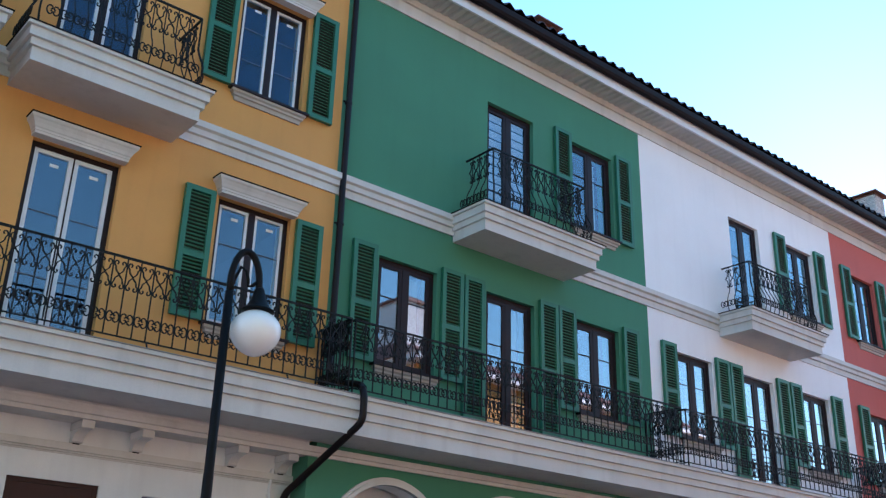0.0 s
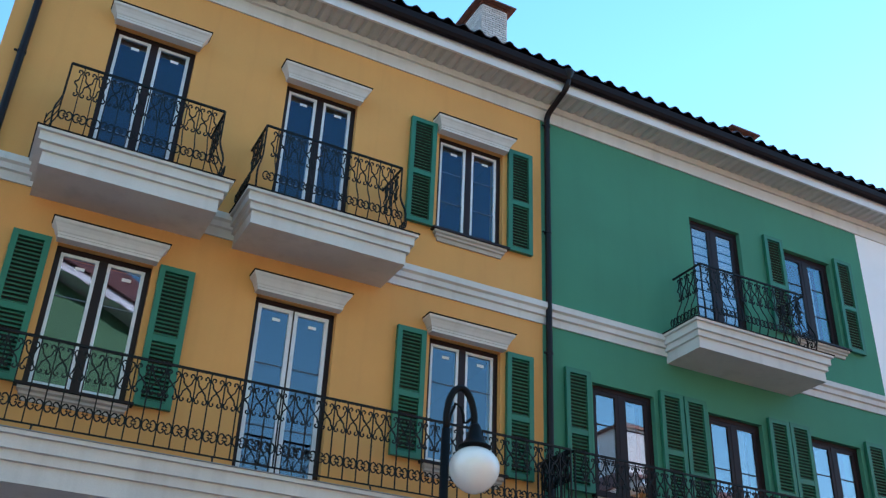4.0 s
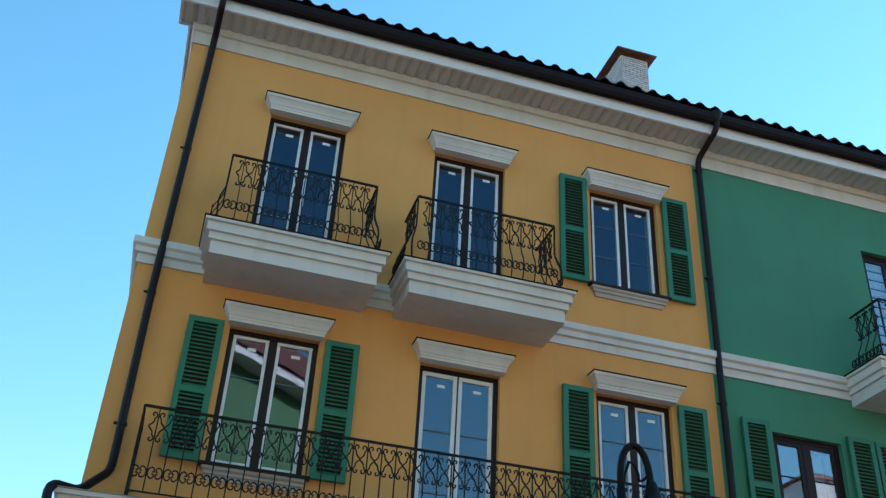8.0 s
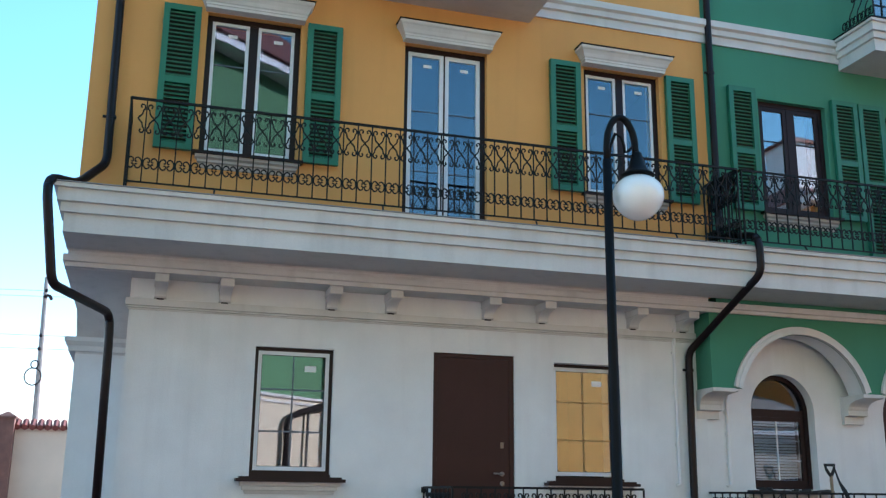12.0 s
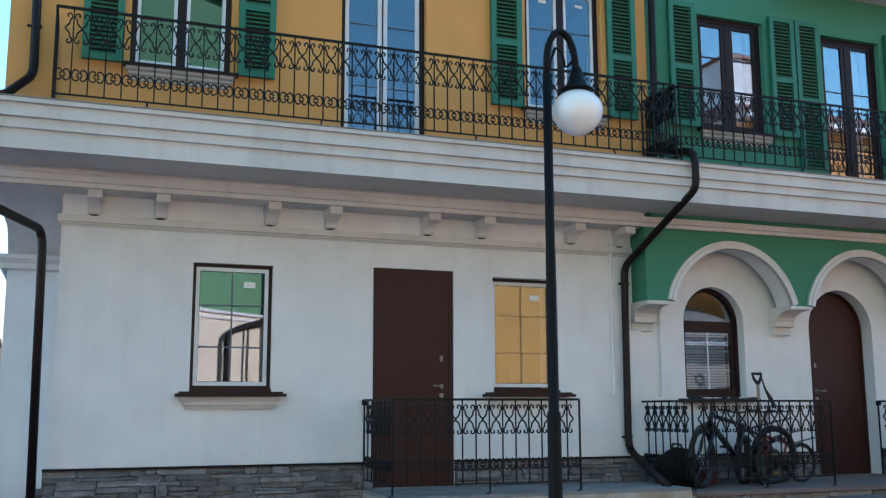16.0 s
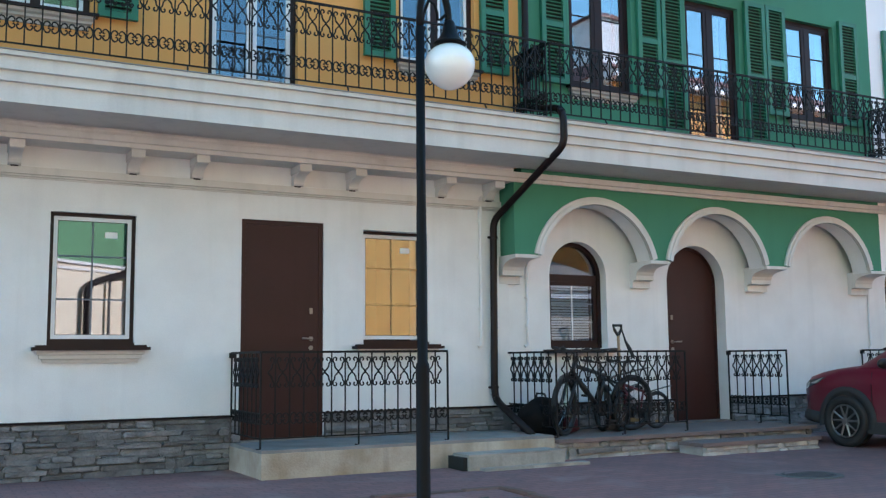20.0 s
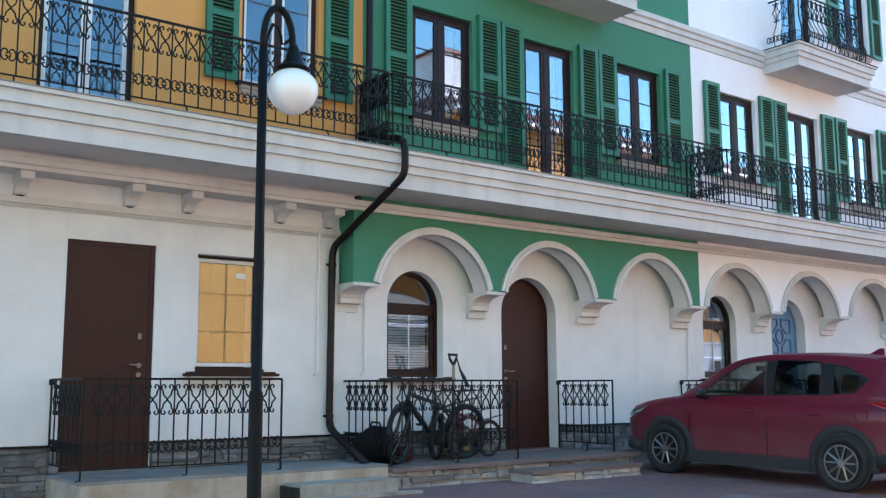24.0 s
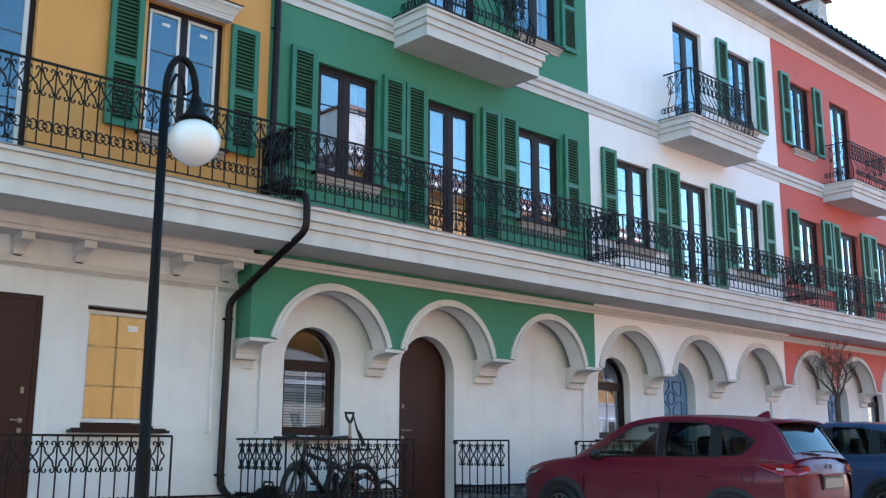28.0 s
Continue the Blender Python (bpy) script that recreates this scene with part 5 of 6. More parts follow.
def bicycle(at, turn, m, label, lean=0.05, size=1.0, steer=0.0, wb=0.95, rise=0.0):
    t = thing("bicycle", at, label, "bicycle", "bicycles on the porch", turn=turn)
    t.rotation_euler = (lean, 0, turn)
    t.scale = (size,) * 3
    R = 0.315
    for n, x in (("front_wheel", -wb / 2), ("rear_wheel", wb / 2)):
        b = bmesh.new()
        tube(b, [(x + R * 0.94 * math.cos(a), 0, R + R * 0.94 * math.sin(a)) for a in (2 * math.pi * k / 32 for k in range(33))], 0.031, 6, False)
        w = part(n, b, RUBBER, t, smooth=True)
        b = bmesh.new()
        tube(b, [(x + R * 0.84 * math.cos(a), 0, R + R * 0.84 * math.sin(a)) for a in (2 * math.pi * k / 32 for k in range(33))], 0.010, 5, False)
        part("rim", b, BIKE_BLACK, w)
        b = bmesh.new()
        for k in range(14):
            a = 2 * math.pi * k / 14
            tube(b, [(x + 0.02 * math.cos(a + 1.2), 0.02 * (-1) ** k, R + 0.02 * math.sin(a + 1.2)), (x + R * 0.83 * math.cos(a), 0, R + R * 0.83 * math.sin(a))], 0.0025, 3)
        part("spokes", b, CHROME, w)
        part("hub", tube(bmesh.new(), [(x, -0.05, R), (x, 0.05, R)], 0.022, 8), CHROME, w)
    bbx, seat, head = (0.06, 0, 0.27), (0.18, 0, 0.72), (-0.30, 0, 0.76)
    b = bmesh.new()
    for p, q, r in ((bbx, (0.155, 0, 0.66), 0.020), (bbx, (-0.32, 0, 0.68), 0.031), ((0.15, 0, 0.64), (-0.305, 0, 0.76), 0.024), ((-0.33, 0, 0.64), (-0.295, 0, 0.80), 0.027)):
        tube(b, [p, q], r, 8)
    for sy in (-0.04, 0.04):
        tube(b, [bbx, (wb / 2, sy, R)], 0.010, 6)
        tube(b, [(0.15, 0, 0.62), (wb / 2, sy, R)], 0.009, 6)
    part("frame", b, m, t, smooth=True)
    b = bmesh.new()
    for sy in (-0.05, 0.05):
        tube(b, [(-0.335, sy, 0.62), (-wb / 2 + 0.01, sy, R)], 0.020, 8)
    tube(b, [(-0.335, -0.055, 0.62), (-0.335, 0.055, 0.62)], 0.018, 8)
    part("fork", b, m, t)
    part("handlebar", tube(bmesh.new(), [(-0.24, -0.28, 0.87 + rise), (-0.28, -0.10, 0.85 + rise), (-0.29, 0, 0.84 + rise), (-0.28, 0.10, 0.85 + rise), (-0.24, 0.28, 0.87 + rise)], 0.014, 8), BIKE_BLACK, t)
    for sy in (-0.12, 0.12):
        part("brake_cable", tube(bmesh.new(), [(-0.27, sy, 0.86 + rise), (-0.38, sy * 0.7, 0.90 + rise), (-0.41, 0.02, 0.80 + rise / 2), (-0.34, 0.02, 0.70)], 0.005, 4), RUBBER, t)
    part("bottle", lathe(bmesh.new(), [(0.032, 0), (0.036, 0.02), (0.036, 0.13), (0.02, 0.16), (0.02, 0.18)], 10), BIKE_BLACK, t, at=(-0.10, 0.0, 0.44)).rotation_euler = (0, -0.75, 0)
    part("chain_guard", tube(bmesh.new(), [(0.06, -0.055, 0.345), (wb / 2, -0.055, R + 0.05), (wb / 2 + 0.04, -0.055, R), (wb / 2, -0.055, R - 0.05), (0.06, -0.055, 0.19)], 0.010, 5), RUBBER, t)
    part("stem", tube(bmesh.new(), [(-0.295, 0, 0.80), (-0.29, 0, 0.85 + rise)], 0.018, 8), BIKE_BLACK, t)
    for sy in (-1, 1):
        part("grip", tube(bmesh.new(), [(-0.25, 0.20 * sy, 0.865 + rise), (-0.235, 0.29 * sy, 0.872 + rise)], 0.018, 8), RUBBER, t)
    part("seat_post", tube(bmesh.new(), [(0.15, 0, 0.64), (0.19, 0, 0.855 + rise)], 0.013, 8), CHROME, t)
    b = bmesh.new()
    rows = [[b.verts.new((0.06 + 0.25 * u, w * v, 0.86 + rise + 0.02 * u - 0.018 * v * v)) for v in (-1, -0.5, 0, 0.5, 1)] for u, w in ((0, 0.02), (0.3, 0.03), (0.6, 0.06), (0.85, 0.075), (1, 0.055))]
    for r, s in zip(rows, rows[1:]):
        for k in range(4):
            b.faces.new((r[k], r[k + 1], s[k + 1], s[k]))
    bmesh.ops.solidify(b, geom=b.faces, thickness=0.035)
    part("saddle", b, RUBBER, t, smooth=True)
    part("chainring", lathe(bmesh.new(), [(0.085, -0.004), (0.085, 0.004), (0.06, 0.006), (0.02, 0.006)], 18), IRON, t).matrix_basis = Matrix.Translation(Vector((0.06, -0.05, 0.27)) * S) @ Matrix.Rotation(math.pi / 2, 4, "X")
    part("crank", tube(bmesh.new(), [(0.06, -0.07, 0.27), (0.14, -0.075, 0.14)], 0.009, 6), IRON, t)
    part("crank", tube(bmesh.new(), [(0.06, 0.07, 0.27), (-0.02, 0.075, 0.40)], 0.009, 6), IRON, t)
    for x, y, z in ((0.14, -0.12, 0.135), (-0.02, 0.12, 0.405)):
        part("pedal", boxes((x - 0.045, x + 0.045, y - 0.04, y + 0.04, z - 0.012, z + 0.012)), RUBBER, t)
    for n, pts in (("front_mudguard", [(-0.24, 0.56), (-0.33, 0.66), (-0.46, 0.69), (-0.60, 0.66), (-0.70, 0.60)]), ("rear_mudguard", [(0.17, 0.60), (0.34, 0.65), (0.52, 0.68), (0.68, 0.71), (0.82, 0.73)])):
        b = bmesh.new()
        rows = [[b.verts.new((x, 0.042 * v, z - 0.012 * v * v)) for v in (-1, -0.5, 0, 0.5, 1)] for x, z in pts]
        for r, q in zip(rows, rows[1:]):
            for k in range(4):
                b.faces.new((r[k], r[k + 1], q[k + 1], q[k]))
        bmesh.ops.solidify(b, geom=b.faces, thickness=0.008)
        part(n, b, BIKE_BLACK, t, "clip-on plastic mudguard", smooth=True)
    b = bmesh.new()
    for k in range(7):
        r = 0.055 - 0.006 * k
        tube(b, [(wb / 2 + r * math.cos(a), -0.030 - 0.004 * k, R + r * math.sin(a)) for a in (2 * math.pi * q / 16 for q in range(17))], 0.003, 4, False)
    part("wheel_reflector", boxes((wb / 2 - 0.045, wb / 2 + 0.045, -0.014, -0.006, R * 0.30, R * 0.30 + 0.045)), AMBER, t, "amber wheel reflector")
    part("cassette", b, CHROME, t, "stack of rear sprockets")
    part("derailleur", tube(bmesh.new(), [(wb / 2 + 0.01, -0.055, R - 0.03), (wb / 2 + 0.015, -0.06, R - 0.09), (wb / 2 - 0.02, -0.06, R - 0.15)], 0.013, 6), BIKE_BLACK, t)
    for sy in (-1, 1):
        part("brake_lever", tube(bmesh.new(), [(-0.26, 0.16 * sy, 0.865 + rise), (-0.30, 0.20 * sy, 0.84 + rise), (-0.285, 0.27 * sy, 0.835 + rise)], 0.007, 5), BIKE_BLACK, t)
        part("shifter", tube(bmesh.new(), [(-0.265, 0.12 * sy, 0.862 + rise), (-0.262, 0.17 * sy, 0.866 + rise)], 0.022, 8), RUBBER, t)
    turned = Matrix.Translation(Vector((-0.315, 0, 0)) * S) @ Matrix.Rotation(steer, 4, "Z") @ Matrix.Translation(Vector((0.315, 0, 0)) * S)
    for c in t.children:
        if c.name.split(".")[0] in ("front_wheel", "fork", "handlebar", "stem", "grip", "brake_cable", "front_mudguard", "brake_lever", "shifter"):
            c.matrix_basis = turned @ c.matrix_basis
    return t


bicycle((6.225, -0.62, 0.195), 0.06, BIKE_BLACK, "black mountain bicycle leaning on the porch railing", 0.05, 0.90, 0.50, 1.13, 0.08)
bicycle((6.83, -0.56, 0.195), 0.10, BIKE_RED, "small dark red bicycle parked behind the other", 0.04, 0.62, 0.5, 0.95, 0.30)
bicycle((6.66, -0.43, 0.195), 0.07, BIKE_BLACK, "black youth bicycle with turned front wheel, squeezed in against the wall", 0.05, 0.72, 1.2, 0.80, 0.14)
SHAFT = mat("worn_wooden_shaft", (0.36, 0.25, 0.15), 0.6, 0.15, 8, 60, 0.1)
t = thing("shovel", (6.66, -0.52, 0.192), "snow shovel with black D-handle leaning on the bicycles", "shovel")
part("shaft", tube(bmesh.new(), [(0, 0, 0.30), (0.01, 0.03, 1.0)], 0.016, 8), SHAFT, t)
part("handle", tube(bmesh.new(), [(0.01, 0.03, 0.95), (0.01, 0.03, 0.995), (-0.035, 0.032, 1.055), (-0.05, 0.034, 1.105), (0.06, 0.034, 1.105), (0.05, 0.032, 1.055), (0.012, 0.03, 0.995)], 0.016, 8), RUBBER, t, "black plastic D-handle")
bm = bmesh.new()
rows = [[bm.verts.new((0.18 * u, -0.05 * (1 - u * u), z)) for u in (-1, -0.5, 0, 0.5, 1)] for z in (0.01, 0.18, 0.34)]
for r, s in zip(rows, rows[1:]):
    for k in range(4):
        bm.faces.new((r[k], r[k + 1], s[k + 1], s[k]))
bmesh.ops.solidify(bm, geom=bm.faces, thickness=0.006)
part("blade", bm, BIKE_BLACK, t)
part("strap", tube(bmesh.new(), [(0.05, 0.034, 1.10), (0.075, 0.03, 1.02), (0.095, 0.02, 0.94), (0.13, 0.0, 0.86), (0.17, -0.02, 0.76)], [0.008, 0.009, 0.012, 0.024, 0.020], 6), RUBBER, t, "black strap hanging from the handle")
t = thing("bundle", (5.98, -0.50, 0.192), "small dark red cloth bundle on the porch", "bundle")
bm = bmesh.new()
bmesh.ops.create_icosphere(bm, subdivisions=3, radius=1)
for v in bm.verts:
    k = 1 + 0.22 * noise.noise(v.co * 1.9 + Vector((3, 1, 0))) + 0.08 * noise.noise(v.co * 6)
    v.co = Vector((v.co.x * 0.13 * k, v.co.y * 0.10 * k, max(0.0, 0.075 + v.co.z * 0.085 * k)))
part("cloth", bm, mat("dark_red_cloth", (0.10, 0.012, 0.02), 0.9, 0.2, 8, 80, 0.3), t, smooth=True)
t = thing("bag", (5.58, -0.62, 0.192), "lumpy black bag lying on the porch", "bag")
bm = bmesh.new()
bmesh.ops.create_icosphere(bm, subdivisions=4, radius=1)
for v in bm.verts:
    k = 1 + 0.18 * noise.noise(v.co * 1.6) + 0.06 * noise.noise(v.co * 5)
    v.co = Vector((v.co.x * 0.25 * k, v.co.y * 0.17 * k, max(0.0, 0.17 + v.co.z * 0.205 * k)))
BAG = mat("black_bag_cloth", (0.007, 0.007, 0.008), 0.9, 0.2, 8, 80, 0.3, spec=0.2)
part("body", bm, BAG, t, smooth=True)
part("strap", tube(bmesh.new(), [(-0.08, 0, 0.33), (-0.05, 0, 0.415), (0.04, 0, 0.405), (0.07, 0, 0.32)], 0.012, 6), RUBBER, t)

# ---- the lane at the end of the row ----
TANWALL = mat("tan_render", (0.42, 0.34, 0.25), 0.85, 0.06, 1, 60, 0.1)
# ochre lifted above YELLOW: some of the sun on this wall is in the colour
LIT_OCHRE = mat("sun_lifted_ochre_render", (0.90, 0.50, 0.13), 0.85, 0.05, 0.9, 60, 0.1)
LANE = mat("beige_fence_render", (0.64, 0.56, 0.41), 0.85, 0.06, 1, 60, 0.1)
REDTILE = mat("red_coping_tile", (0.22, 0.07, 0.05), 0.7, 0.15, 3, 60, 0.2, each=0.15)
BROWNBRICK = mat("red_brown_brick", (0.20, 0.10, 0.07), 0.8, 0.15, 5, 60, 0.3)
t = thing("garden_wall", (-1.5, 16.0, 0.0), "beige rendered garden wall with red tile coping", "garden wall")
part("panel", boxes((-8.0, 2.6, -0.12, 0.12, 0, 2.36)), LANE, t)
bm = bmesh.new()
for k in range(64):
    x = -8.0 + k * 0.165
    tube(bm, [(x, -0.26, 2.38), (x, 0.0, 2.53), (x, 0.26, 2.38)], 0.075, 6)
part("coping_tiles", bm, REDTILE, t, "red barrel coping tiles")
t = thing("gate_pillar", (-2.78, 15.7, 0.0), "red-brown brick pillar with a stone cap", "pillar")
part("shaft", boxes((-0.165, 0.165, -0.165, 0.165, 0, 2.57)), BROWNBRICK, t)
part("cap", loft(bmesh.new(), 0.20, [(-0.20, 0.20, -0.20, 2.57), (-0.20, 0.20, -0.20, 2.61), (-0.02, 0.02, -0.02, 2.72)]), BROWNBRICK, t)
t = thing("utility_pole", (-2.63, 21.0, 0.0), "tall grey concrete utility pole with wires", "utility pole")
part("shaft", tube(bmesh.new(), [(0.0, 0, 0), (-0.04, 0, 2.9), (-0.14, 0, 6.95)], [0.12, 0.085, 0.055], 10), CONCRETE, t)
part("lamp_bracket", tube(bmesh.new(), [(-0.12, 0, 6.42), (0.0, -0.05, 6.40), (0.06, -0.08, 6.30)], 0.05, 6), IRON, t)
for r, x, z in ((0.22, -0.22, 4.08), (0.10, -0.20, 4.42)):
    part("cable_coil", tube(bmesh.new(), [(x + r * math.cos(a), -0.08, z + r * 1.1 * math.sin(a)) for a in (2 * math.pi * k / 20 for k in range(21))], 0.018, 5), IRON, t)
for k, (z, dz) in enumerate(((6.55, 0.5), (6.38, 0.45), (5.25, 0.2), (4.87, 0.15))):
    part("insulator", lathe(bmesh.new(), [(0.03, -0.05), (0.05, 0.0), (0.03, 0.05)], 8), IRON, t, at=(-0.10 - 0.01 * k, -0.08, z))
    part("wire", tube(bmesh.new(), [(-16 + 2 * q, -0.08, z - 0.9 * dz * math.sin(math.pi * q / 8) * 0.4) for q in range(17)], 0.008, 4), CONCRETE, t)

# ---- houses across the street, behind the camera ----
def far_house(at, turn, length, eave, m, label, base_m=WHITE, base=2.9, depth=7.0, plain=False, roof_m=None, ridge=2.0):
    t = thing("house", at, label, "house", "houses across the street", turn=turn)
    z0 = -0.1
    part("ground_floor_wall", boxes((0, length, -depth, 0, z0, base)), base_m, t)
    part("upper_wall", boxes((0, length, -depth, 0.0, base, eave)), m, t)
    if not plain or base_m is not m:
        part("string_course", boxes((-0.05, length + 0.05, 0.0, 0.06, base - 0.03, base + 0.03), (-0.05, length + 0.05, 0.0, 0.04, base - 0.16, base - 0.11)), STUCCO, t)
    part("eaves", boxes((-0.4, length + 0.4, -depth, 0.5, eave, eave + 0.22)), FASCIA, t)
    b = bmesh.new()
    v = [b.verts.new(p) for p in ((-0.5, 0.6, eave + 0.22), (length + 0.5, 0.6, eave + 0.22), (length + 0.5, -depth - 0.4, eave + 0.22), (-0.5, -depth - 0.4, eave + 0.22), (1.5, -depth / 2, eave + ridge), (length - 1.5, -depth / 2, eave + ridge))]
    for f in ((0, 1, 5, 4), (2, 3, 4, 5), (0, 4, 3), (1, 2, 5), (0, 1, 2, 3)):
        b.faces.new([v[k] for k in f])
    part("roof", b, roof_m or REDTILE, t)
    n = 0 if plain else int(length / 2.2)
    for k in range(n):
        x = (k + 0.5) * length / n
        for zz, hh in ((0.9, 1.3), (base + 0.9, 1.4), (base + 3.6, 1.4)):
            if zz + hh < eave - 0.2:
                w = part("window", boxes((x - 0.45, x + 0.45, 0.0, 0.04, zz, zz + hh)), SASH, t)
                part("pane", boxes((x - 0.38, x + 0.38, 0.041, 0.05, zz + 0.07, zz + hh - 0.07)), BROWN, w)
    return t


OLIVE = mat("grass_green_render", (0.090, 0.225, 0.105), 0.85, 0.06, 0.9, 120, 0.15, streak=0.05)
green_house = far_house((-3.6, -8.63, -0.24), math.radians(-40), 11.5, 10.72, OLIVE, "green rendered house across the street", LANE, base=3.41, depth=6, plain=True, ridge=3.4)
part("downpipe", tube(bmesh.new(), bend([(8.95, 0.14, 0.0), (8.95, 0.14, 2.86), (9.26, 0.14, 3.03), (10.45, 0.14, 3.33), (10.7, 0.14, 3.5), (10.7, 0.14, 10.6)], 0.2), 0.075, 10), PIPE, green_house)
part("gas_pipe", tube(bmesh.new(), bend([(9.72, 0.10, 0.0), (9.72, 0.10, 3.1), (10.6, 0.10, 3.25)], 0.1), 0.035, 8), INSIDE, green_house)
far_house((6.6, -14.2, -0.24), math.radians(2), 7.5, 6.9, LIT_OCHRE, "pale ochre rendered house across the street", LIT_OCHRE, plain=True)
far_house((14.3, -14.6, -0.24), math.radians(0), 4.0, 2.9, TANWALL, "low tan rendered outbuilding across the street", TANWALL, plain=True, roof_m=CONCRETE)
far_house((18.8, -15.5, -0.24), math.radians(-3), 18, 9.7, YELLOW, "ochre rendered house with white eaves across the street")
# never in view: made tall and near to hold sky light off the left
far_house((-21, -11.2, -0.24), math.radians(3), 15, 11.5, WHITE, "unseen white house, raised to block sky light on the left")
# unseen sun blocker, keeps the ground behind the red car from being lit
far_house((41.6, U, 0.0), math.pi, 18, 9.0, WHITE, "unseen white house added past the row to block the sun", WHITE, base=2.9, depth=9, plain=True)
t = thing("house_tower", (19.8, -17.6, -0.24), "white rendered roof tower across the street", "tower")
part("shaft", boxes((-0.6, 0.6, -0.6, 0.6, 0, 12.3)), WHITE, t)
part("roof", loft(bmesh.new(), -0.72, [(-0.72, 0.72, 0.72, 12.3), (-0.72, 0.72, 0.72, 12.36), (-0.12, 0.12, 0.12, 12.72)]), CAP, t)

# ---- parked cars, in metres, nose to the wall ----
CARK = 0.933
CARRED = mat("dark_red_car_paint", (0.135, 0.006, 0.022), 0.40, 0.04, 1.5, 400, 0.0, coat=0.18, spec=0.22)
CARBLUE = mat("dark_blue_car_paint", (0.010, 0.050, 0.15), 0.3, 0.04, 1.5, 400, 0.0, coat=1.0)
CLAD = mat("grey_plastic_cladding", (0.024, 0.024, 0.025), 0.75, 0.1, 4, 90, 0.1)
SEAL = mat("black_window_seal", (0.008, 0.008, 0.008), 0.4, 0.1, 6, 60, 0.0)
CARGLASS = glass_mat("tinted_car_glass", 2.2, (0.58, 0.65, 0.63), 0.02)
HEADLENS = mat("smoked_headlamp_lens", (0.10, 0.10, 0.11), 0.12, 0.1, 20, 60, 0.0, coat=1.0)
PRIVACY = glass_mat("dark_tinted_car_glass", 0.8, (0.20, 0.23, 0.24), 0.02)
CLOTH = mat("dark_seat_cloth", (0.02, 0.02, 0.022), 0.9, 0.1, 5, 90, 0.1)
RIM = mat("machined_alloy", (0.30, 0.29, 0.28), 0.45, 0.1, 5, 60, 0.02, metal=1.0)
LENS = mat("red_lamp_lens", (0.35, 0.012, 0.015), 0.12, 0.1, 20, 60, 0.0, coat=1.0)
CLEARLENS = mat("clear_lamp_lens", (0.55, 0.57, 0.60), 0.1, 0.1, 20, 60, 0.0, coat=1.0)
PLATE = mat("number_plate", (0.30, 0.29, 0.27), 0.5, 0.05, 8, 60, 0.0)


def dusty(m, low, high):
    """Road dust thrown up over the lower part of a car's side, in ragged patches."""
    n, l = m.node_tree.nodes, m.node_tree.links
    bsdf = n["Principled BSDF"]
    old = bsdf.inputs["Base Color"].links[0].from_socket
    tc, sep, rng, no, mul, mix = (n.new("ShaderNode" + k) for k in ("TexCoord", "SeparateXYZ", "MapRange", "TexNoise", "Math", "Mix"))
    l.new(tc.outputs["Object"], sep.inputs[0])
    l.new(sep.outputs["Z"], rng.inputs["Value"])
    rng.inputs["From Min"].default_value, rng.inputs["From Max"].default_value = low, high
    rng.inputs["To Min"].default_value, rng.inputs["To Max"].default_value = 0.55, 0.0
    no.inputs["Scale"].default_value, no.inputs["Detail"].default_value = 3.0, 7
    l.new(tc.outputs["Object"], no.inputs["Vector"])
    mul.operation = "MULTIPLY"
    l.new(rng.outputs[0], mul.inputs[0])
    l.new(no.outputs[0], mul.inputs[1])
    mix.data_type = "RGBA"
    l.new(mul.outputs[0], mix.inputs[0])
    l.new(old, mix.inputs[6])
    mix.inputs[7].default_value = (0.17, 0.14, 0.125, 1)
    l.new(mix.outputs[2], bsdf.inputs["Base Color"])


dusty(CARRED, 0.25, 0.95)
dusty(CARBLUE, 0.25, 0.95)
# x, half width, bottom, top of the lower body
LOWER = [(-2.27, 0.66, 0.42, 1.00), (-2.22, 0.78, 0.33, 1.10), (-2.05, 0.87, 0.27, 1.14), (-1.7, 0.91, 0.24, 1.13), (-1.35, 0.92, 0.23, 1.12), (-0.6, 0.915, 0.22, 1.10), (0.2, 0.91, 0.22, 1.09), (0.9, 0.91, 0.22, 1.10), (1.35, 0.91, 0.23, 1.075), (1.75, 0.88, 0.25, 1.02), (2.0, 0.82, 0.27, 0.945), (2.15, 0.72, 0.30, 0.86), (2.24, 0.56, 0.36, 0.74)]
# x, half width at the belt, half width at the roof, belt, roof
UPPER = [(-2.17, 0.8, 0.74, 1.12, 1.16), (-2.08, 0.83, 0.71, 1.145, 1.27), (-1.97, 0.845, 0.68, 1.155, 1.44), (-1.86, 0.85, 0.65, 1.155, 1.575), (-1.74, 0.86, 0.635, 1.155, 1.62), (-1.2, 0.87, 0.62, 1.145, 1.67), (-0.4, 0.87, 0.62, 1.125, 1.685), (0.15, 0.87, 0.61, 1.115, 1.64), (0.5, 0.86, 0.61, 1.105, 1.52), (0.85, 0.85, 0.63, 1.095, 1.32), (1.22, 0.84, 0.74, 1.05, 1.09)]
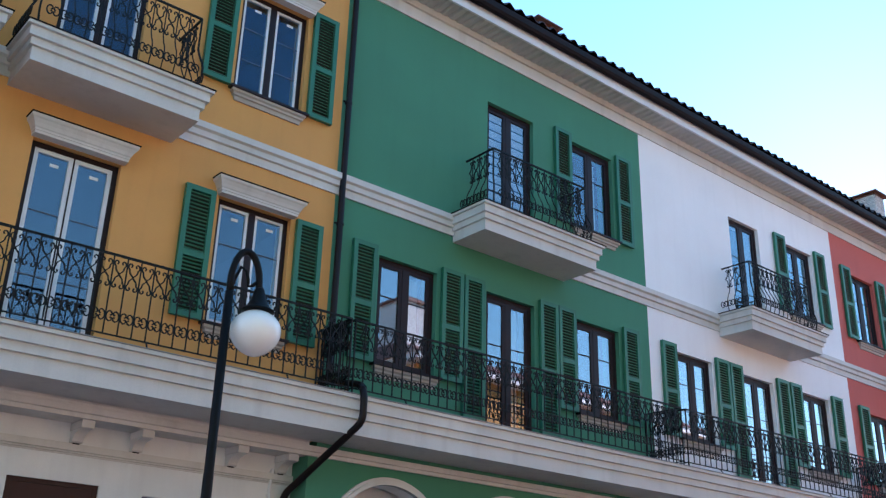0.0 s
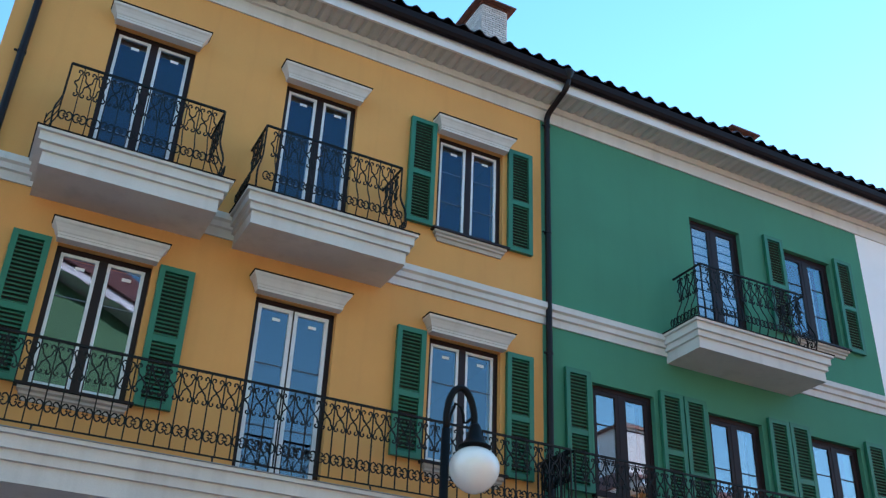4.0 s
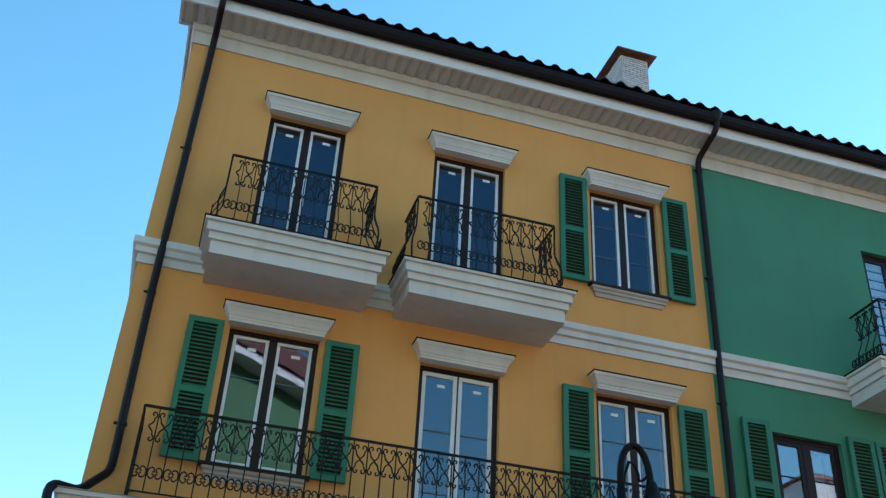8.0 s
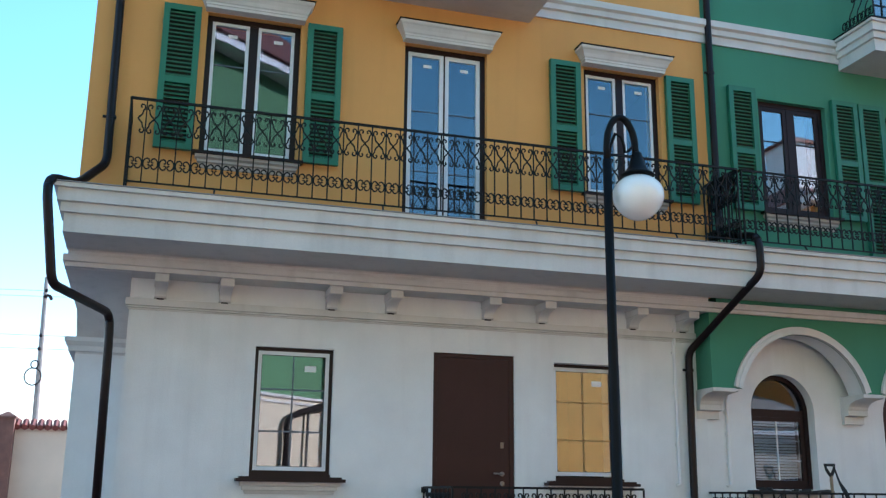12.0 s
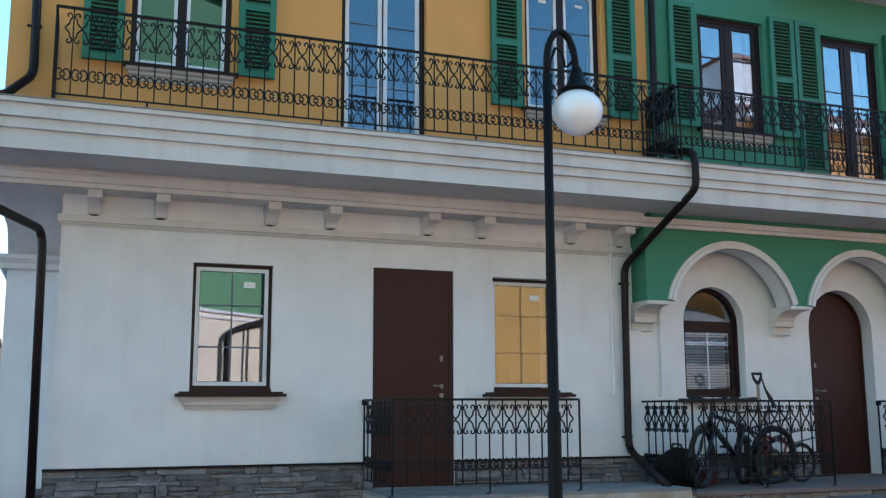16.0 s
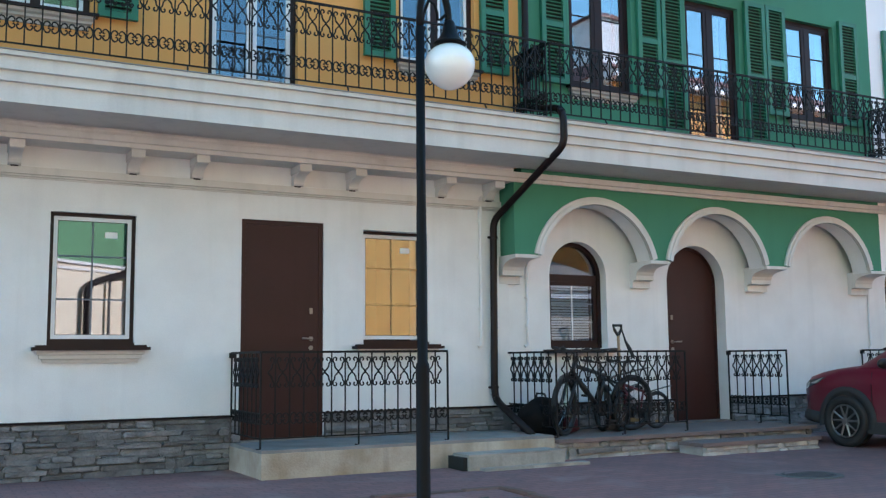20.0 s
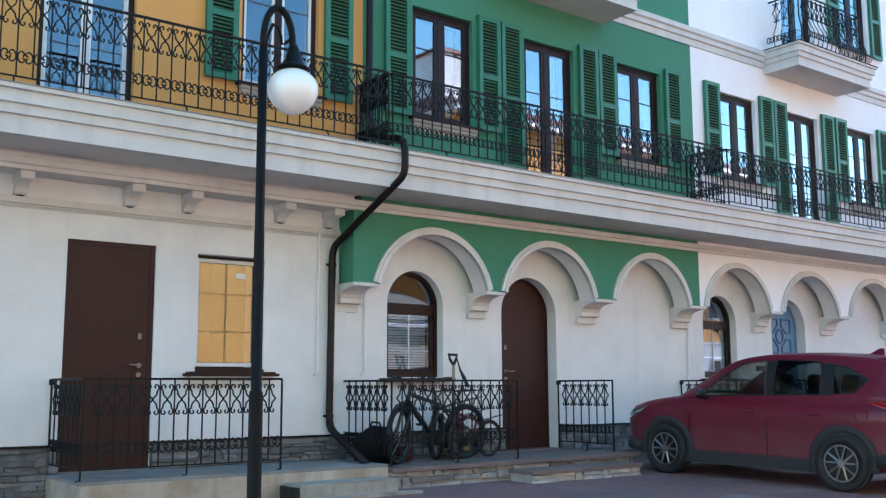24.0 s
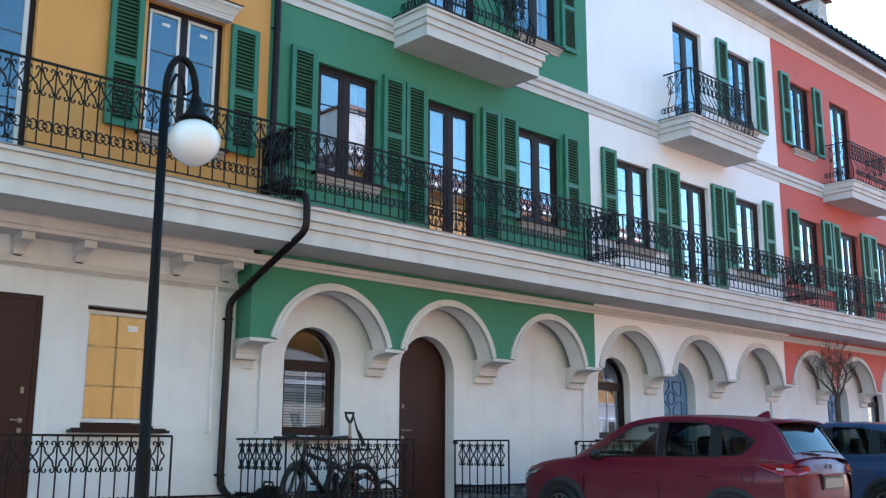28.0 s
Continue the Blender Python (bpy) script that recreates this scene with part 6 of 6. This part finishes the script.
# side windows: corners as (x, share of the height from belt to roof)
SIDE_WINDOWS = (("front_side_window", CARGLASS, ((0.76, 0.05), (0.70, 0.34), (0.46, 0.68), (0.16, 0.86), (-0.20, 0.87), (-0.27, 0.05))),
                ("rear_side_window", PRIVACY, ((-0.37, 0.05), (-0.35, 0.87), (-0.90, 0.85), (-1.02, 0.80), (-1.06, 0.06))),
                ("front_pillar_trim", SEAL, ((-0.285, 0.03), (-0.215, 0.88), (-0.34, 0.88), (-0.36, 0.03))),
                ("rear_pillar_trim", SEAL, ((-1.07, 0.04), (-1.03, 0.83), (-1.15, 0.81), (-1.23, 0.06))),
                ("quarter_window", PRIVACY, ((-1.24, 0.08), (-1.16, 0.79), (-1.40, 0.72), (-1.66, 0.48), (-1.62, 0.34), (-1.50, 0.12))))


def inside(poly, x, f):
    hit = False
    for (a, b), (c, d) in zip(poly, poly[1:] + poly[:1]):
        if (b > f) != (d > f) and x < a + (f - b) / (d - b) * (c - a):
            hit = not hit
    return hit


def smooth_at(x):
    """The cabin's section at x, eased between the given ones."""
    for k in range(len(UPPER) - 1):
        if UPPER[k][0] <= x <= UPPER[k + 1][0]:
            p0, p1, p2, p3 = UPPER[max(0, k - 1)], UPPER[k], UPPER[k + 1], UPPER[min(len(UPPER) - 1, k + 2)]
            u = (x - p1[0]) / (p2[0] - p1[0])
            out = []
            for q in range(1, 5):
                w = p2[0] - p1[0]
                m1 = (p2[q] - p0[q]) / max(1e-6, p2[0] - p0[0]) * w
                m2 = (p3[q] - p1[q]) / max(1e-6, p3[0] - p1[0]) * w
                out.append((2 * u ** 3 - 3 * u * u + 1) * p1[q] + (u ** 3 - 2 * u * u + u) * m1 + (3 * u * u - 2 * u ** 3) * p2[q] + (u ** 3 - u * u) * m2)
            return out


def skin(x, f, out=0.0):
    """A point of the cabin's side: f runs from belt to roof."""
    bw, rw, bz, rz = smooth_at(x)
    return (x, bw + (rw - bw) * max(f, 0.0) ** 1.25 + out, bz + (rz - bz) * f)


def top_point(x, u, out=0.0):
    """A point of roof, windscreen or rear window: u runs across from -1 to 1."""
    bw, rw, bz, rz = smooth_at(x)
    return (x, rw * u, rz + 0.038 * (1 - u * u) + out)


def car(at, turn, pitch, paint, label):
    t = thing("car", at, label, "car", "parked cars")
    t.matrix_basis = Matrix.Translation(Vector(at) * S) @ Matrix.Rotation(turn, 4, "Z") @ Matrix.Rotation(pitch, 4, "Y")

    def cpart(name, bm, m, parent=t, lab="", smooth=False):
        bmesh.ops.scale(bm, vec=(CARK / S,) * 3, verts=bm.verts)
        return part(name, bm, m, parent, lab, smooth=smooth)

    bm = bmesh.new()
    rows = []
    for x, w, z0, z1 in LOWER:
        h = z1 - z0
        half = [(0.0, z0), (w * 0.80, z0), (w * 0.95, z0 + 0.06 * h), (w * 0.985, z0 + 0.22 * h), (w * 0.965, z0 + 0.40 * h), (w * 0.985, z0 + 0.62 * h), (w, z0 + 0.76 * h), (w * 0.97, z0 + 0.88 * h), (w * 0.93, z0 + 0.97 * h), (w * 0.6, z1 + 0.02), (0, z1 + 0.035)]
        rows.append([bm.verts.new((x, y, z)) for y, z in half] + [bm.verts.new((x, -y, z)) for y, z in half[-2:0:-1]])
    cabin_open = (-2.05, 0.95)
    for i, (r, s) in enumerate(zip(rows, rows[1:])):
        for k in range(len(r)):
            q = (r[k], r[(k + 1) % len(r)], s[(k + 1) % len(r)], s[k])
            c = sum((v.co for v in q), Vector()) / 4
            if c.z > 1.0 and abs(c.y) < 0.8 and cabin_open[0] < c.x < cabin_open[1] and k in (8, 9, 10, 11):
                continue
            bm.faces.new(q)
    bm.faces.new(rows[-1])
    body = cpart("body", bm, paint, smooth=True)

    # cabin shell with its window openings
    nx, nf, nu = 132, 22, 28
    xs = [UPPER[0][0] + (UPPER[-1][0] - UPPER[0][0]) * (k / nx) for k in range(nx + 1)]
    shell = bmesh.new()
    panes = {(n, q): bmesh.new() for n, m, p in SIDE_WINDOWS for q in (1, -1)}
    top_panes = {"windscreen": bmesh.new(), "rear_window": bmesh.new()}

    def quad(b, pts):
        b.faces.new([b.verts.new(p) for p in pts])

    for xa, xb in zip(xs, xs[1:]):
        xm = (xa + xb) / 2
        for side in (1, -1):
            for k in range(-5, nf):
                fa, fb = k / nf, (k + 1) / nf
                fm = (fa + fb) / 2
                pts = [[c * (side if i == 1 else 1) for i, c in enumerate(skin(*p))] for p in ((xa, fa), (xb, fa), (xb, fb), (xa, fb))]
                hit = [n for n, m, poly in SIDE_WINDOWS if inside(poly, xm, fm)]
                if hit:
                    quad(panes[hit[0], side], pts)
                else:
                    quad(shell, pts)
        for k in range(nu):
            ua, ub = -1 + 2 * k / nu, -1 + 2 * (k + 1) / nu
            um = abs(ua + ub) / 2
            pts = [top_point(*p) for p in ((xa, ua), (xb, ua), (xb, ub), (xa, ub))]
            if 0.34 < xm < 1.14 and um < 0.90:
                quad(top_panes["windscreen"], pts)
            elif -2.11 < xm < -1.84 and um < 0.90:
                quad(top_panes["rear_window"], pts)
            else:
                quad(shell, pts)
    cpart("cabin", shell, paint, body, smooth=True)
    for n, m, poly in SIDE_WINDOWS:
        for side in (1, -1):
            cpart(n, panes[n, side], m, smooth=True).visible_shadow = m is SEAL
            if m is SEAL:
                continue
            loop = [p for (a, b), (c, d) in zip(poly, poly[1:] + poly[:1]) for p in [(a + (c - a) * q / 5, b + (d - b) * q / 5) for q in range(5)]]
            cpart("window_seal", tube(bmesh.new(), [[c * (side if i == 1 else 1) for i, c in enumerate(skin(x, f, 0.003))] for x, f in loop + loop[:1]], 0.011, 5, False), SEAL)
    cpart("windscreen", top_panes["windscreen"], CARGLASS, smooth=True).visible_shadow = False
    cpart("rear_window", top_panes["rear_window"], PRIVACY, smooth=True).visible_shadow = False
    for x0, x1, u in ((0.34, 1.14, 0.90), (-2.11, -1.84, 0.90)):
        loop = [(x0 + (x1 - x0) * k / 8, u) for k in range(9)] + [(x1, u - 2 * u * k / 8) for k in range(1, 9)] + [(x1 - (x1 - x0) * k / 8, -u) for k in range(1, 9)] + [(x0, -u + 2 * u * k / 8) for k in range(1, 9)]
        cpart("window_seal", tube(bmesh.new(), [top_point(x, v, 0.004) for x, v in loop], 0.011, 5, False), SEAL)

    gate = bmesh.new()
    rws = []
    for z, xc, hw in ((1.185, -2.150, 0.735), (1.165, -2.185, 0.77), (1.10, -2.245, 0.83), (1.0, -2.285, 0.865), (0.88, -2.300, 0.885), (0.74, -2.308, 0.895), (0.60, -2.312, 0.895), (0.46, -2.290, 0.88), (0.40, -2.24, 0.86)):
        rws.append([gate.verts.new((xc + 0.20 * abs(u) ** 4 + 0.015 * u * u, hw * u, z)) for u in (q / 9 for q in range(-9, 10))])
    for r, q in zip(rws, rws[1:]):
        for k in range(18):
            gate.faces.new((r[k], r[k + 1], q[k + 1], q[k]))
    cpart("tailgate", gate, paint, smooth=True)
    # inside: floor tray, dashboard, wheel and seats
    cpart("dashboard", boxes((0.62, 1.12, -0.72, 0.72, 0.70, 1.06)), CLOTH)
    cpart("steering_wheel", tube(bmesh.new(), [(0.46 + 0.07 * math.sin(a), 0.36 + 0.18 * math.cos(a), 1.02 + 0.17 * math.sin(a)) for a in (2 * math.pi * k / 20 for k in range(21))], 0.016, 6, False), CLOTH)
    for x, y, w in ((-0.12, 0.36, 0.25), (-0.12, -0.36, 0.25), (-1.05, 0.40, 0.30), (-1.05, -0.40, 0.30)):
        b = bmesh.new()
        rws = []
        for z, dx, ww, th in ((0.50, 0.0, w, 0.10), (0.85, -0.07, w * 1.02, 0.11), (1.12, -0.13, w * 0.92, 0.10), (1.20, -0.15, w * 0.5, 0.07), (1.24, -0.155, w * 0.42, 0.05), (1.27, -0.16, w * 0.55, 0.07), (1.40, -0.18, w * 0.55, 0.07), (1.43, -0.185, w * 0.40, 0.04)):
            rws.append([b.verts.new((x + dx + th * math.sin(a) * 0.9, y + ww * math.copysign(abs(math.cos(a)) ** 0.5, math.cos(a)), z)) for a in (2 * math.pi * k / 16 for k in range(16))])
        for r, s in zip(rws, rws[1:]):
            for k in range(16):
                b.faces.new((r[k], r[(k + 1) % 16], s[(k + 1) % 16], s[k]))
        b.faces.new(rws[0]), b.faces.new(rws[-1])
        cpart("seat", b, CLOTH, smooth=True)
    cpart("rear_view_mirror", boxes((0.30, 0.33, -0.12, 0.12, 1.47, 1.54)), CLAD)

    for side in (1, -1):
        for xq in (-0.31, 0.92, -1.19):
            cpart("door_seam", tube(bmesh.new(), [(xq, side * 0.900, 0.36), (xq, side * 0.903, 0.60), (xq, side * 0.909, 0.85), (xq, side * 0.880, 1.02)], 0.005, 4), SEAL)
        for x in (-0.02, -0.98):
            cpart("door_handle", tube(bmesh.new(), [(x - 0.10, side * 0.895, 0.915), (x - 0.08, side * 0.935, 0.925), (x + 0.08, side * 0.935, 0.93), (x + 0.10, side * 0.895, 0.925)], 0.016, 6), paint)
        cpart("fuel_flap_seam", tube(bmesh.new(), [(-1.62 + 0.085 * math.cos(a), side * 0.922, 0.95 + 0.085 * math.sin(a)) for a in (2 * math.pi * k / 16 for k in range(17))], 0.004, 4, False), SEAL)
        bm = bmesh.new()
        bmesh.ops.create_uvsphere(bm, u_segments=14, v_segments=10, radius=1)
        for v in bm.verts:
            v.co = Vector((0.64 + v.co.x * 0.075 * (1 if v.co.x > 0 else 0.5), side * (1.00 + v.co.y * 0.115), 1.145 + v.co.z * 0.075))
        cpart("wing_mirror", bm, SEAL, lab="dark mirror housing", smooth=True)
        cpart("mirror_foot", tube(bmesh.new(), [(0.66, side * 0.84, 1.09), (0.65, side * 0.93, 1.11)], 0.03, 6), SEAL)
        cpart("sill_cladding", boxes((-1.0, 0.98, side * 0.865 - 0.05, side * 0.865 + 0.05, 0.20, 0.36)), CLAD)
        for n, x in (("front", 1.32), ("rear", -1.36)):
            bm = bmesh.new()
            ring_pts = [(0.355 + d, w) for d, w in ((0.0, 0.885), (0.012, 0.926), (0.085, 0.930), (0.105, 0.895))]
            rws = [[bm.verts.new((x + r * math.cos(a), side * w, 0.36 + r * math.sin(a))) for r, w in ring_pts] for a in (math.radians(-14 + 208 * k / 24) for k in range(25))]
            for r, s in zip(rws, rws[1:]):
                for q in range(3):
                    bm.faces.new((r[q], r[q + 1], s[q + 1], s[q]))
            cpart("arch_cladding", bm, CLAD, smooth=True)
            well = bmesh.new()
            c = [well.verts.new((x + 0.372 * math.cos(a), side * 0.9235, 0.36 + 0.372 * math.sin(a))) for a in (2 * math.pi * k / 28 for k in range(28))]
            well.faces.new(c)
            cpart("wheel_well", well, SEAL)
            wheel = bmesh.new()
            prof = [(0.225, 0.085), (0.30, 0.115), (0.335, 0.10), (0.348, 0.06), (0.348, -0.06), (0.335, -0.10), (0.30, -0.115), (0.225, -0.085)]
            rws = [[wheel.verts.new((x + r * math.cos(a), side * 0.855 + h, 0.348 + r * math.sin(a))) for r, h in prof] for a in (2 * math.pi * k / 36 for k in range(36))]
            for k in range(36):
                for q in range(len(prof)):
                    wheel.faces.new((rws[k][q], rws[k][(q + 1) % len(prof)], rws[(k + 1) % 36][(q + 1) % len(prof)], rws[(k + 1) % 36][q]))
            w = cpart("wheel", wheel, RUBBER, smooth=True)
            bm = bmesh.new()
            yo = side * 0.950
            tube(bm, [(x + 0.218 * math.cos(a), yo, 0.348 + 0.218 * math.sin(a)) for a in (2 * math.pi * k / 28 for k in range(29))], 0.013, 6, False)
            for k in range(10):
                a = 2 * math.pi * (k // 2) / 5 + 0.3 + (0.2 if k % 2 else -0.2)
                tube(bm, [(x + 0.035 * math.cos(a), yo - side * 0.012, 0.348 + 0.035 * math.sin(a)), (x + 0.21 * math.cos(a + (0.10 if k % 2 else -0.10)), yo, 0.348 + 0.21 * math.sin(a + (0.10 if k % 2 else -0.10)))], [0.018, 0.015], 5)
            tube(bm, [(x, yo - side * 0.03, 0.348), (x, yo + side * 0.006, 0.348)], 0.045, 12)
            cpart("rim", bm, RIM, w)
        for n, m, pts in (("headlight", HEADLENS, ((1.70, 0.884, 0.93), (2.00, 0.815, 0.875), (2.13, 0.72, 0.815), (2.15, 0.70, 0.755), (2.03, 0.81, 0.765), (1.84, 0.876, 0.84))), ("tail_light", LENS, ((-1.70, 0.925, 1.105), (-2.01, 0.895, 1.120), (-2.20, 0.765, 1.105), (-2.262, 0.60, 1.09), (-2.290, 0.60, 1.025), (-2.245, 0.785, 0.985), (-2.07, 0.910, 0.975), (-1.90, 0.932, 1.035)))):
            bm = bmesh.new()
            o = [bm.verts.new((x * 1.003, side * (y + 0.004), z)) for x, y, z in pts]
            i = [bm.verts.new((x * 0.985, side * (y - 0.03), z)) for x, y, z in pts]
            c = bm.verts.new(sum((v.co for v in o), Vector()) / len(o) + Vector((0.02 if n == "headlight" else -0.02, side * 0.012, 0)))
            for k in range(len(o)):
                bm.faces.new((o[k], o[k - 1], c))
                bm.faces.new((o[k], o[k - 1], i[k - 1], i[k]))
            lamp_ = cpart(n, bm, m)
            if n == "tail_light":
                cpart("reversing_lens", tube(bmesh.new(), [(-2.00, side * 0.912, 1.05), (-2.08, side * 0.880, 1.046)], 0.014, 6), CLEARLENS, lamp_, "clear lens")
    sp = bmesh.new()
    rws = [[sp.verts.new((-1.70 - d, u * (0.60 - 0.02 * (d > 0.2)), 1.635 + dz + 0.03 * (1 - u * u))) for u in (-1, -0.6, -0.2, 0.2, 0.6, 1)] for d, dz in ((0.0, 0.0), (0.15, 0.012), (0.28, 0.0), (0.285, -0.018), (0.16, -0.04), (0.02, -0.03))]
    for r, s in zip(rws, rws[1:] + rws[:1]):
        for k in range(5):
            sp.faces.new((r[k], r[k + 1], s[k + 1], s[k]))
    sp.faces.new([r[0] for r in rws]), sp.faces.new([r[-1] for r in rws])
    cpart("rear_spoiler", sp, paint, smooth=True)
    cpart("rear_wiper", tube(bmesh.new(), [(-2.165, 0.02, 1.225), (-2.15, 0.22, 1.245), (-2.125, 0.44, 1.25)], 0.014, 5), SEAL)
    cpart("rear_bumper", tube(bmesh.new(), [(-1.80, 0.915, 0.40), (-2.12, 0.85, 0.42), (-2.26, 0.66, 0.44), (-2.30, 0.0, 0.44), (-2.26, -0.66, 0.44), (-2.12, -0.85, 0.42), (-1.80, -0.915, 0.40)], 0.085, 8), CLAD, smooth=True)
    cpart("front_bumper", tube(bmesh.new(), [(1.78, 0.87, 0.36), (2.02, 0.80, 0.38), (2.20, 0.56, 0.40), (2.22, 0.0, 0.40), (2.20, -0.56, 0.40), (2.02, -0.80, 0.38), (1.78, -0.87, 0.36)], 0.085, 8), CLAD, smooth=True)
    cpart("plate_recess", boxes((-2.318, -2.28, -0.30, 0.30, 0.80, 0.965)), SEAL)
    cpart("number_plate", boxes((-2.328, -2.319, -0.26, 0.26, 0.825, 0.94)), PLATE)
    cpart("boot_trim", boxes((-2.318, -2.25, -0.34, 0.34, 0.975, 1.000)), paint)
    cpart("badge", tube(bmesh.new(), [(-2.262, 0.075 * math.cos(a), 1.07 + 0.050 * math.sin(a)) for a in (2 * math.pi * k / 16 for k in range(17))], 0.010, 5, False), RIM)
    fin = bmesh.new()
    v = [fin.verts.new(p) for p in ((-1.28, -0.02, 1.69), (-1.28, 0.02, 1.69), (-1.50, 0.028, 1.675), (-1.50, -0.028, 1.675), (-1.49, 0.0, 1.775), (-1.43, 0.0, 1.775))]
    for f in ((0, 1, 5), (1, 2, 4, 5), (2, 3, 4), (3, 0, 5, 4), (0, 1, 2, 3)):
        fin.faces.new([v[k] for k in f])
    cpart("roof_antenna", fin, paint)
    return t


tilt = 0.023
car((9.58, -2.58, -0.037), math.radians(92), -tilt, CARRED, "dark red hatchback off-roader parked nose to the wall")
car((13.75, -2.4, -0.032), math.radians(91), -tilt, CARBLUE, "dark blue hatchback off-roader parked beside the red car")

# ---- bare young street tree ----
BARK = mat("grey_brown_bark", (0.10, 0.075, 0.06), 0.9, 0.2, 8, 60, 0.5)
tree = thing("tree", (14.9, -2.05, ground_z(-2.05)), "small bare street tree with thin leafless twigs", "tree")
rt = random.Random(11)
bm = bmesh.new()
tube(bm, [(0, 0, 0), (0.01, 0.01, 0.9), (0.0, 0.02, 1.65), (0.02, 0.01, 1.78)], [0.060, 0.048, 0.042, 0.040], 9)
part("trunk", bm, BARK, tree, smooth=True)
bm = bmesh.new()


def grow(p, d, length, r, depth):
    pts, rs = [p], [r]
    for k in range(3):
        d = (d + Vector((rt.uniform(-0.22, 0.22), rt.uniform(-0.22, 0.22), rt.uniform(-0.04, 0.14)))).normalized()
        p = p + d * length / 3
        pts.append(p)
        rs.append(r * (1 - 0.2 * (k + 1)))
    tube(bm, pts, rs, 3 if depth > 1 else 5)
    if depth < 4:
        for k in range(4 if depth in (0, 2) else 3):
            a = rt.uniform(0, 6.28)
            side = Vector((math.cos(a), math.sin(a), rt.uniform(0.1, 0.7)))
            grow(pts[rt.choice((1, 2, 3))], (d * 0.8 + side * 0.75).normalized(), length * rt.uniform(0.55, 0.80), max(0.0022, rs[2] * 0.60), depth + 1)


for k in range(6):
    a = k * 1.05 + 0.3
    grow(Vector((0.01, 0.01, 1.70)), Vector((math.cos(a) * 0.9, math.sin(a) * 0.9, 1.05)).normalized(), 0.42, 0.020, 0)
part("crown", bm, BARK, tree, "thin bare twigs")
